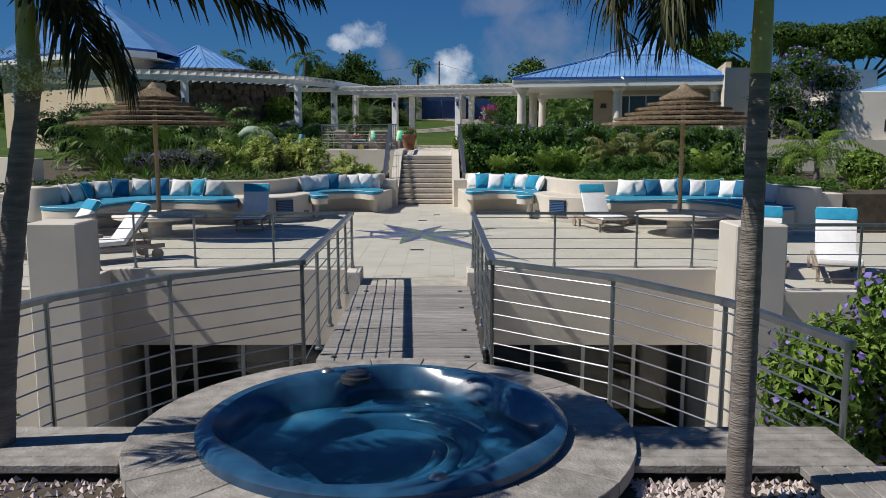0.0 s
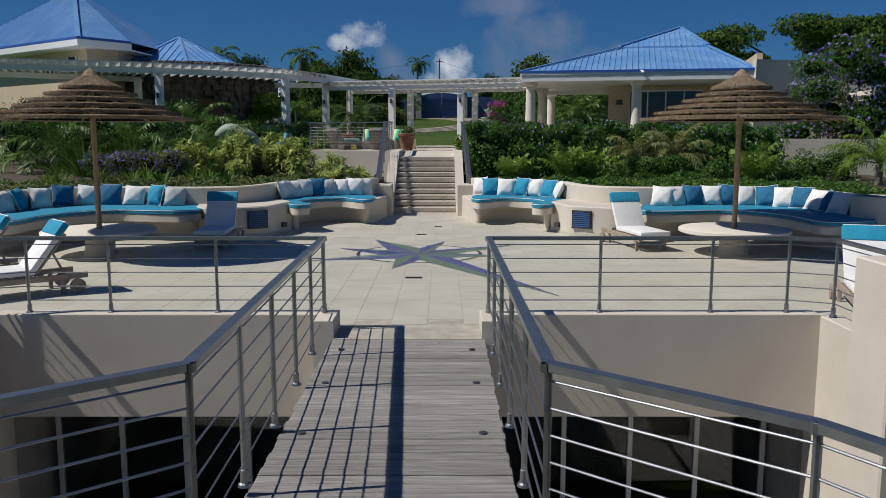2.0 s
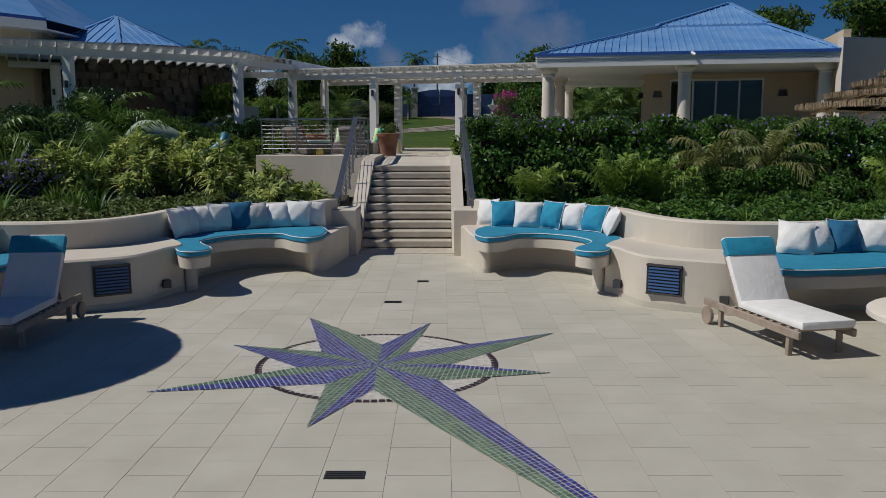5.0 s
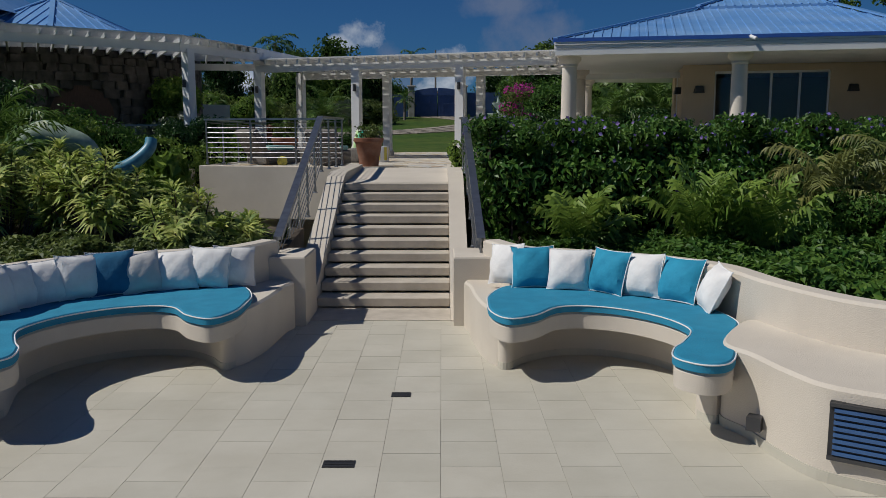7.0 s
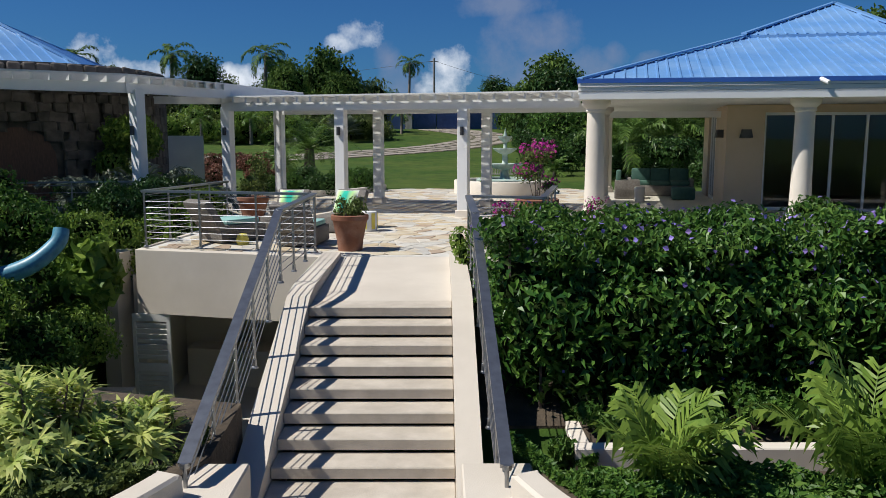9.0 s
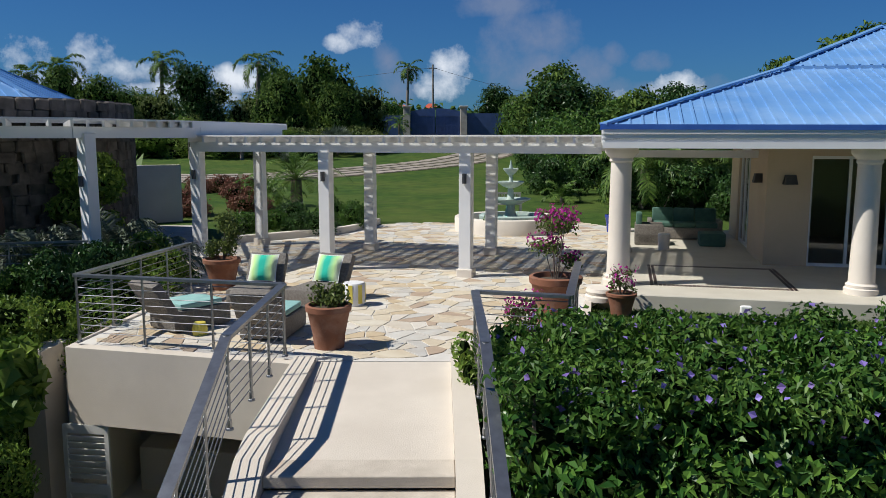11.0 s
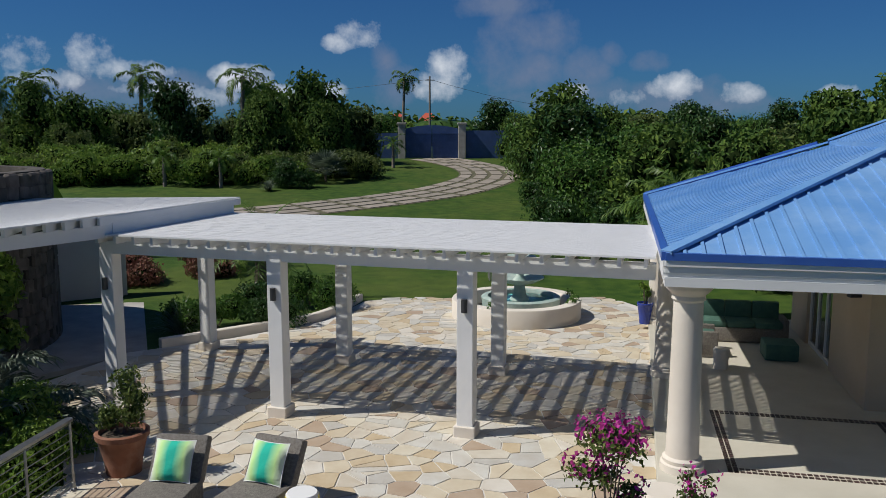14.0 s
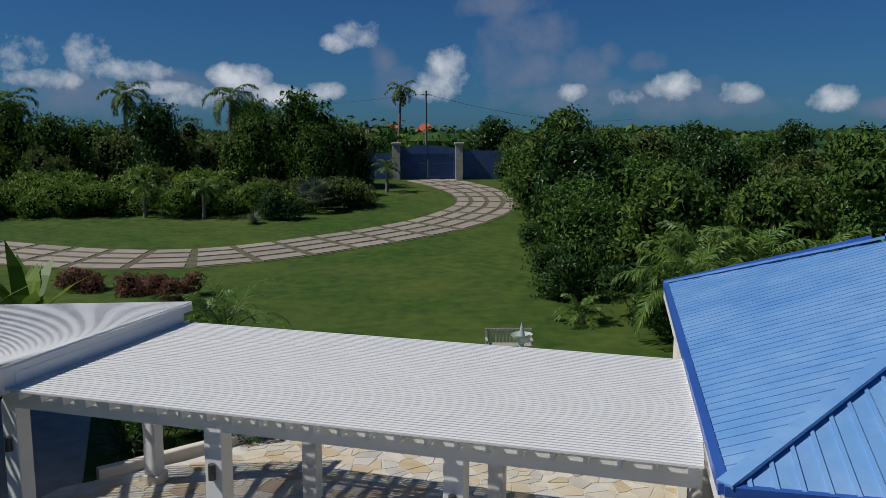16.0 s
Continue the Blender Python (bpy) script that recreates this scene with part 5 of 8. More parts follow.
def frond(gg, base, az, elev, length, curl, n=34, leaf=0.5, width=0.035, hang=0.5, seed=0):
    """A feather palm frond: a curved rib with two rows of drooping leaflets."""
    r = np.random.default_rng(seed)
    p = Vector(base)
    pts = []
    e = radians(elev)
    step = length / 12
    h = Vector((math.cos(radians(az)), math.sin(radians(az)), 0))
    for i in range(13):
        pts.append(p.copy())
        p = p + (h * math.cos(e) + Vector((0, 0, math.sin(e)))) * step
        e -= radians(curl) / 12 * (0.5 + i / 8)
    gg.tube(pts, [0.025 * (1 - 0.85 * i / 12) * (length / 2.5) ** 0.5 for i in range(13)], 5)
    side = Vector((-h.y, h.x, 0))
    for i in range(n):
        t = 0.12 + 0.88 * (i + 0.5) / n
        k = min(int(t * 12), 11)
        q = pts[k].lerp(pts[k + 1], t * 12 - k)
        d = (pts[k + 1] - pts[k]).normalized()
        ll = leaf * (0.45 + 1.1 * math.sin(math.pi * min(1, t * 0.9 + 0.08)) ** 0.8) * r.uniform(0.85, 1.15) * 0.75
        for s in (-1, 1):
            out = (side * s * 0.85 + d * (0.55 + 0.4 * t) + Vector((0, 0, 0.15)) + Vector(r.normal(0, 0.13, 3))).normalized()
            hang_k = hang * r.uniform(0.5, 1.5)
            m = q + out * ll * 0.5 + Vector((0, 0, -hang_k * ll * 0.12))
            tip = q + out * ll * (1 - 0.25 * hang_k) + Vector((0, 0, -hang_k * ll * 0.6))
            w = d * width
            gg.add([q - w * 0.4, q + w * 0.4, m + w, tip, m - w], [(0, 1, 2, 4), (4, 2, 3)])
    return gg


def palm(label, at, height, rad, fronds, length, material="palm", lean=(0, 0), seed=0, elev=(75, -15), curl=80, leaf=0.5, n=34, width=0.035, hang=0.5, shaft=None, group="palms", name="palm_tree", trunk_mat="bark", azimuths=None, elevs=None, lengths=None):
    t = thing(name, label, "palm", group, at=at)
    r = np.random.default_rng(seed)
    top = Vector((lean[0], lean[1], height))
    if height > 0.15:
        tg = Geo()
        m = max(6, int(height / 0.09))
        tp = [Vector((lean[0] * (i / m) ** 1.4, lean[1] * (i / m) ** 1.4, height * i / m - 0.2 * (i == 0))) for i in range(m + 1)]
        tg.tube(tp, [rad * (1.25 - 0.35 * i / m) * (1.0 + (0.045 if i % 2 else 0)) for i in range(m + 1)], 14)
        part("trunk", tg, M[trunk_mat], t, "ringed grey palm trunk", True)
    if shaft:
        sg = Geo().tube([top + Vector((0, 0, -0.05)), top + Vector((0, 0, shaft * 0.4)), top + Vector((0, 0, shaft))], [rad * 0.98, rad * 0.9, rad * 0.55], 14)
        part("crownshaft", sg, M["crownshaft"], t, "smooth yellow-green crownshaft", True)
        top = top + Vector((0, 0, shaft))
    for i in range(fronds):
        az = azimuths[i % len(azimuths)] if azimuths else 360 * i * 0.381966 * 1.0 + r.uniform(-12, 12)
        k = i / max(1, fronds - 1)
        el = elevs[i % len(elevs)] if elevs else elev[0] + (elev[1] - elev[0]) * k + r.uniform(-6, 6)
        part("frond", frond(Geo(), top, az, el, length * (lengths[i % len(lengths)] if lengths else 1.0) * r.uniform(0.85, 1.1), curl * r.uniform(0.8, 1.2), n, leaf, width, hang, seed * 77 + i), M[material], t)
    return t


def fan_palm(label, at, height, count, size, material, seed, group="fan palms"):
    """Low fan or tuft of stiff blades."""
    t = thing("fan_palm", label, "palm", group, at=at)
    r = np.random.default_rng(seed)
    for i in range(count):
        az, el = 137.5 * i + r.uniform(-10, 10), 80 - 75 * i / count + r.uniform(-6, 6)
        h = Vector((math.cos(radians(az)), math.sin(radians(az)), 0))
        d = h * math.cos(radians(el)) + Vector((0, 0, math.sin(radians(el))))
        c = Vector((0, 0, height)) + d * size * 0.55
        gg = Geo().tube([(0, 0, height * 0.9), c], [0.02, 0.012], 5)
        s = Vector((-h.y, h.x, 0))
        up = d.cross(s)
        for k in range(15):
            a = radians(-100 + 200 * k / 14)
            dd = d * math.cos(a) + s * math.sin(a)
            tip = c + dd * size * 0.6 * r.uniform(0.9, 1.1) + Vector((0, 0, -0.1 * size))
            w = (d * -math.sin(a) + s * math.cos(a)) * size * 0.035
            gg.add([c, c + dd * size * 0.3 + w, tip, c + dd * size * 0.3 - w], [(0, 1, 2, 3)])
        part("frond", gg, M[material], t)
    if height > 0.3:
        part("trunk", Geo().tube([(0, 0, -0.1), (0, 0, height)], 0.08, 8), M["bark_dark"], t)
    return t


def tuft(label, at, count, length, width, material, seed, category="plant", name="plant", group="", arch=0.6):
    """A clump of strap leaves that arch outwards."""
    r = np.random.default_rng(seed)
    gg = Geo()
    for i in range(count):
        az, el = r.uniform(0, 360), r.uniform(25, 85)
        h = Vector((math.cos(radians(az)), math.sin(radians(az)), 0))
        s = Vector((-h.y, h.x, 0)) * width / 2
        p = h * r.uniform(0, 0.08)
        e = radians(el)
        ll = length * r.uniform(0.6, 1.15)
        pts = []
        for k in range(4):
            pts.append(p.copy())
            p = p + (h * math.cos(e) + Vector((0, 0, math.sin(e)))) * ll / 3
            e -= arch * (0.4 + 0.4 * k)
        gg.add([pts[0] - s * 0.6, pts[0] + s * 0.6, pts[1] + s, pts[1] - s, pts[2] + s * 0.8, pts[2] - s * 0.8, pts[3]], [(0, 1, 2, 3), (3, 2, 4, 5), (5, 4, 6)])
    t = thing(name, label, category, group, at=at)
    tagged(part("leaf", gg, M[material], t), "", "", "", "stuff")
    return t


def rosette_shrub(label, at, spread, height, stems, material, seed, blade=0.2, group="variegated shrubs"):
    """Stems that end in whorls of narrow striped leaves."""
    r = np.random.default_rng(seed)
    t = thing("shrub", label, "shrub", group, at=at)
    lg, sg = Geo(), Geo()
    for i in range(stems):
        a, q = r.uniform(0, 2 * math.pi), math.sqrt(r.uniform(0, 1))
        tip = Vector((spread[0] * q * math.cos(a), spread[1] * q * math.sin(a), height * (1 - 0.55 * q * q) * r.uniform(0.75, 1.1)))
        foot = Vector((tip.x * 0.4, tip.y * 0.4, -0.1))
        sg.tube([foot, foot.lerp(tip, 0.6), tip], [0.02, 0.014, 0.01], 5)
        ax = (tip - foot).normalized()
        for lvl in range(5):
            c = tip - ax * lvl * 0.07
            for k in range(9):
                d = Vector((r.normal(), r.normal(), r.normal() * 0.5)).normalized()
                d = (d - ax * d.dot(ax)).normalized()
                out = (d + ax * (0.9 - 0.28 * lvl)).normalized()
                s = ax.cross(d) * 0.022
                ll = blade * r.uniform(0.75, 1.15)
                m = c + out * ll * 0.5
                e = c + out * ll + Vector((0, 0, -0.25 * ll))
                lg.add([c - s * 0.4, c + s * 0.4, m + s, e, m - s], [(0, 1, 2, 4), (4, 2, 3)])
    tagged(part("leaf", lg, M[material], t), "", "", "", "stuff")
    part("stem", sg, M["bark_dark"], t)
    return t


def ball(n, spread, r0, seed, flat=0.75):
    """A loose heap of n blobs."""
    r = np.random.default_rng(seed)
    return [(r.uniform(-1, 1) * spread[0], r.uniform(-1, 1) * spread[1], spread[2] * (0.55 + r.uniform(-0.3, 0.45)), r0 * r.uniform(0.7, 1.25), r0 * r.uniform(0.7, 1.25), r0 * flat * r.uniform(0.7, 1.2)) for _ in range(n)]


# flowering hedge above the bench wall
r_h = np.random.default_rng(11)
hedge_blobs = []
for i in range(27):
    x = 1.35 + i * 0.4
    for j in range(3):
        hedge_blobs.append((x + r_h.uniform(-0.18, 0.18), 35.0 + 1.2 * j + r_h.uniform(-0.2, 0.2), 2.0 + r_h.uniform(-0.1, 0.14), 0.75, 0.85, 0.8 + r_h.uniform(-0.06, 0.1)))
    for z, r in ((1.75, 0.62), (1.2, 0.58), (0.85, 0.42)):
        hedge_blobs.append((x + r_h.uniform(-0.2, 0.2), 34.55 + r_h.uniform(-0.2, 0.14) + (0.2 if z < 1 else 0), z + r_h.uniform(-0.12, 0.12), r * r_h.uniform(0.85, 1.15), r * r_h.uniform(0.8, 1.1), r))
hedge = bush("dense dark green hedge with small mauve flowers", "hedge", hedge_blobs, 66000, 0.155, "leaf_hedge", 3, name="hedge", flowers=("purple", 500, 0.075), shell=0.6)
bush("light green leafy growth along the top of the hedge", "shrub", [(x, y + 0.25 * math.sin(3 * x), 2.7 + 0.16 * math.sin(5 * x + y), 0.5, 0.5, 0.26) for x in np.arange(1.0, 12, 0.7) for y in (34.75, 35.6, 36.6, 37.6)], 32000, 0.115, "leaf", 4, flowers=("purple", 900, 0.085), shell=0.5)
bush("light green creeper beside the stair railing", "shrub", [(0, 0, 0.15, 0.18, 0.3, 0.3), (0.05, -0.3, -0.1, 0.15, 0.25, 0.3)], 260, 0.12, "leaf_light", 6, at=(0.38, 38.0, 2.15))
for x, y, s, sd in ((2.25, 33.7, 0.36, 141), (2.9, 33.95, 0.5, 142), (3.6, 33.75, 0.42, 143), (4.3, 33.9, 0.5, 144), (5.0, 33.7, 0.45, 145), (1.75, 33.35, 0.3, 146)):
    bush("rounded leafy green shrub in the low planter", "shrub", ball(6, (s * 0.8, s * 0.5, s), s * 0.5, sd), 1500, 0.115, "leaf", sd, at=(x, y, 0.28 if sd != 146 else 0.05), group="planter shrubs")
# low green shrubs in the bed before the hedge
for x, y, s, sd in ((5.9, 32.4, 0.6, 22), (1.45, 30.6, 0.2, 23), (5.6, 31.3, 0.4, 124), (5.9, 29.6, 0.4, 125), (7.2, 29.8, 0.5, 126), (4.9, 29.3, 0.35, 128), (6.6, 31.2, 0.8, 24), (8.6, 30.6, 0.8, 25), (10.6, 29.6, 0.9, 26), (7.6, 33.0, 0.7, 27), (12.2, 31, 1.0, 28), (4.6, 30.6, 0.35, 29)):
    bush("rounded leafy green shrub in the planting bed", "shrub", ball(5, (s * 0.8, s * 0.6, s), s * 0.55, sd), 2600, 0.09, "leaf", sd, at=(x, y, 0.95), group="bed shrubs")
for x, y, L, k, sd in ((2.0, 30.45, 1.0, 9, 31), (3.7, 30.3, 1.3, 12, 32), (4.5, 30.1, 1.1, 10, 33), (9.2, 29.3, 1.3, 14, 35)):
    palm("young bright green palm in the planting bed", (x, y, 0.9), 0.12, 0.06, k, L, "palm_bright", seed=sd, elev=(88, 56), curl=40, leaf=0.48, n=20, width=0.03, hang=0.75, group="young palms")
for x, y, L, k, sd in ((7.6, 32.2, 1.7, 12, 36), (12.5, 28.5, 1.8, 12, 37), (6.2, 31.9, 1.3, 10, 38)):
    palm("arching palm with yellowing fronds in the bed", (x, y, 0.9), 0.8, 0.09, k + 4, L, "palm_dry" if sd != 37 else "palm_bright", seed=sd, elev=(86, 10), curl=85, leaf=0.42, n=44, width=0.017, hang=0.9, group="bed palms")
for i in range(10):
    x = 5.0 + 0.75 * i
    tuft("low strappy yellow-green plant in the bed", (x, float(np.interp(x, [5, 7.3, 8.6, 9.6, 10.5, 12], [26.5, 26.8, 26.5, 25.6, 24.6, 24])) + 0.3 * (i % 2), 0.97), 60, 0.45, 0.03, "leaf_light", 60 + i, group="bed plants")
bush("tall purple-flowering climber on the garden wall", "shrub", ball(12, (2.0, 0.9, 4.4), 1.0, 41), 15000, 0.13, "leaf", 41, at=(15.2, 37.4, 1.2), flowers=("purple", 1500, 0.12))
bush("large round green shrub by the cream building", "shrub", ball(9, (1.8, 1.2, 2.3), 1.0, 43), 9000, 0.12, "leaf", 43, at=(19.2, 33.0, 0.6), flowers=("purple", 150, 0.08))
bush("leafy light green shrub by the pier", "shrub", ball(6, (0.8, 0.6, 0.9), 0.5, 45), 3500, 0.14, "leaf_light", 45, at=(12.0, 25.2, 0.9))

# leafy ground cover between wall and hedge
def ground_cover(label, pts_of, n, size, material, seed):
    r = np.random.default_rng(seed)
    x, y = pts_of(r, n)
    z = 1.03 + 0.13 * (np.sin(x * 3.1) * np.sin(y * 2.7) + np.sin(x * 7.3 + y * 5) * 0.5 + 1.2) * r.uniform(0.3, 1.0, n) + np.clip((y - 31.5) / 8, 0, 1) * 0.8
    cov = leaves(np.stack([x, y, z], 1), np.tile([0.0, -0.3, 1.0], (n, 1)), size, size * 0.5, 0.1, seed)
    tagged(part("ground_cover", cov, M[material], None), label, "plants", "", "stuff")


def east_bed(r, n):
    x = r.uniform(0.75, 11.0, n)
    lo = np.interp(x, [0.75, 1.3, 1.9, 2.66, 3.13, 3.5, 3.7, 4.03, 4.63, 6.84, 8.06, 8.9, 9.3, 11], [31.5, 30.3, 30.0, 29.6, 29.2, 28.6, 27.6, 26.7, 26.25, 26.5, 26.35, 25.3, 23.5, 23])
    return x, lo + (np.where(x < 5.4, np.maximum(30.8, lo + 0.1), 32.9) - lo) * r.uniform(0, 1, n)


def west_bed(r, n):
    x, y = east_bed(r, n)
    return -1.6 - x, np.where(y > 33.0, y - 2.0, y)


ground_cover("low leafy green ground cover in the bed", east_bed, 34000, 0.13, "leaf", 131)
ground_cover("low leafy green ground cover in the bed", west_bed, 30000, 0.13, "leaf_olive", 132)

# garden west of the stairs
for x, y, sx, h, n, sd in ((-5.15, 31.4, 0.85, 1.5, 52, 51), (-6.7, 31.5, 1.2, 1.6, 70, 52), (-3.8, 31.1, 0.6, 1.0, 34, 53), (-3.1, 31.6, 0.4, 0.5, 24, 57), (-8.4, 31.2, 1.2, 1.3, 80, 54), (-7.6, 33.4, 1.0, 1.3, 70, 55), (-6.0, 32.2, 0.9, 1.5, 60, 56)):
    rosette_shrub("variegated yellow-green shrub above the seat wall", (x, y, 0.9), (sx, 0.8), h, n, "leaf_varieg", sd, 0.3)
for x, y, s, h, m, sd in ((-8.9, 35.3, 1.0, 0.8, "leaf", 61), (-8.9, 37.9, 0.9, 1.5, "leaf_light", 62), (-10.4, 35.6, 1.4, 1.5, "leaf_dark", 63), (-12.8, 35.0, 1.5, 2.0, "leaf", 64), (-9.2, 39.7, 1.3, 1.4, "leaf", 65), (-12.0, 39.0, 1.6, 2.4, "leaf_dark", 66), (-7.2, 42.5, 0.9, 1.4, "leaf_dark", 67), (-15.5, 35, 1.8, 2.6, "leaf_dark", 68), (-6.9, 45.6, 0.8, 1.3, "leaf_light", 69), (-9.8, 42.6, 1.0, 1.6, "leaf", 70)):
    bush("leafy green garden shrub", "shrub", ball(8, (s * 0.8, s * 0.7, h * 0.85), s * 0.6, sd), int(5200 * s), 0.12, m, sd, at=(x, y, ground_z(x, y) if x > -7 and y > 41 else 0.95 + max(0, min(1, (y - 31.5) / 8)) * 0.8), group="garden shrubs")
for x, y, sx, h, n, m, sd in ((-6.75, 37.7, 0.7, 2.5, 5200, "leaf_light", 161), (-6.5, 36.6, 0.6, 1.9, 3800, "leaf", 162), (-6.5, 35.4, 0.6, 1.5, 3600, "leaf_light", 165), (-7.9, 37.4, 0.9, 1.0, 3800, "leaf", 163), (-7.6, 35.6, 0.8, 1.1, 3600, "leaf_light", 164)):
    bush("sunlit leafy shrub with small yellow-green leaves", "shrub", ball(9, (sx, sx * 0.7, h * 0.8), 0.5, sd), n, 0.1, m, sd, at=(x, y, -0.45 if x > -7 else 1.0), group="yard shrubs")
bush("large philodendron with broad bright leaves", "shrub", ball(5, (0.6, 0.4, 1.1), 0.45, 72), 420, 0.42, "leaf_light", 72, at=(-6.75, 38.9, 0.9), width=0.75)
for x, y, hgt, L, k, m, sd in ((-8.6, 34.6, 0.5, 2.0, 16, "palm", 81), (-11.0, 33.0, 0.7, 2.1, 16, "palm", 82), (-13.5, 32.5, 0.9, 2.3, 16, "palm", 83), (-10.2, 37.8, 1.2, 2.3, 16, "palm", 84), (-14.5, 37.5, 1.6, 2.4, 15, "palm", 85), (-8.2, 46.9, 0.6, 1.5, 18, "silver_palm", 86), (-6.9, 46.0, 0.4, 1.3, 18, "silver_palm", 87), (-9.6, 45.9, 0.6, 1.4, 16, "silver_palm", 88)):
    palm("bushy dark green palm in the garden", (x, y, 1.1 if y < 43 else 1.7), hgt, 0.1, k, L, m, seed=sd, elev=(82, -5), curl=85, leaf=0.62, n=32, width=0.03, hang=0.6, group="garden palms")
for i in range(9):
    x = -6.6 - 0.62 * i
    tuft("clump of arching strap leaves in the bed", (x, 28.6 + 0.5 * (i % 3) - (1.5 if x < -10.8 else 0), 0.9), 70, 0.85, 0.04, "leaf_light" if i % 3 else "leaf", 90 + i, group="bed plants", arch=0.5)
for x, y, sd in ((-9.4, 30.6, 101), (-10.6, 30.3, 102)):
    bush("bushy shrub with small violet flowers", "shrub", ball(6, (0.8, 0.5, 0.8), 0.5, sd), 3200, 0.08, "leaf_olive", sd, at=(x, y, 0.95), flowers=("purple", 700, 0.07))
for x, y, ln, sd in ((-7.9, 31.2, 1.5, 111), (-8.9, 32.1, 1.9, 112), (-9.7, 31.3, 1.7, 113), (-10.8, 32.2, 2.0, 114), (-11.8, 31.0, 1.7, 115), (-8.3, 33.6, 2.0, 116), (-12.8, 31.8, 2.0, 117)):
    tuft("tall clump of dark spiky strap leaves", (x, y, 1.0), 150, ln, 0.04, "palm", sd, group="spiky plants", arch=0.42)
for x, y, z, sx, h, m, sd in ((-6.75, 41.0, 0.9, 0.5, 1.5, "leaf_light", 171), (-6.95, 42.6, 1.1, 0.6, 1.5, "leaf", 172), (-7.7, 40.6, 1.2, 0.8, 1.4, "leaf_light", 173), (-6.5, 44.3, 1.5, 0.5, 1.3, "leaf_light", 174), (-8.3, 43.4, 1.5, 0.9, 1.4, "leaf", 175)):
    bush("sunlit leafy shrub outside the patio railing", "shrub", ball(8, (sx, sx * 0.9, h * 0.85), 0.48, sd), 4200, 0.1, m, sd, at=(x, y, z), group="railing shrubs")
tuft("bronze-red strap-leaved plant in the bed", (-7.6, 32.0, 1.0), 120, 1.1, 0.04, "red_leaf", 103)
# climber on the stone house and planting by the pergola
bush("yellow-green climber hanging on the stone wall", "shrub", ball(10, (0.7, 0.5, 3.0), 0.6, 105), 5200, 0.2, "leaf_light", 105, at=(-9.9, 49.6, 1.9))
bush("dark leafy shrub under the pergola", "shrub", ball(6, (1.2, 0.8, 1.2), 0.6, 106), 5000, 0.14, "leaf_dark", 106, at=(-9.6, 48.0, 1.7))
# shrubs beside the light well
bush("bright green shrub with violet flowers by the light well", "shrub", ball(9, (0.85, 0.7, 2.6), 0.62, 108), 8500, 0.13, "leaf_light", 108, at=(4.55, 9.4, -1.7), flowers=("purple", 700, 0.09))
bush("bright green shrub in the light well", "shrub", ball(5, (0.5, 0.5, 1.2), 0.5, 109), 3000, 0.13, "leaf_light", 109, at=(-5.6, 9.6, -1.6))

# the two palms beside the hot tub
tub_palms = [palm("tall palm with grey ringed trunk beside the hot tub", (1.93, 6.55, -0.1), 3.08, 0.07, 13, 1.5, "palm_old", seed=5, curl=115, leaf=0.46, n=64, width=0.02, hang=0.9, shaft=0.95, trunk_mat="bark", azimuths=[184, 122, 358, 80, 262, 172, 30, 310, 340, 138, 10, 200, 110], elevs=[12, 2, 20, 78, 82, 24, 60, 70, 80, 16, 34, -8, 12], lengths=[1.0, 0.8, 1.25, 1.3, 1.3, 1.0, 1.3, 1.3, 1.3, 0.9, 1.25, 0.8, 0.85], group="tub palms")]
tub_palms.append(palm("leaning palm with grey trunk beside the hot tub", (-3.72, 7.339, -0.093), 3.0, 0.09, 14, 2.2, "palm_old", lean=(0.45, 0.0), seed=6, curl=40, leaf=0.5, n=70, width=0.022, hang=0.8, shaft=0.95, azimuths=[6, 356, 24, 185, 150, 210, 95, 265, 330, 14, 350, 10, 345, 200], elevs=[10, 34, -35, 10, 45, -15, 60, 30, 62, 2, 16, 26, -40, 0], lengths=[1.0, 1.05, 0.5, 1, 1, 1, 1, 1, 1, 0.9, 1.0, 1.05, 0.45, 0.8], group="tub palms"))
fp, fd = blob_points([(0, 0, 0, 0.3, 0.25, 0.22)], 900, 77, 0.3)
spray = tagged(part("flower_spray", leaves(fp, fd, 0.03, 0.02, 0, 78), M["cream_flower"], None), "spray of tiny cream palm flowers", "flowers", "", "stuff")
spray.location = (-3.22, 7.2, 2.98)
for ob in tub_palms + [spray]:
    ob.location = ob.location * TUB_SIZE + TUB_AT
    ob.scale = (TUB_SIZE, TUB_SIZE, TUB_SIZE)

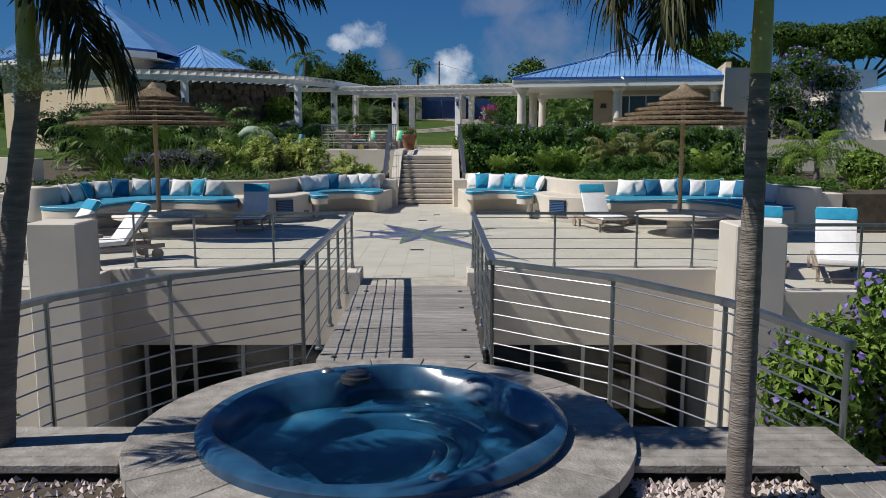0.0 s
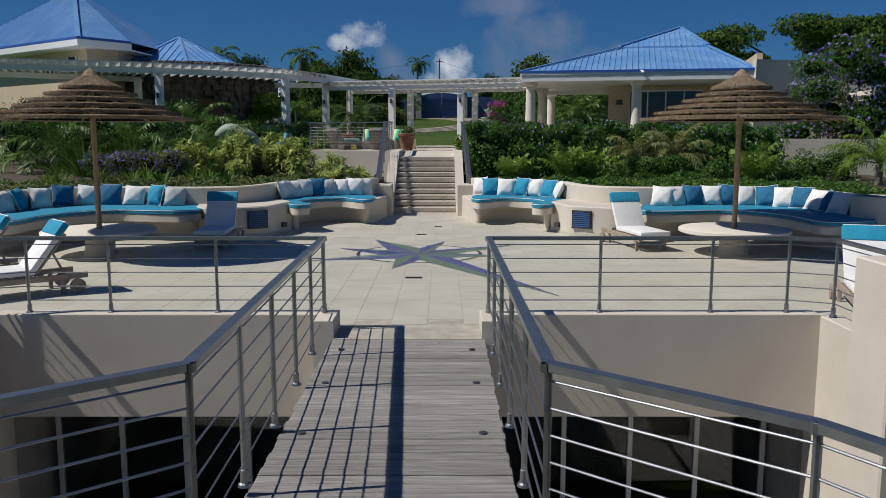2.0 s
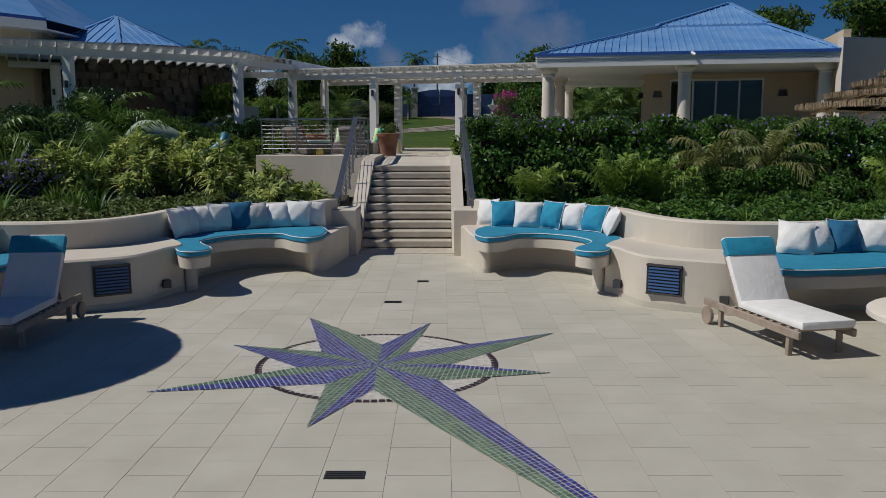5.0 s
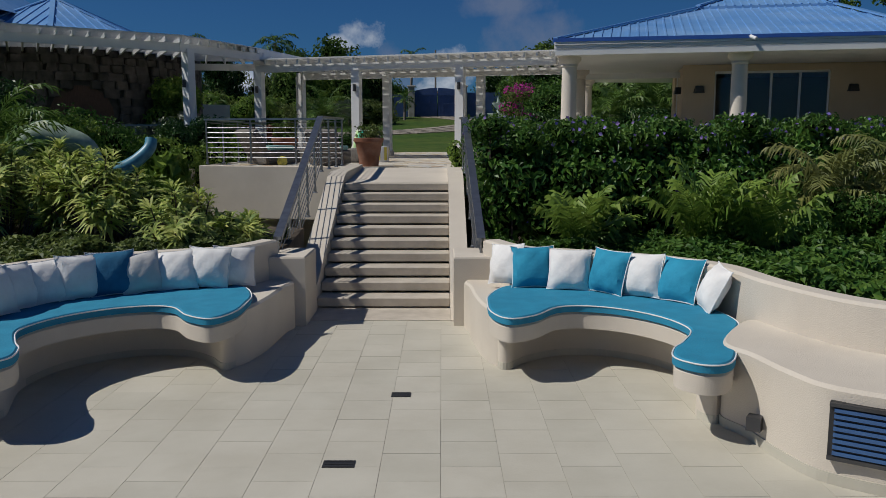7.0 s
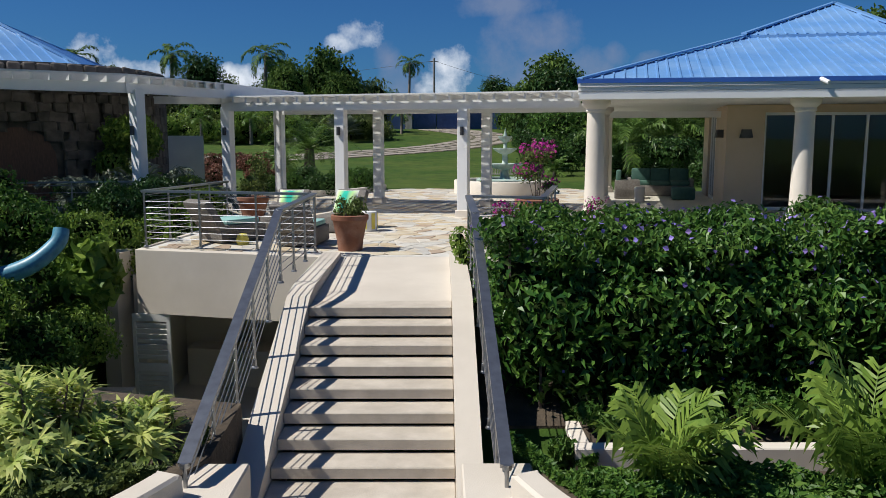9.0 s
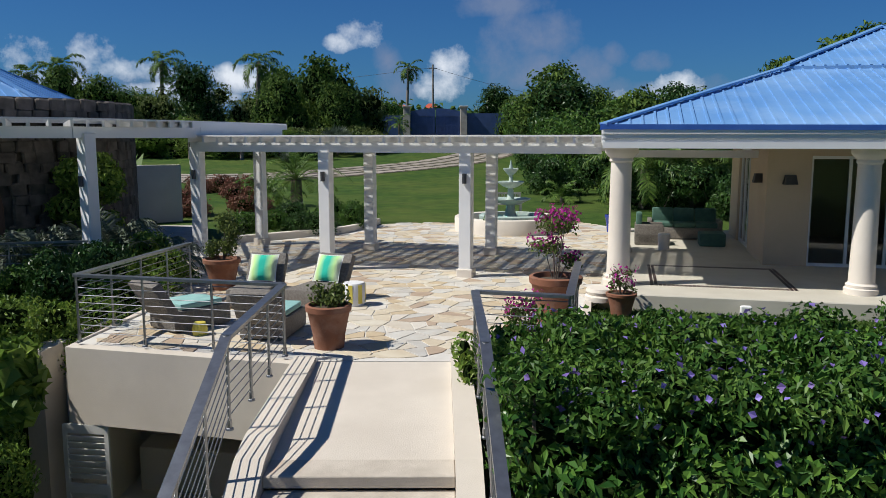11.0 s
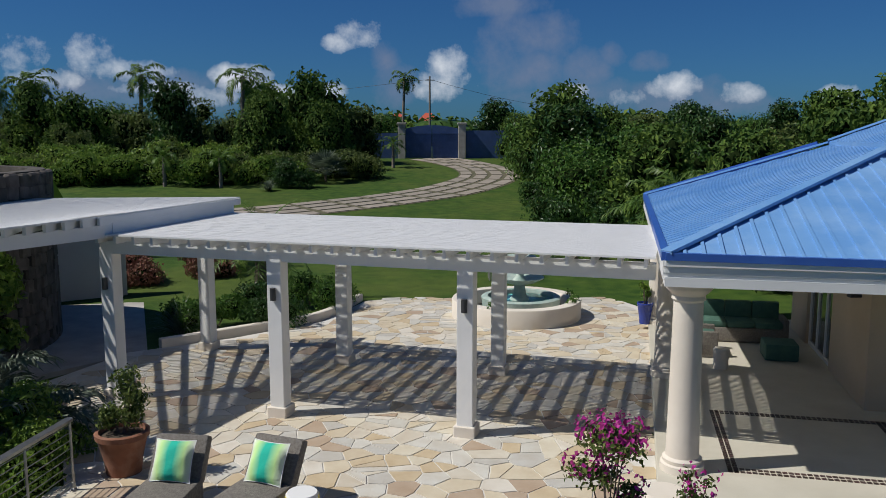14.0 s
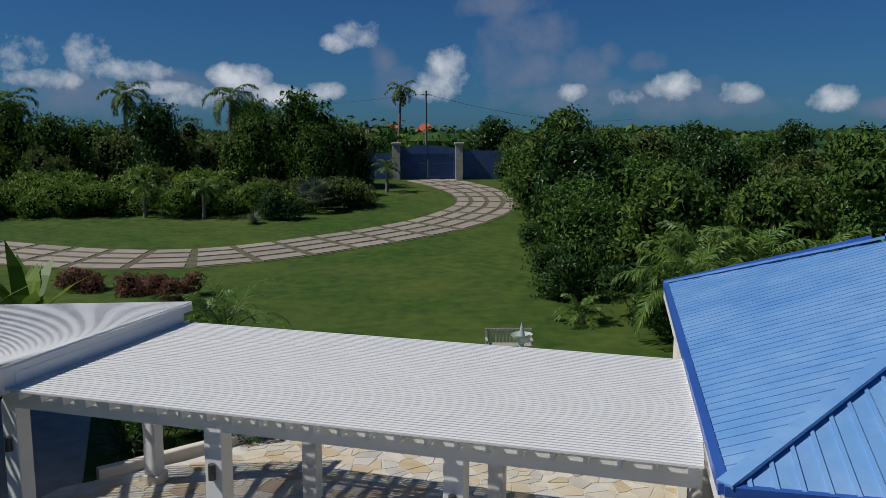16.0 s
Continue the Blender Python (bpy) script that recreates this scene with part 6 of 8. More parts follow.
# ---- terrace furniture ----
def thatch_umbrella(at, label):
    u = thing("thatch_umbrella", label, "parasol", "thatched parasols", at=at)
    part("pole", Geo().tube([(0, 0, 0.0), (0, 0, 3.5)], 0.055, 10), M["wood"], u, "round wooden pole", True)
    R, ZT, ZB = 2.05, 3.8, 2.84
    for k in range(10):
        a = 2 * math.pi * k / 10
        part("rib", Geo().tube([(0, 0, 3.5), (R * 0.93 * math.cos(a), R * 0.93 * math.sin(a), ZB - 0.05)], 0.02, 6), M["wood"], u)
    edge = [0.0, 0.3, 0.44, 0.58, 0.72, 0.86, 1.0]
    slope = lambda r: ZT - (ZT - ZB) * max(0.0, r / R) ** 0.9
    for j in range(6):
        r0, r1 = R * edge[j], R * edge[j + 1]
        ri = max(0.02, r0 - 0.12)
        zi, zt, zb = slope(r0) - (0.055 if j else 0.0), slope(r1) + 0.03, slope(r1) - 0.022
        rt = np.random.default_rng(300 + j)
        gt = Geo().lathe((0, 0, 0), [(ri, zi - 0.015), (r1 - 0.03, zt - 0.015), (r1 - 0.03, zb + 0.01), (ri, zi - 0.07)], 64)
        n = 300 + 170 * j
        for i in range(n):
            a = 2 * math.pi * (i + rt.uniform(-0.4, 0.4)) / n
            da = 2 * math.pi / n * rt.uniform(0.9, 1.5)
            re = r1 + rt.uniform(-0.022, 0.018)
            up = rt.uniform(-0.006, 0.012)
            ca, sa, cb, sb = math.cos(a), math.sin(a), math.cos(a + da), math.sin(a + da)
            lo = zb + rt.uniform(-0.012, 0.012)
            gt.add([(ri * ca, ri * sa, zi + up), (ri * cb, ri * sb, zi + up), (re * cb, re * sb, zt + up), (re * ca, re * sa, zt + up), (re * cb, re * sb, lo), (re * ca, re * sa, lo)], [(3, 2, 1, 0), (5, 4, 2, 3)])
        tagged(part("thatch_tier", gt, M["thatch"], u, "layer of grey-brown reed thatch"), "", "", "", "stuff")
    part("cap", Geo().lathe((0, 0, 0), [(0.2, 3.7), (0.1, 3.82), (0.03, 3.88), (0, 3.88)], 16), M["thatch"], u, "tied thatch tip")
    return u


def round_table(at, label):
    t = thing("round_table", label, "table", "round tables", at=at)
    part("tabletop", Geo().lathe((0, 0, 0), [(0.06, 0.44), (1.08, 0.44), (1.15, 0.47), (1.15, 0.53), (1.12, 0.55), (0.06, 0.55)], 44), M["stucco_white"], t, "thick round cream stone top", True)
    part("pedestal", Geo().lathe((0, 0, 0), [(0.34, 0), (0.3, 0.1), (0.3, 0.44)], 24), M["stucco"], t, "", True)
    return t


for x, y in ((6.02, 22.1), (-7.5, 21.9)):
    round_table((x, y, 0), "low round cream stone table round the parasol pole")
    thatch_umbrella((x, y, 0), "thatched reed parasol on a wooden pole over a table")


def soft_box(sx, sy, sz, r=0.05, seg=2):
    bm = bmesh.new()
    bmesh.ops.create_cube(bm, size=1)
    bmesh.ops.scale(bm, vec=(sx, sy, sz), verts=bm.verts)
    bmesh.ops.bevel(bm, geom=bm.edges[:], offset=r, segments=seg, affect="EDGES", profile=0.6)
    return bm


def lounger(at, rz, back, label, towel=True):
    """Teak lounger: head end towards +y, back raised by an angle."""
    l = thing("sun_lounger", label, "lounger", "sun loungers")
    L0, W = 1.25, 0.72
    for sx in (-1, 1):
        part("side_rail", Geo().box((sx * W / 2, -0.1, 0.28), (0.045, 2.05, 0.09), 0, 0.008), M["teak"], l)
        for yy in (-0.9, 0.55):
            part("leg", Geo().box((sx * (W / 2 - 0.03), yy, 0.13), (0.06, 0.06, 0.26), 0, 0.006), M["teak"], l)
        part("wheel", Geo().tube([(sx * (W / 2 + 0.03), 0.75, 0.12), (sx * (W / 2 + 0.075), 0.75, 0.12)], 0.12, 18), M["teak"], l, "round wooden wheel")
    for i in range(9):
        part("slat", Geo().box((0, -1.05 + 0.16 * i, 0.33), (W, 0.07, 0.022)), M["teak"], l)
    bm = soft_box(W - 0.02, L0 + 0.05, 0.1, 0.035)
    bmesh.ops.translate(bm, vec=(0, -1.12 + L0 / 2, 0.395), verts=bm.verts)
    part("mattress", bm, M["cushion_white"], l, "white padded mattress", True)
    m = pose(0, -1.12 + L0, 0.36, back, 0, 0)
    bm = soft_box(W - 0.02, 0.96, 0.1, 0.035)
    bmesh.ops.translate(bm, vec=(0, 0.47, 0.04), verts=bm.verts)
    bmesh.ops.transform(bm, matrix=m, verts=bm.verts)
    bk = part("back_cushion", bm, M["cushion_white"], l, "raised white back cushion", True)
    part("back_frame", Geo().box((0, 0.38, -0.035), (W - 0.06, 0.8, 0.03)).moved(m), M["teak"], l)
    part("prop", Geo().bar(m @ Vector((0.2, 0.45, -0.05)), (0.2, 0.62, 0.3), 0.03, 0.03), M["teak"], l)
    if towel:
        bm = soft_box(W - 0.0, 0.26, 0.115, 0.04)
        bmesh.ops.translate(bm, vec=(0, 0.8, 0.055), verts=bm.verts)
        bmesh.ops.transform(bm, matrix=m, verts=bm.verts)
        part("head_roll", bm, M["cushion_teal"], l, "teal head cushion", True)
    l.matrix_world = pose(at[0], at[1], at[2], 0, 0, rz)
    return l


lounger((4.15, 23.35, 0), 12, 58, "teak lounger with white mattress, back raised")
lounger((-5.42, 23.55, 0), 4, 58, "teak lounger with white mattress, back raised")
lounger((-6.9, 17.45, 0), -48, 52, "teak lounger with white mattress, back reclined")
lounger((-8.35, 18.45, 0), -48, 52, "teak lounger with white mattress, back reclined")
lounger((7.05, 15.75, 0), -22, 58, "teak lounger with white mattress, back raised")
lounger((5.95, 16.35, 0), -18, 55, "teak lounger with white mattress, back raised")


def pillow_mesh(name, material, s=0.46, seed=0):
    """A plump square pillow with pinched corners, standing on edge in x-z."""
    n = 11
    r = np.random.default_rng(seed)
    gg = Geo()
    vs, fs = [], []
    for side in (1, -1):
        for j in range(n):
            for i in range(n):
                u, v = 2 * i / (n - 1) - 1, 2 * j / (n - 1) - 1
                pin = 1 - 0.17 * (1 - (u * v) ** 2) * 1.0 * (abs(u) ** 4 + abs(v) ** 4) / 2
                th = 0.125 * max(0, (1 - u * u)) ** 0.55 * max(0, (1 - v * v)) ** 0.55
                wr = 0.012 * math.sin(7 * u + seed) * math.sin(6 * v + 2 * seed) * (th > 0.02)
                vs.append((u * s / 2 * pin, side * (th + wr), v * s / 2 * pin + s / 2))
        o = (0 if side == 1 else n * n)
        for j in range(n - 1):
            for i in range(n - 1):
                q = (o + j * n + i, o + j * n + i + 1, o + (j + 1) * n + i + 1, o + (j + 1) * n + i)
                fs.append(q[::-1] if side == 1 else q)
    gg.add(vs, fs)
    me = mesh_of(name, gg, material, True)
    rim = [vs[i] for i in range(n)] + [vs[j * n + n - 1] for j in range(1, n)] + [vs[(n - 1) * n + i] for i in range(n - 2, -1, -1)] + [vs[j * n] for j in range(n - 2, -1, -1)]
    return me, mesh_of("piping", Geo().tube(rim, 0.007, 5), M["piping"])


PILLOWS = {k: [pillow_mesh("pillow_body", M[m], sz, sd) for sd in (1, 2)] for k, m, sz in (("teal", "cushion_teal", 0.56), ("navy", "cushion_navy", 0.56), ("white", "cushion_white", 0.54), ("grey", "cushion_grey", 0.52))}
WORDS = {"teal": "plump teal scatter pillow with white piping on the bench", "navy": "plump dark blue scatter pillow on the bench", "white": "plump white scatter pillow on the bench", "grey": "plump pale grey scatter pillow on the bench"}


def pillow(kind, x, y, z, rz, lean, tilt=0.0, k=0):
    p = thing("scatter_pillow", WORDS[kind], "pillow", "scatter pillows")
    body, pipe = PILLOWS[kind][k % 2]
    b = new("cover", body)
    b.parent = p
    q = new("piping", pipe)
    q.parent = p
    p.matrix_world = pose(x, y, z, 0, 0, rz) @ pose(0, 0, 0, lean, tilt, 0)
    return p


def pillows_along(line, kinds, s0, s1, rz_add=0.0, seed=0, tilt=8):
    """Pillows leaning on the inner face of a wall line, between two shares of its length."""
    r = np.random.default_rng(seed)
    pts = [Vector(p) for p in line]
    cum = [0]
    for a, b in zip(pts[:-1], pts[1:]):
        cum.append(cum[-1] + (b - a).length)
    for i, kd in enumerate(kinds):
        s = cum[-1] * (s0 + (s1 - s0) * i / max(1, len(kinds) - 1))
        j = min(max(0, int(np.searchsorted(cum, s)) - 1), len(pts) - 2)
        p = pts[j].lerp(pts[j + 1], (s - cum[j]) / (cum[j + 1] - cum[j]))
        d = (pts[j + 1] - pts[j]).normalized()
        ang = math.degrees(math.atan2(d.y, d.x))
        pillow(kd, p.x, p.y, 0.742, ang + rz_add + r.uniform(-24, 24), -22 + r.uniform(-7, 7), r.uniform(-tilt, tilt), i)


inner_r = offset_line(smooth_line(WALL_R, 8), -0.52)
inner_l = mirror(inner_r)
pillows_along(inner_r[3:46], ["white", "teal", "white", "teal", "white", "teal", "white"], 0.2, 0.88, seed=1)
pillows_along(inner_l[3:46], ["white", "white", "white", "grey", "navy", "white", "white", "white", "white"], 0.24, 0.98, 180, seed=2)
pillows_along(inner_r[66:], ["white", "white", "navy", "white", "navy", "white", "navy", "white", "navy", "white", "navy", "white"], 0.10, 0.86, seed=3)
pillows_along(inner_l[66:], ["grey", "teal", "white", "navy", "white", "navy", "white", "teal", "white", "white"], 0.12, 0.9, 180, seed=4)

# ---- patio things ----
def flower_pot(at, r, h, label, style, seed, plant="leaf_olive", flower=None, plant_h=0.6, n=900):
    t = thing("flower_pot", label, "plant pot", "flower pots", at=at)
    prof = [(0, 0), (r * 0.68, 0), (r * 0.74, h * 0.3), (r * 0.95, h * 0.82), (r * 1.04, h * 0.86), (r * 1.06, h * 0.98), (r * 1.0, h), (r * 0.9, h), (r * 0.85, h * 0.9)]
    part("pot", Geo().lathe((0, 0, 0), prof, 28), M[style], t, "", True)
    part("soil", Geo().lathe((0, 0, h * 0.9), [(r * 0.86, 0), (0, 0.03)], 20), M["soil"], t)
    bl = [(b[0], b[1], b[2] + h * 0.9, b[3], b[4], b[5]) for b in ball(7, (r * 0.7, r * 0.7, plant_h), r * 0.6, seed)]
    pts, nr = blob_points(bl, n, seed, 0.2)
    lf = leaves(pts, nr, 0.085, 0.05, seed=seed)
    tagged(part("leaf", lf, M[plant], t), "", "", "", "stuff")
    sg = Geo()
    for b in bl:
        sg.tube([(b[0] * 0.2, b[1] * 0.2, h * 0.88), (b[0], b[1], b[2] + 0.1)], [0.012, 0.005], 5)
    part("stem", sg, M["bark_dark"], t)
    if flower:
        fp, fd = blob_points([(b[0], b[1], b[2] + 0.12, b[3], b[4], b[5]) for b in bl], int(n * 0.34), seed + 3, 0.75)
        tagged(part("flower", leaves(fp, fd, 0.07, 0.055, seed=seed + 4), M[flower], t), "", "", "", "stuff")
    return t


flower_pot((-1.78, 39.75, PZ), 0.36, 0.72, "large terracotta pot with sparse green plant", "terracotta", 401, "leaf_olive", None, 0.45, 700)
flower_pot((1.35, 38.75, PZ), 0.36, 0.55, "terracotta pot with flowering plant on the patio", "terracotta", 402, "leaf_olive", "magenta", 0.5, 350)
flower_pot((2.15, 41.3, PZ), 0.46, 0.92, "tall terracotta pot with magenta bougainvillea", "terracotta", 403, "leaf_olive", "magenta", 1.3, 1300)
flower_pot((3.75, 43.0, 1.72), 0.3, 0.45, "small terracotta pot with sparse flowering plant", "terracotta", 404, "leaf_olive", "magenta", 0.5, 220)
flower_pot((-4.9, 44.9, PZ), 0.4, 0.7, "terracotta pot with leafy shrub near the railing", "terracotta", 405, "leaf_olive", None, 1.0, 1500)
flower_pot((6.0, 54.6, FZ), 0.22, 0.6, "square blue glazed pot with spiky plant", "blue_pot", 406, "leaf_light", None, 0.6, 350)


def patio_chair(at, rz, label, fabric, striped):
    c = thing("lounge_chair", label, "chair", "patio chairs")
    bm = soft_box(0.72, 0.95, 0.34, 0.05)
    bmesh.ops.translate(bm, vec=(0, -0.1, 0.19), verts=bm.verts)
    part("base", bm, M["wicker"], c, "grey woven wicker base", True)
    m = pose(0, 0.34, 0.3, 62, 0, 0)
    bm = soft_box(0.72, 0.62, 0.16, 0.05)
    bmesh.ops.translate(bm, vec=(0, 0.3, 0), verts=bm.verts)
    bmesh.ops.transform(bm, matrix=m, verts=bm.verts)
    part("backrest", bm, M["wicker"], c, "sloping wicker backrest", True)
    if fabric:
        bm = soft_box(0.66, 0.7, 0.1, 0.04)
        bmesh.ops.translate(bm, vec=(0, -0.1, 0.41), verts=bm.verts)
        part("seat_cushion", bm, M[fabric], c, "pale aqua seat cushion", True)
    c.matrix_world = pose(at[0], at[1], at[2], 0, 0, rz) @ Matrix.Diagonal((1.15, 1.25, 1.1, 1))
    if striped:
        p = thing("scatter_pillow", "white pillow with turquoise stripe on a wicker chair", "pillow", "patio pillows")
        body, pipe = pillow_mesh("pillow_body", M["band_fabric"], 0.62, 3)
        b = new("cover", body)
        b.parent = p
        q = new("piping", pipe)
        q.parent = p
        p.matrix_world = pose(at[0], at[1], at[2], 0, 0, rz) @ pose(0, 0.22, 0.4, -28, 0, 0)
    return c


patio_chair((-3.75, 43.35, PZ), -8, "grey wicker lounge chair with striped pillow", None, True)
patio_chair((-2.45, 43.3, PZ), -22, "grey wicker lounge chair with striped pillow", None, True)
patio_chair((-2.9, 40.6, PZ), 172, "grey wicker chair with aqua cushion by the railing", "aqua", False)
patio_chair((-4.6, 41.2, PZ), 140, "grey wicker chair with aqua cushion by the railing", "aqua", False)
st = thing("stool", "round drum stool in white and yellow", "stool", at=(-1.72, 43.1, PZ))
part("drum", Geo().lathe((0, 0, 0), [(0, 0), (0.22, 0), (0.23, 0.05), (0.23, 0.44), (0.21, 0.47), (0, 0.47)], 26), M["screen_white"], st, "", True)
for k in range(7):
    a = 2 * math.pi * k / 7
    part("stripe", Geo().box((0.228 * math.cos(a), 0.228 * math.sin(a), 0.25), (0.012, 0.09, 0.38), math.degrees(a)), M["yellow"], st, "yellow painted stripe")
single("toy", Geo().lathe((-4.15, 40.6, PZ), [(0, 0), (0.12, 0.0), (0.14, 0.1), (0.1, 0.22), (0, 0.24)], 14), M["yellow"], "small bright yellow stool on the patio", "stool", smooth=True)

# fountain
fo = thing("fountain", "three-tiered pale green fountain in a round basin", "fountain", at=(2.55, 56.4, PZ))
part("basin_wall", Geo().lathe((0, 0, 0), [(1.95, 0), (1.95, 0.5), (1.93, 0.53), (1.6, 0.53), (1.58, 0.5), (1.58, 0.1)], 56), M["stucco_white"], fo, "round cream basin wall", True)
part("inner_bowl", Geo().lathe((0.15, 0.1, 0), [(1.15, 0.1), (1.2, 0.55), (1.1, 0.6), (1.0, 0.58), (0.95, 0.3), (0, 0.3)], 44), M["fountain"], fo, "pale green inner bowl", True)
part("column", Geo().lathe((0.1, 0, 0), [(0.34, 0.2), (0.3, 0.5), (0.2, 0.62), (0.16, 0.9), (0.24, 1.05), (0.12, 1.2), (0.1, 1.6), (0.16, 1.7), (0.07, 1.82), (0.06, 2.15), (0.1, 2.2), (0.05, 2.4), (0, 2.62)], 22), M["fountain"], fo, "moulded fountain stem", True)
for z, r in ((1.02, 0.72), (1.64, 0.48), (2.12, 0.28)):
    part("bowl", Geo().lathe((0.1, 0, z), [(0.08, -0.1), (r * 0.6, -0.02), (r, 0.12), (r * 1.02, 0.16), (r * 0.9, 0.13), (r * 0.3, 0.06), (0, 0.05)], 32), M["fountain"], fo, "pale green shallow bowl", True)
part("water", Geo().lathe((0.15, 0.1, 0.48), [(0.98, 0), (0, 0)], 32), M["water"], fo)
pts, nr = blob_points([(1.75 * math.cos(a), 1.75 * math.sin(a), 0.56, 0.16, 0.16, 0.14) for a in (-0.5, -0.25, 0, 0.25, 3.6, 4.2)], 500, 55)
tagged(part("plant", leaves(pts, nr, 0.09, 0.05, seed=55), M["leaf"], fo), "", "", "", "stuff")
# garden bench behind the fountain
be = thing("garden_bench", "pale grey slatted wooden garden bench on the lawn", "bench", at=(2.85, 62.1, 1.95))
for sx in (-0.75, 0.75):
    for yy in (-0.2, 0.25):
        part("leg", Geo().box((sx, yy, 0.3 if yy < 0 else 0.45), (0.06, 0.06, 0.6 if yy < 0 else 0.95)), M["concrete"], be)
    part("armrest", Geo().box((sx, 0, 0.62), (0.07, 0.5, 0.04)), M["concrete"], be)
for k in range(4):
    part("seat_slat", Geo().box((0, -0.18 + 0.12 * k, 0.44), (1.5, 0.09, 0.03)), M["concrete"], be)
part("back_rail", Geo().box((0, 0.27, 0.9), (1.56, 0.05, 0.08)), M["concrete"], be)
for k in range(12):
    part("back_slat", Geo().box((-0.66 + 0.12 * k, 0.27, 0.67), (0.05, 0.03, 0.42)), M["concrete"], be)

# sofa set in the pavilion
def sofa(at, rz, w, label):
    s = thing("sofa", label, "sofa", "sofas")
    bm = soft_box(w, 0.85, 0.36, 0.05)
    bmesh.ops.translate(bm, vec=(0, 0, 0.2), verts=bm.verts)
    part("frame", bm, M["wicker"], s, "woven brown wicker frame", True)
    for sx in (-1, 1):
        bm = soft_box(0.14, 0.85, 0.62, 0.04)
        bmesh.ops.translate(bm, vec=(sx * (w / 2 - 0.07), 0, 0.32), verts=bm.verts)
        part("arm", bm, M["wicker"], s, "", True)
    k = max(1, round(w / 0.8))
    for i in range(k):
        cx = -w / 2 + 0.14 + (w - 0.28) * (i + 0.5) / k
        bm = soft_box((w - 0.3) / k, 0.7, 0.16, 0.05)
        bmesh.ops.translate(bm, vec=(cx, -0.05, 0.46), verts=bm.verts)
        part("seat_cushion", bm, M["green_fabric"], s, "dark green seat cushion", True)
        bm = soft_box((w - 0.3) / k, 0.18, 0.5, 0.06)
        bmesh.ops.translate(bm, vec=(cx, 0.3, 0.72), verts=bm.verts)
        part("back_cushion", bm, M["green_fabric"], s, "dark green back cushion", True)
    s.matrix_world = pose(at[0], at[1], at[2], 0, 0, rz)
    return s


def on_h(a, b, z):
    return hp(a, b, z)


sofa(on_h(2.4, 9.3, FZ), -13, 2.3, "wicker sofa with dark green cushions in the pavilion")
sofa(on_h(1.25, 7.7, FZ), 77, 0.95, "wicker armchair with dark green cushions")
ot = soft_box(0.75, 0.75, 0.4, 0.05)
bmesh.ops.transform(ot, matrix=Matrix.Translation(on_h(3.1, 7.6, FZ + 0.21)) @ pose(0, 0, 0, 0, 0, -13), verts=ot.verts)
single("ottoman", ot, M["green_fabric"], "dark green upholstered ottoman in the pavilion", "ottoman", smooth=True)
sp = on_h(1.65, 6.4, FZ)
single("side_table", Geo().lathe(sp, [(0, 0), (0.17, 0), (0.16, 0.2), (0.18, 0.44), (0.15, 0.48), (0, 0.48)], 18), M["stucco_white"], "white drum side table in the pavilion", "table", smooth=True)
single("floodlight", Geo().box(on_h(2.95, -0.9, 1.86), (0.22, 0.12, 0.16), -13, 0.02), M["screen_white"], "small white garden floodlight at the floor edge", "lamp")
# louvred door of the store room
jd = thing("louvred_door", "open white louvred wooden door to the store room", "door")
dm = pose(-5.42, 39.6, -1.63, 0, 0, 172) @ Matrix.Diagonal((0.9, 1, 1.26, 1))
part("stile", Geo().box((0.04, 0, 0.9), (0.08, 0.05, 1.75)).moved(dm), M["jalousie"], jd)
part("stile", Geo().box((0.86, 0, 0.9), (0.08, 0.05, 1.75)).moved(dm), M["jalousie"], jd)
for z in (0.08, 0.9, 1.72):
    part("rail", Geo().box((0.45, 0, z), (0.76, 0.05, 0.12)).moved(dm), M["jalousie"], jd)
for k in range(17):
    z = 0.19 + 0.087 * k
    if abs(z - 0.9) > 0.08:
        part("louvre", Geo().add([(0.08, -0.02, z - 0.04), (0.82, -0.02, z - 0.04), (0.82, 0.02, z + 0.035), (0.08, 0.02, z + 0.035), (0.08, -0.03, z - 0.035), (0.82, -0.03, z - 0.035), (0.82, 0.01, z + 0.045), (0.08, 0.01, z + 0.045)], [(0, 1, 2, 3), (7, 6, 5, 4), (0, 4, 5, 1), (3, 2, 6, 7)]).moved(dm), M["jalousie"], jd)
# painted serpent-like sculpture in the shrubs: one plain shape
sc = smooth_line([(-9.2, 37.0, 2.35), (-8.7, 36.9, 2.72), (-8.2, 36.9, 2.62), (-7.65, 37.0, 2.3), (-7.4, 37.1, 1.2)], 6)
single("sculpture", Geo().tube(sc, [0.08 + 0.2 * math.sin(math.pi * min(1, 0.15 + 0.85 * i / (len(sc) - 1))) for i in range(len(sc))], 14), M["sculpt_green"], "smooth pale green garden sculpture among the shrubs", "sculpture", smooth=True)
sc = smooth_line([(-8.6, 37.0, 1.2), (-8.3, 36.9, 1.75), (-7.6, 36.9, 1.78), (-6.9, 37.1, 2.0), (-6.5, 37.3, 2.35), (-6.45, 37.4, 2.6)], 6)
single("sculpture", Geo().tube(sc, [0.17 - 0.06 * abs(i / (len(sc) - 1) - 0.3) for i in range(len(sc))], 14), M["sculpt_blue"], "blue mosaic serpentine garden sculpture among the shrubs", "sculpture", smooth=True)

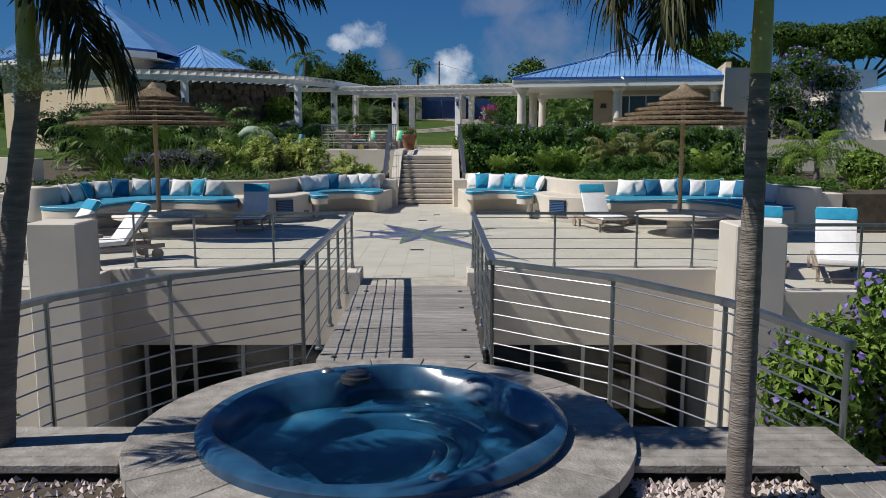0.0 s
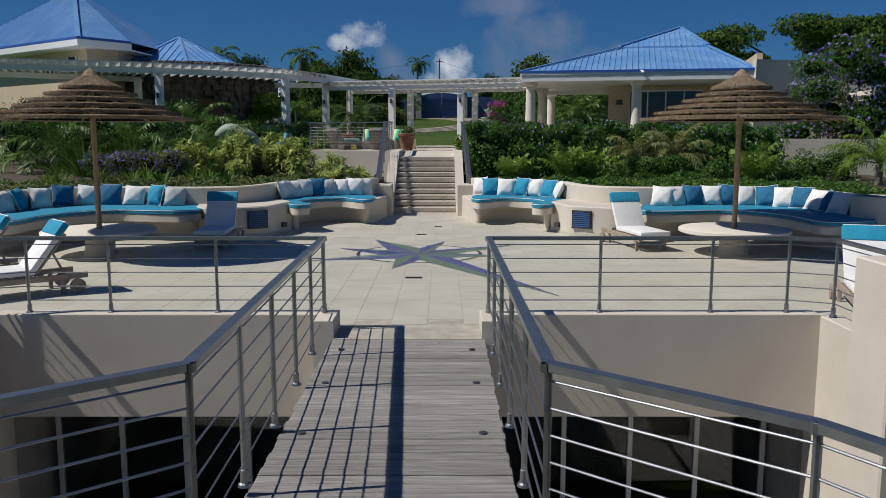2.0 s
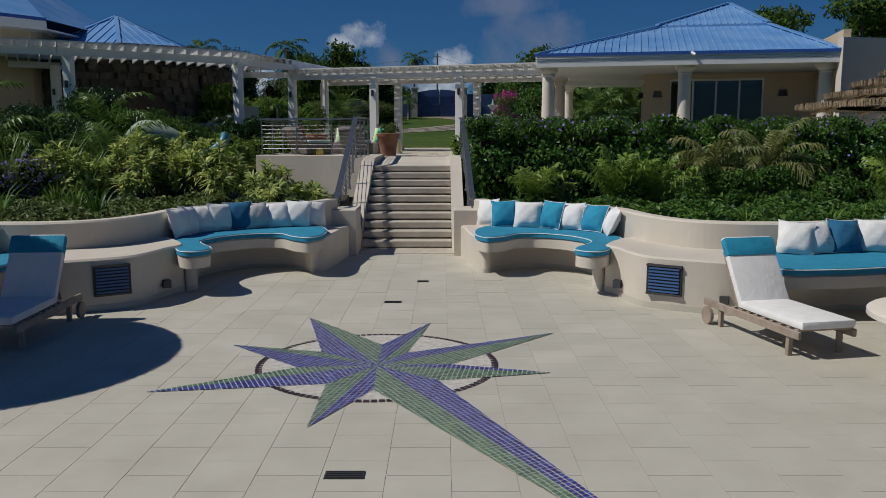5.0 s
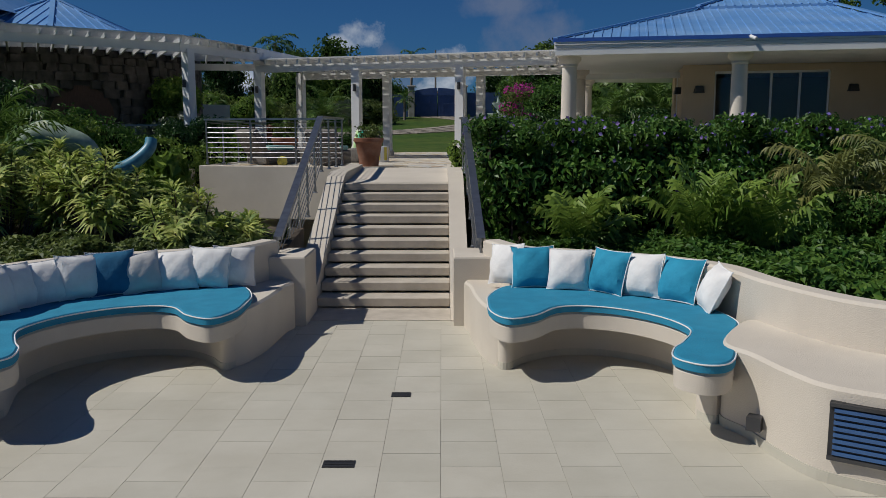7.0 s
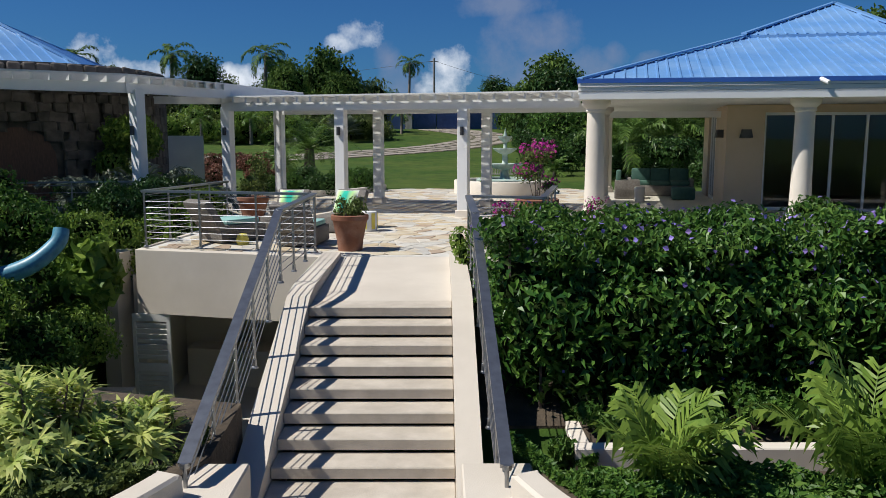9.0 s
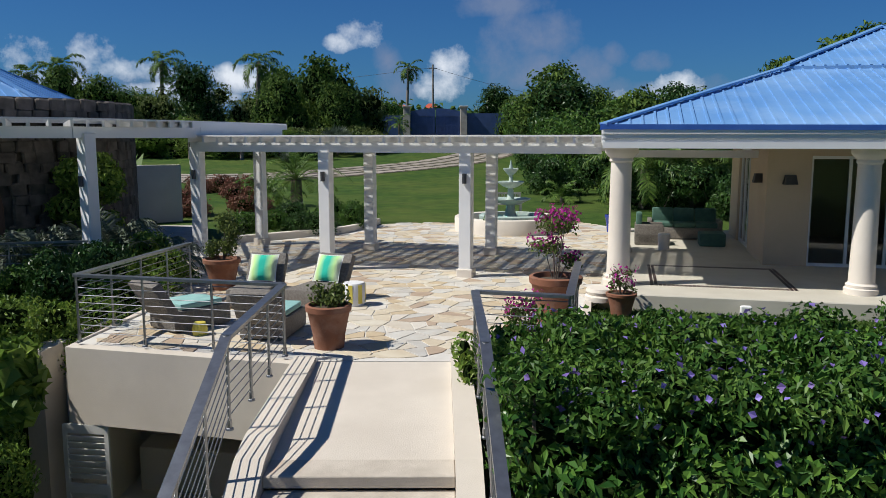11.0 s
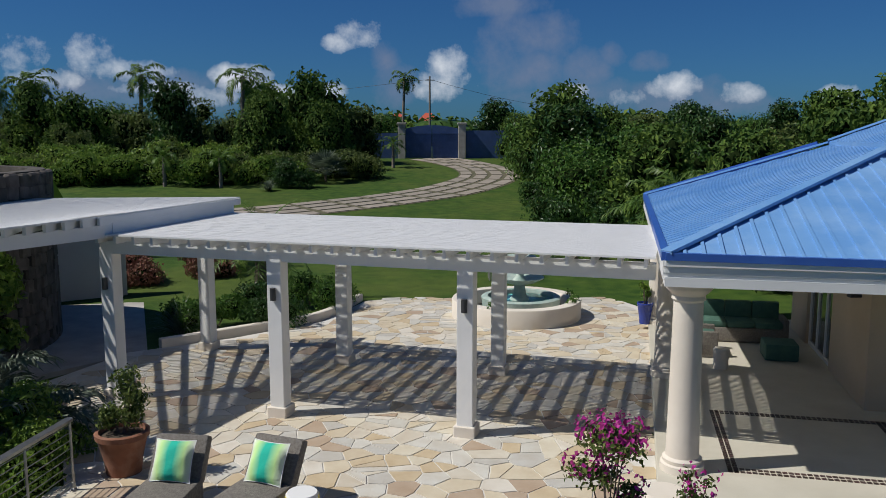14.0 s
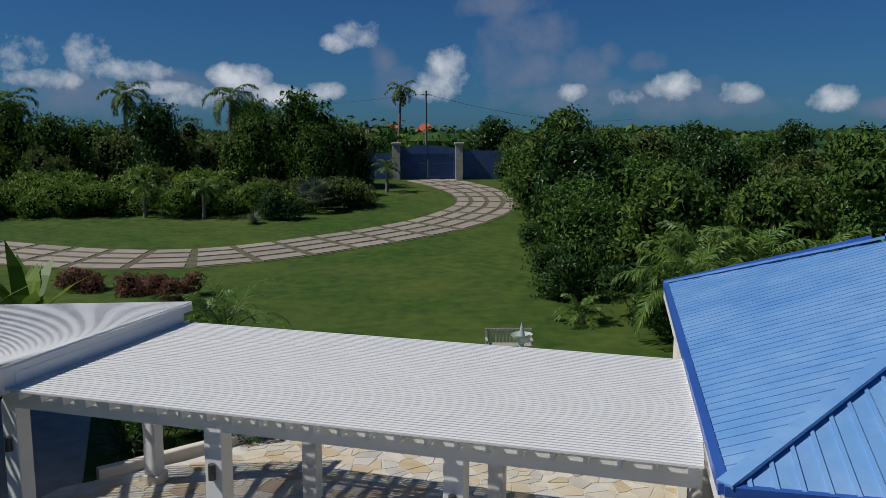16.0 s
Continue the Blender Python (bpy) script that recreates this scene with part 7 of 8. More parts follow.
# ---- stone round house and the house behind it ----
tower = thing("stone_house", "round rubble stone house with arched door and blue roof", "house")
TWC, TWR = Vector((-15.0, 52.5)), 5.0
part("wall", Geo().lathe((TWC.x, TWC.y, 0.8), [(TWR - 0.06, 0), (TWR - 0.06, 5.6), (TWR - 0.5, 5.6), (TWR - 0.5, 5.0)], 48), M["rubble"], tower, "dark rubble stone wall")
rs = np.random.default_rng(501)
stone_meshes = []
for k in range(8):
    w, h = rs.uniform(0.32, 0.6), rs.uniform(0.22, 0.36)
    stone_meshes.append((mesh_of("stone", Geo().box((0, 0, 0), (w, 0.2, h), 0, 0.05), M["rubble"]), w))
for row in range(19):
    a = radians(-118) + rs.uniform(0, 0.06)
    while a < radians(25):
        me, w = stone_meshes[int(rs.integers(8))]
        z = 1.0 + 0.29 * row
        rel = (math.degrees(a) + 62)
        if not (abs(rel) < 13.5 and z < 3.6 + 0.9 * math.cos(radians(rel * 6.5))):
            o = new("stone", me)
            o.parent = tower
            o.matrix_world = pose(TWC.x + TWR * math.cos(a), TWC.y + TWR * math.sin(a), z, 0, rs.uniform(-6, 6), math.degrees(a) + 90)
        a += (w + 0.03) / TWR
dg = Geo()
dpts = [(-1.05, 1.4)] + [(1.05 * math.cos(t), 3.4 + 1.05 * math.sin(t)) for t in np.linspace(math.pi, 0, 12)] + [(1.05, 1.4)]
dm = pose(TWC.x + (TWR - 0.02) * math.cos(radians(-62)), TWC.y + (TWR - 0.02) * math.sin(radians(-62)), 0, 0, 0, 28)
dg.add([dm @ Vector((x, 0, z)) for x, z in dpts] + [dm @ Vector((x, 0.1, z)) for x, z in dpts], [tuple(range(len(dpts)))] + [(i, i + len(dpts), i + 1 + len(dpts), i + 1) for i in range(len(dpts) - 1)])
part("door", dg, M["old_door"], tower, "dark brown arched wooden door")
cap = Vector((TWC.x - 0.3, TWC.y - 0.4, 8.1))
oct_pts = [Vector((TWC.x - 0.3 + 4.1 * math.cos(radians(22.5 + 45 * k)), TWC.y - 0.4 + 4.1 * math.sin(radians(22.5 + 45 * k)), 6.35)) for k in range(8)]
for k in range(8):
    rf = part("roof_face", Geo().add([oct_pts[k], oct_pts[(k + 1) % 8], cap], [(0, 1, 2)]), M["roof"], tower, "bright blue metal roof face")
    for j in range(1, 8):
        p = oct_pts[k].lerp(oct_pts[(k + 1) % 8], j / 8)
        mid = (oct_pts[k] + oct_pts[(k + 1) % 8]) / 2
        q = p + (cap - mid) * (1 - abs(j / 8 - 0.5) * 2)
        part("seam", Geo().bar(p + Vector((0, 0, 0.02)), q + Vector((0, 0, 0.02)), 0.06, 0.035), M["roof"], rf)
    part("hip_cap", Geo().bar(oct_pts[k] + Vector((0, 0, 0.03)), cap + Vector((0, 0, 0.03)), 0.18, 0.04), M["roof"], tower)

villa = thing("villa", "yellow stucco villa with large blue metal roof", "house")
U, V = Vector((-0.8, 0.6, 0)), Vector((0.6, 0.8, 0))
VC = Vector((-17.7, 44.5, 0))


def vp3(a, b, z):
    p = VC + U * a + V * b
    return Vector((p.x, p.y, z))


ve = [vp3(0, 0, 7.2), vp3(15, 0, 7.2), vp3(15, 9, 7.2), vp3(4, 9, 7.2), vp3(0, 2.8, 7.2)]
va = vp3(8.2, 4.5, 10.9)
for a, b in ((0, 1), (1, 2), (2, 3), (3, 4), (4, 0)):
    rf = part("roof_face", Geo().add([ve[a], ve[b], va], [(1, 0, 2)]), M["roof"], villa, "bright blue ribbed metal roof face")
    if a in (0, 4):
        d = ve[b] - ve[a]
        m = int(d.length / 0.4)
        foot = (va - ve[a]).dot(d.normalized())
        inw = (va - ve[a]) - d.normalized() * foot
        ribs = Geo()
        for i in range(1, m):
            s = i * d.length / m
            fr = max(0.0, min(s / foot, (d.length - s) / (d.length - foot)))
            p = ve[a] + d.normalized() * s
            ribs.bar(p + Vector((0, 0, 0.02)), p + inw * fr + Vector((0, 0, 0.02)), 0.05, 0.04)
        tagged(part("rib", ribs, M["roof"], rf), "", "", "", "stuff")
for a, b in ((0, 1), (4, 0)):
    part("eaves_trim", Geo().bar(ve[a], ve[b], 0.1, 0.12), M["roof_trim"], villa, "dark blue eaves trim")
    part("fascia", Geo().bar(ve[a] + Vector((0, 0, -0.22)), ve[b] + Vector((0, 0, -0.22)), 0.08, 0.3), M["white_paint"], villa, "white fascia board")
part("hip_cap", Geo().bar(ve[0] + Vector((0, 0, 0.04)), va + Vector((0, 0, 0.04)), 0.24, 0.05), M["roof"], villa)
part("soffit", Geo().prism([p.xy[:] for p in ve], 6.78, 6.85), M["white_paint"], villa)
part("wall", Geo().prism([vp3(a, b, 0).xy[:] for a, b in ((0.9, 0.9), (14, 0.9), (14, 8), (4.5, 8), (0.9, 2.6))], 0.5, 6.8), M["stucco_yellow"], villa, "yellow stucco wall")
for a, z, w, h in ((2.2, 6.1, 0.8, 0.75), (4.4, 6.1, 0.8, 0.75), (3.6, 3.0, 2.6, 2.2)):
    wnd = part("window", Geo().bar(vp3(a - w / 2, 0.87, z), vp3(a + w / 2, 0.87, z), 0.05, h), M["dark"], villa, "dark window opening")
    for s in (-1, 1):
        part("window_frame", Geo().bar(vp3(a + s * w / 2 - 0.04, 0.83, z), vp3(a + s * w / 2 + 0.04, 0.83, z), 0.05, h), M["white_paint"], wnd)
setting("wall_west", Geo().prism([(-22, 30.5), (-11.9, 24.2), (-11.7, 24.5), (-21.8, 31)], -0.3, 1.9), M["stucco"], "beige garden wall west of the bench", "wall")
setting("wall_pale", Geo().prism([(-14.0, 57.5), (-10.4, 59.5), (-10.6, 59.8), (-14.2, 57.8)], 1.5, 4.2), M["stucco_white"], "pale wall beside the stone house", "wall")
setting("path", Geo().prism([(-9.5, 49.5), (-7.2, 52.4), (-9.5, 58.5), (-14, 57.5)], 1.2, 1.885), M["concrete"], "grey concrete path beside the lawn", "path")
g = Geo()
kerb = smooth_line([(-6.9, 52.6), (-5.3, 53.9), (-3.3, 55.7), (-2.3, 58.6)], 6)
g.prism(kerb + offset_line(kerb, 0.22)[::-1], 1.6, 2.12, 0.02)
setting("kerb", g, M["stucco_white"], "low curved kerb of the planting bed", "kerb")

# ---- gate and drive ----
GY = 117.3
for x in (-3.55, 2.75):
    gp = thing("gate_pillar", "square pale stone gate pillar with flat cap", "pillar", "gate pillars", at=(x, GY, 4.9))
    part("shaft", Geo().box((0, 0, 1.8), (0.75, 0.75, 3.7), 0, 0.03), M["concrete"], gp)
    part("cap", Geo().box((0, 0, 3.72), (0.98, 0.98, 0.18), 0, 0.03), M["concrete"], gp)
gate = thing("gate", "closed blue metal double gate", "gate")
for s in (-1, 1):
    xs = [-0.4 + s * t for t in np.linspace(0.03, 2.75, 9)]
    tops = [8.45 - 0.35 * ((x + 0.4) / 2.75) ** 2 for x in xs]
    lg = Geo()
    n = len(xs)
    lg.add([(x, GY, 5.05) for x in xs] + [(x, GY, t) for x, t in zip(xs, tops)] + [(x, GY + 0.06, 5.05) for x in xs] + [(x, GY + 0.06, t) for x, t in zip(xs, tops)],
           [(i, i + 1, n + i + 1, n + i) for i in range(n - 1)] + [(n + i, n + i + 1, 3 * n + i + 1, 3 * n + i) for i in range(n - 1)] + [(3 * n + i, 3 * n + i + 1, 2 * n + i + 1, 2 * n + i) for i in range(n - 1)])
    leaf = part("leaf", lg, M["gate_blue"], gate, "blue sheet metal gate leaf")
    for z in (5.3, 6.6, 7.6):
        part("rail", Geo().box((-0.4 + s * 1.39, GY - 0.03, z), (2.7, 0.05, 0.1)), M["gate_blue"], leaf)
    for k in range(7):
        part("bar", Geo().box((-0.4 + s * (0.2 + 0.4 * k), GY - 0.03, 6.4), (0.05, 0.05, 2.6)), M["gate_blue"], leaf)
g = Geo().box((-5.2, GY + 0.1, 6.3), (2.4, 0.1, 2.7)).box((5.4, GY + 0.1, 6.4), (4.5, 0.1, 3.0))
setting("fence", g, M["gate_blue"], "blue sheet fence beside the gate", "fence")
DRIVE = smooth_line([(-0.6, 117.2), (2.0, 112.5), (4.2, 106), (4.4, 99.5), (1.5, 92.6), (-2.2, 88), (-5.5, 85), (-9.0, 82.2), (-13, 80.2), (-18.4, 80), (-25, 82), (-40, 88)], 8)
dl, dr_ = offset_line(DRIVE, 2.6), offset_line(DRIVE, -2.6)
g = Geo()
g.add([(p[0], p[1], ground_z(*p[:2]) + 0.02) for p in dl + dr_], [(i, i + 1, len(DRIVE) + i + 1, len(DRIVE) + i)[::-1] for i in range(len(DRIVE) - 1)])
setting("road", g, M["drive"], "earth drive with concrete slabs curving to the gate", "drive")
drive = bpy.data.objects["road"]
cum = [0.0]
for a, b in zip(DRIVE[:-1], DRIVE[1:]):
    cum.append(cum[-1] + math.dist(a, b))


def on_drive(s, off):
    j = min(max(0, int(np.searchsorted(cum, s)) - 1), len(DRIVE) - 2)
    t = (s - cum[j]) / (cum[j + 1] - cum[j])
    a, b = Vector(DRIVE[j]), Vector(DRIVE[j + 1])
    p, d = a.lerp(b, t), (b - a).normalized()
    x, y = p.x - d.y * off, p.y + d.x * off
    return (x, y, ground_z(x, y) + 0.055)


s = 0.4
while s < cum[-1] - 3:
    for lane in range(4):
        off = -1.95 + 1.3 * lane
        q = [on_drive(s, off - 0.46), on_drive(s + 2.35, off - 0.46), on_drive(s + 2.35, off + 0.46), on_drive(s, off + 0.46)]
        low = [(x, y, z - 0.08) for x, y, z in q]
        part("paving_slab", Geo().add(q + low, [(0, 1, 2, 3), (0, 4, 5, 1), (1, 5, 6, 2), (2, 6, 7, 3), (3, 7, 4, 0)]), M["paver"], drive)
    s += 2.85

# ---- trees and scrub round the lawn ----
def tree(label, h, spread, n, size, material, seed, trunk=None, group="trees", at=(0, 0, 0)):
    r = np.random.default_rng(seed)
    bl = []
    for k in range(9):
        a = 2.4 * k
        q = spread * 0.55 * math.sqrt(k / 9)
        bl.append((q * math.cos(a), q * math.sin(a), h * (0.62 + 0.22 * r.uniform(-1, 1) - 0.1 * (k / 9)), spread * r.uniform(0.34, 0.5), spread * r.uniform(0.34, 0.5), h * r.uniform(0.2, 0.3)))
    for k in range(6):
        a = 1.05 * k
        bl.append((spread * 0.6 * math.cos(a), spread * 0.6 * math.sin(a), h * 0.25, spread * 0.36, spread * 0.36, h * 0.26))
    return bush(label, "tree", bl, n, size, material, seed, at=at, name="tree", group=group, trunk=trunk or (h * 0.45, 0.16))


protos = [tree("broad leafy tree in the scrub", 6.2, 3.2, 5200, 0.34, "leaf_wood", 601), tree("broad leafy tree in the scrub", 5.2, 3.4, 5200, 0.3, "leaf", 602), tree("olive-green tree in the scrub", 5.6, 2.9, 4800, 0.3, "leaf_olive", 603), tree("dark leafy tree in the scrub", 6.6, 3.0, 5200, 0.32, "leaf_dark", 604)]
spots = []
rt = np.random.default_rng(610)
# east wood
for x, y, sc in ((8.6, 77, 0.95), (8.9, 82, 1.05), (9.2, 88, 1.1), (9.5, 95, 1.15), (9.4, 102, 1.1), (9.6, 109, 1.05), (8.4, 115.5, 0.8), (11.0, 72.5, 0.95), (14.5, 69.5, 0.9), (18.0, 68, 0.9), (22, 69, 0.9), (13.5, 78, 1.0), (18, 77, 0.95), (23, 78, 0.95), (28, 78, 0.95), (27, 70, 0.9), (14, 86, 1.0), (19, 88, 0.95), (25, 88, 0.95), (31, 86, 0.95), (15, 96, 1.0), (21, 98, 0.95), (28, 97, 0.95), (36, 96, 1.0), (16, 108, 1.0), (24, 110, 0.95), (33, 110, 0.95), (43, 106, 1.0), (38, 84, 0.95), (46, 92, 1.0), (14, 120, 1.0), (6.5, 124, 1.0), (24, 124, 1.0), (36, 124, 1.0), (50, 120, 1.0), (33, 72, 0.95)):
    spots.append((x, y, sc))
# west wood
for x, y, sc in ((-8.0, 111, 1.15), (-11.5, 109, 1.25), (-9.5, 104, 0.9), (-14, 113, 1.1), (-15, 104, 0.9), (-19, 108, 0.95), (-23.5, 106, 0.95), (-28, 109, 0.95), (-33, 107, 1.0), (-38, 110, 1.0), (-44, 108, 1.0), (-50, 112, 1.05), (-18, 118, 1.0), (-26, 118, 1.0), (-35, 119, 1.0), (-45, 120, 1.0), (-6.2, 121, 0.9), (-12, 122, 1.0), (-57, 108, 1.05), (-30, 100, 0.7), (-38, 101, 0.75), (-46, 100, 0.8), (-22, 99.5, 0.6), (-54, 100, 0.9)):
    spots.append((x, y, sc))
used = set()
for i, (x, y, sc) in enumerate(spots):
    pr = protos[int(rt.integers(4))]
    m = pose(x, y, ground_z(x, y) - 0.15, 0, 0, rt.uniform(0, 360))
    if pr.name not in used and len(used) < 4:
        ob = pr
        used.add(pr.name)
        ob.matrix_world = m
    else:
        ob = copy_thing(pr, m)
    k = sc * rt.uniform(0.88, 1.1)
    ob.scale = (k * rt.uniform(0.95, 1.2), k * rt.uniform(0.95, 1.2), k * (1.22 if x < -5 else 1.0))
# low scrub in front of the west wood and small shrubs
scrub = bush("rough low scrub with grassy tops", "shrub", ball(14, (5.0, 1.6, 1.6), 1.3, 621), 9000, 0.24, "leaf_olive", 621, at=(-16, 97.5, 3.7), group="scrub")
for x, y, rz in ((-26, 98, 20), (-36, 97, -10), (-46, 95, 15), (-10.5, 100, -20)):
    copy_thing(scrub, pose(x, y, ground_z(x, y) - 0.1, 0, 0, rz))
meadow = bush("tall light green meadow scrub beside the drive", "shrub", ball(16, (4.4, 1.4, 1.7), 1.15, 627), 8000, 0.22, "leaf_light", 627, at=(-15, 96, 3.5), group="scrub")
for x, y, rz, k in ((-21.5, 95.2, 170, 1.0), (-29, 94.6, 10, 1.1), (-36.5, 93.5, 190, 1.15), (-44, 92, 5, 1.2), (-25, 98.5, 30, 1.35), (-33, 98, 200, 1.4), (-41, 97, 20, 1.4), (-17, 99.5, 100, 1.2)):
    copy_thing(meadow, pose(x, y, ground_z(x, y) - 0.1, 0, 0, rz)).scale = (k, k, k)
sh = bush("rounded dark shrub at the edge of the lawn", "shrub", ball(8, (1.3, 1.0, 1.6), 0.9, 623), 4200, 0.17, "leaf_dark", 623, at=(6.6, 71.5, 2.1), group="lawn shrubs")
for x, y, rz in ((9.0, 67.5, 40), (12, 64.5, 90), (9.5, 63.0, 160), (15, 63, 10), (7.4, 75, 200), (6.6, 79.5, 70), (12.5, 61.0, 30), (-10.6, 94, 0), (-8.2, 101, 50)):
    copy_thing(sh, pose(x, y, ground_z(x, y) - 0.1, 0, 0, rz))
# beds round the patio
for x, y, s, m, sd in ((-4.9, 55.6, 0.9, "leaf_dark", 631), (-3.6, 57.4, 0.8, "leaf", 632), (-6.6, 55.0, 0.8, "leaf", 633)):
    bush("clipped dark green shrub inside the kerb", "shrub", ball(6, (s, s * 0.8, s * 0.9), s * 0.7, sd), 5200, 0.1, m, sd, at=(x, y, 1.85), group="kerb shrubs")
tuft("clump of pale feathery grass inside the kerb", (-6.9, 54.2, 1.85), 160, 1.1, 0.02, "silver_palm", 634, "grass")
palm("squat cycad with arching dark fronds", (-5.6, 58.6, 1.85), 1.8, 0.22, 24, 2.3, "palm", seed=635, elev=(80, -10), curl=80, leaf=0.35, n=34, width=0.018, hang=0.3, group="cycads", trunk_mat="bark_dark")
for x, y, sd in ((-10.5, 61.5, 641), (-8.6, 62.6, 642), (-12.6, 60.6, 643), (-14.5, 61.0, 644), (-13.5, 72, 646), (-11.2, 71, 647), (-16.0, 73, 648)):
    bush("bronze-red leafy shrub in a bed", "shrub", ball(6, (0.9, 0.7, 1.1), 0.65, sd), 3600, 0.14, "red_leaf", sd, at=(x, y, 1.85), group="red shrubs")
palm("leafy palm at the edge of the lawn", (-8.0, 64.5, 1.95), 0.6, 0.14, 16, 1.9, "palm", seed=645, elev=(80, -5), curl=80, leaf=0.5, n=30, width=0.03, group="lawn palms")
palm("young palm on the lawn", (6.1, 66.6, 2.05), 0.3, 0.08, 12, 1.25, "palm", seed=646, elev=(80, 0), curl=75, leaf=0.4, n=26, width=0.03, group="lawn palms")
for x, y, hgt, L, sd in ((9.4, 63.8, 1.9, 2.8, 647), (12.0, 64.8, 2.4, 3.0, 648), (10.8, 66.8, 2.2, 2.9, 649), (14.6, 65.5, 2.0, 2.8, 650)):
    palm("full palm with drooping fronds by the wood", (x, y, 1.95), hgt, 0.16, 18, L, "palm", seed=sd, elev=(82, -8), curl=85, leaf=0.7, n=34, width=0.04, hang=0.7, group="wood palms")
fan_palm("silvery fan palm beside the drive", (-8.7, 96.5, 3.6), 0.7, 22, 2.0, "silver_palm", 651)
for x, y, sd in ((-16.2, 93.5, 652), (-20.6, 94, 653), (-3.9, 107, 654)):
    palm("small slender palm beside the drive", (x, y, ground_z(x, y)), 2.2, 0.12, 12, 1.5, "palm", seed=sd, elev=(70, -25), curl=80, leaf=0.4, n=24, width=0.035, group="drive palms")
tuft("pale clump of grass beside the drive", (-12.2, 91.5, 3.3), 140, 1.0, 0.05, "silver_palm", 655, "grass")
# tall palms on the skyline
for x, y, top, L, sd, az0 in ((-31, 118, 14.2, 3.6, 661, 0), (-19.0, 112, 13.6, 3.8, 662, 40), (-39.5, 112, 13.2, 3.6, 663, 80), (-5.3, 160, 17.0, 3.4, 664, 0), (-44, 114, 12.6, 3.4, 665, 20)):
    gz = ground_z(x, y)
    palm("tall coconut palm above the scrub", (x, y, gz), top - gz - 0.6, 0.2, 12, L * 0.85, "leaf_wood", lean=(0.4, 0), seed=sd, elev=(58, -40), curl=95, leaf=0.8, n=26, width=0.07, hang=0.7, group="tall palms")
# banana-like broad leaves by the stone house
tuft("banana plant with broad upright leaves", (-16.5, 62.5, 1.9), 16, 4.2, 0.8, "leaf_light", 671, "plant", arch=0.25)
tuft("banana plant with broad upright leaves", (-15.6, 66.8, 2.0), 14, 3.9, 0.75, "leaf_light", 672, "plant", arch=0.25)
# wide trees beyond the pavilion
for x, y, hh, sp, sd in ((25.5, 64, 9.2, 6.5, 681), (33, 66, 9.6, 7.0, 682), (20.5, 68, 7.4, 4.0, 683), (40, 62, 9.6, 7, 684)):
    r = np.random.default_rng(sd)
    bl = [(r.uniform(-sp, sp), r.uniform(-2.5, 2.5), hh - 1.2 + r.uniform(-0.9, 0.6), sp * 0.35, 1.8, 0.85) for _ in range(10)]
    bush("wide flat-topped dark tree behind the pavilion", "tree", bl, 11000, 0.32, "leaf_wood", sd, at=(x, y, 1.9), name="tree", group="flat trees", trunk=(hh * 0.6, 0.3))
for x, y, s, sd in ((-17, 58, 1.0, 691), (-22, 62, 1.2, 692), (-20, 57.5, 0.8, 693)):
    ob = copy_thing(protos[1], pose(x, y, 1.8, 0, 0, sd))
    ob.scale = (s, s, s * 0.8)
# far woods to the horizon
fr = np.random.default_rng(701)
fb = []
for _ in range(330):
    y = fr.uniform(135, 420)
    x = fr.uniform(-0.85, 0.85) * y
    fb.append((x, y, 6.6 + fr.uniform(-0.5, 1.2) + (y - 135) * 0.004, fr.uniform(5, 10), fr.uniform(4, 8), fr.uniform(2.6, 4.2)))
pts, nr = blob_points(fb, 80000, 702, 0.8)
# darker leaf colour on solid cores gives the shade inside the far crowns
tagged(part("far_undergrowth", core_blobs(Geo(), fb, 0.78), M["leaf_dark"], None), "dark green cores standing for the shade inside the far woods", "woods", "", "stuff")
tagged(part("far_woods", leaves(pts, nr, 1.3, 0.8, seed=703), M["leaf_wood"], None), "low green woods reaching to the horizon", "woods", "", "stuff")
# utility pole, wire and far roofs
up = thing("utility_pole", "grey wooden utility pole with wires", "pole", at=(-0.8, 137, 5.2))
part("pole", Geo().tube([(0, 0, 0), (0, 0, 9.7)], [0.16, 0.11], 8), M["bark"], up)
part("crossarm", Geo().box((0, 0, 9.2), (1.2, 0.1, 0.1)), M["bark"], up)
part("wire", Geo().tube([(20 * t, 3 * t * 10, 9.3 - 2.4 * t + 5 * (t * t - t) * 0.3) for t in np.linspace(0, 2, 16)], 0.02, 4), M["dark"], up)
part("wire", Geo().tube([(-20 * t, 12 * t, 9.3 - 1.4 * t) for t in np.linspace(0, 1, 10)], 0.02, 4), M["dark"], up)
for x, y in ((-7.5, 190), (-1.5, 185)):
    fh = thing("far_house", "distant house with red roof among trees", "house", "far houses", at=(x, y, 5.2))
    fh.scale = (0.6, 0.6, 0.9)
    part("wall", Geo().box((0, 0, 2.5), (7, 6, 5)), M["stucco_white"], fh)
    part("roof", Geo().add([(-4, -3.4, 5), (4, -3.4, 5), (4, 3.4, 5), (-4, 3.4, 5), (-1, 0, 7.2), (1, 0, 7.2)], [(0, 1, 5, 4), (1, 2, 5), (2, 3, 4, 5), (3, 0, 4)]), M["red_roof"], fh)
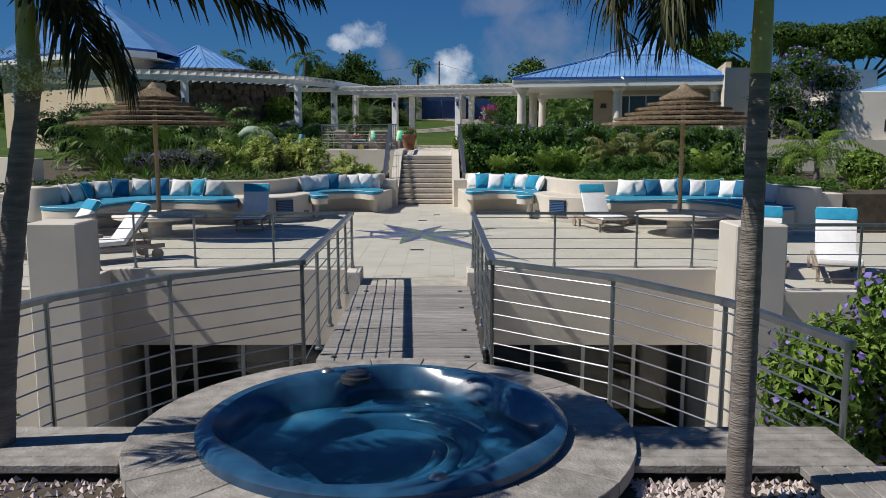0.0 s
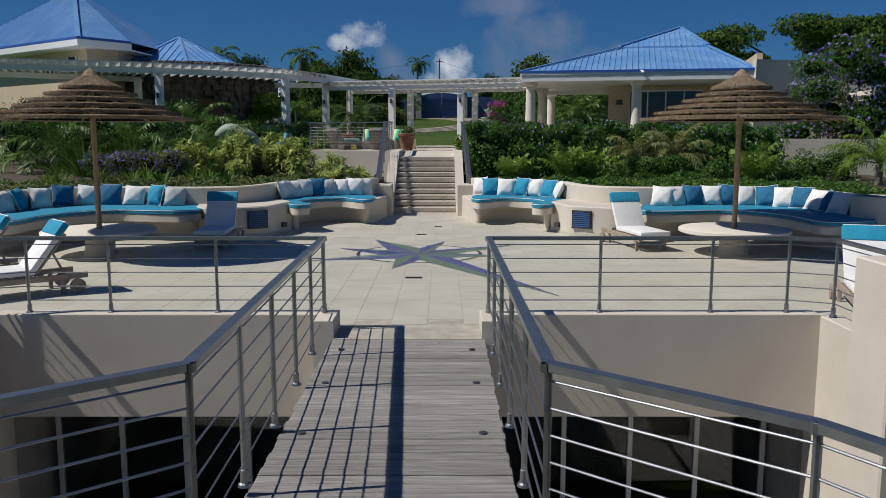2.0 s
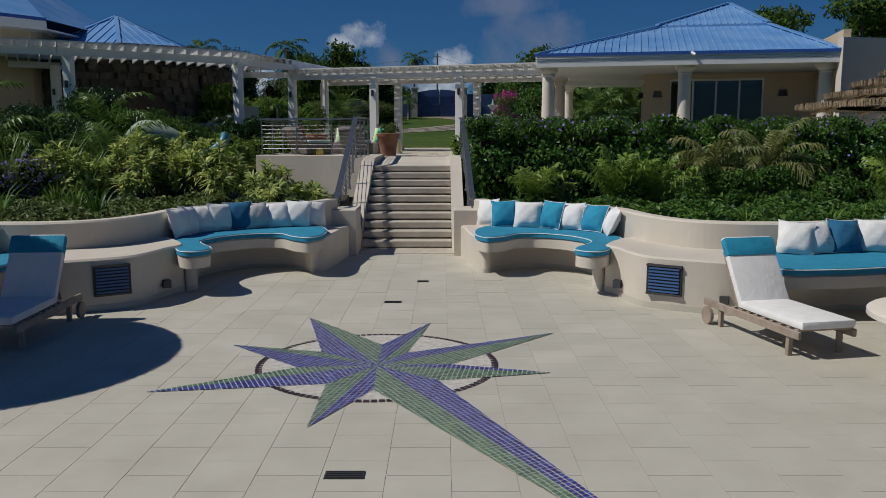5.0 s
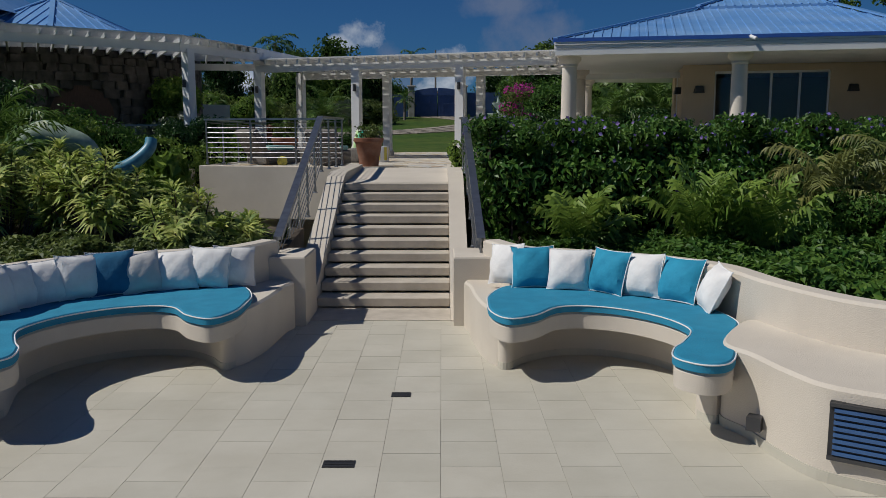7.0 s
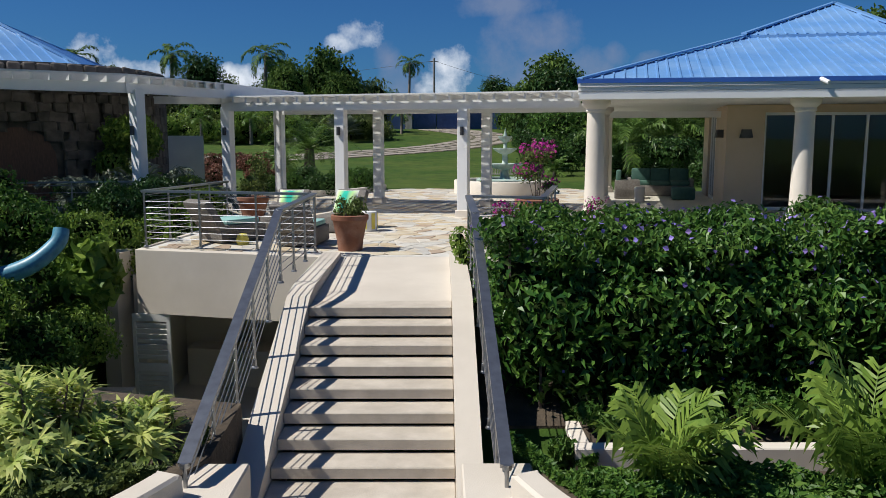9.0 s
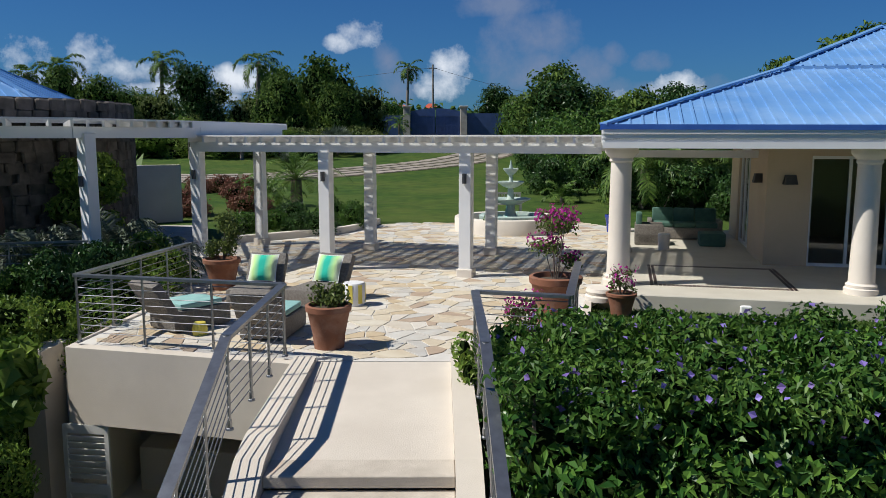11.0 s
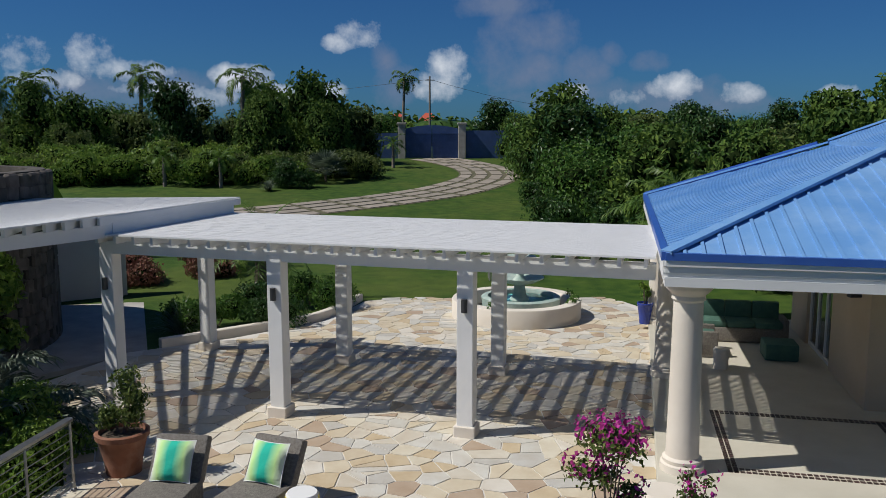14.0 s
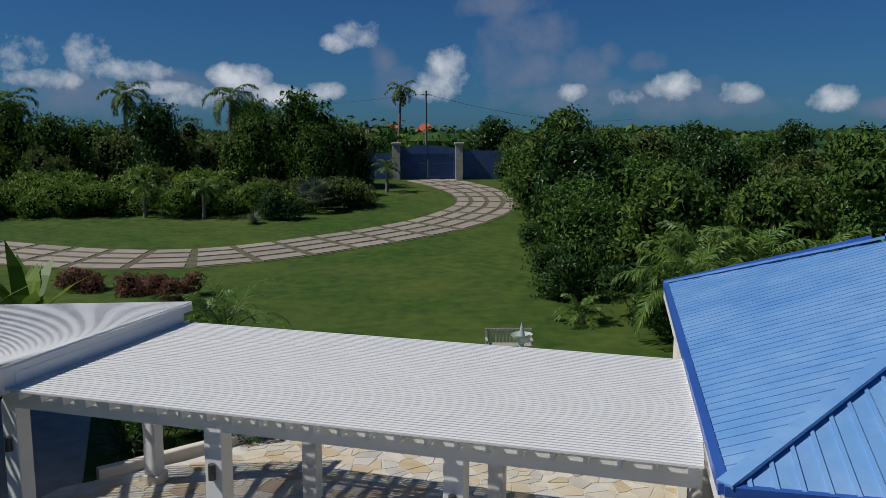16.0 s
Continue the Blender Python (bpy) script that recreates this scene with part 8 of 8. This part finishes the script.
# grass blades on the near lawn
gr = np.random.default_rng(711)
n = 26000
gp_ = np.stack([gr.uniform(2.9, 13, n), gr.uniform(38.4, 43.6, n), np.full(n, 1.55)], 1)
gp_[:, 2] = np.interp(gp_[:, 1], PROF_Y, PROF_Z) + 0.01
h = gr.uniform(0.03, 0.08, n)
a = gr.uniform(0, 6.28, n)
w = 0.012
v = np.stack([gp_ + np.stack([np.cos(a) * w, np.sin(a) * w, 0 * a], 1), gp_ - np.stack([np.cos(a) * w, np.sin(a) * w, 0 * a], 1), gp_ + np.stack([gr.normal(0, 0.02, n), gr.normal(0, 0.02, n), h], 1)], 1).reshape(-1, 3)
gg = Geo()
gg.v, gg.f = [tuple(q) for q in v.tolist()], [tuple(q) for q in np.arange(3 * n).reshape(n, 3).tolist()]
tagged(part("lawn_grass", gg, M["grass_blade"], None), "short mown grass blades", "grass", "", "stuff")

# ---- floor tiles ----
TW, TD = 0.49, 0.55
tile_me = mesh_of("tile", Geo().box((0, 0, 0), (TW - 0.004, TD - 0.004, 0.02)), M["tile"])
rest = Geo()
for i in range(64):
    x = -16.6 + (i + 0.5) * TW
    for j in range(int((31.3 - 13.4) / TD)):
        y = 13.41 + (j + 0.25 + 0.5 * (i % 2)) * TD
        if y < 15.7 and -6.62 < x < 5.27 or y < 13.92 and x < 0 or y < 13.6:
            continue
        if -5.0 < x < 3.5 and 22.2 < y < 31:
            o = new("tile", tile_me)
            o.parent = terrace
            o.location = (x, y, -0.0105 + rng.uniform(-0.0008, 0.0008))
        else:
            rest.box((x, y, -0.0105), (TW - 0.005, TD - 0.005, 0.02))
tagged(part("tiles", rest, M["tile"], terrace), "", "", "", "stuff")

# ---- flagstones ----
def clip(poly, px, py, nx, ny):
    out = []
    for i in range(len(poly)):
        a, b = poly[i - 1], poly[i]
        da, db = (a[0] - px) * nx + (a[1] - py) * ny, (b[0] - px) * nx + (b[1] - py) * ny
        if da <= 0:
            out.append(a)
        if (da < 0 < db) or (db < 0 < da):
            t = da / (da - db)
            out.append((a[0] + (b[0] - a[0]) * t, a[1] + (b[1] - a[1]) * t))
    return out


def inside(p, poly):
    c = False
    for i in range(len(poly)):
        a, b = poly[i - 1], poly[i]
        if (a[1] > p[1]) != (b[1] > p[1]) and p[0] < (b[0] - a[0]) * (p[1] - a[1]) / (b[1] - a[1]) + a[0]:
            c = not c
    return c


fr = np.random.default_rng(801)
sites = [(x + fr.uniform(-0.27, 0.27), y + fr.uniform(-0.25, 0.25)) for x in np.arange(-8.6, 7.4, 0.36) for y in np.arange(38, 62, 0.34) if fr.uniform() > 0.2]
arr = np.array(sites)
count, far_flags = 0, Geo()
for k, (x, y) in enumerate(sites):
    if not inside((x, y), PATIO) or (x - 2.55) ** 2 + (y - 56.4) ** 2 < 3.4:
        continue
    cell = [(x - 0.6, y - 0.6), (x + 0.6, y - 0.6), (x + 0.6, y + 0.6), (x - 0.6, y + 0.6)]
    dd = np.hypot(arr[:, 0] - x, arr[:, 1] - y)
    for q in np.argsort(dd)[1:14]:
        ox, oy = sites[q]
        nx, ny = (ox - x) / dd[q], (oy - y) / dd[q]
        cell = clip(cell, (x + ox) / 2 - nx * 0.013, (y + oy) / 2 - ny * 0.013, nx, ny)
    if len(cell) < 3 or not all(inside(c, PATIO) for c in cell):
        continue
    z = PZ + fr.uniform(-0.002, 0.004)
    if y < 46.5 and count < 300:
        part("flagstone", Geo().prism(cell, PZ - 0.02, z, 0.004), M["flag"], patio)
        count += 1
    else:
        far_flags.prism(cell, PZ - 0.02, z)
tagged(part("flagstones", far_flags, M["flag_far"], patio), "", "", "", "stuff")
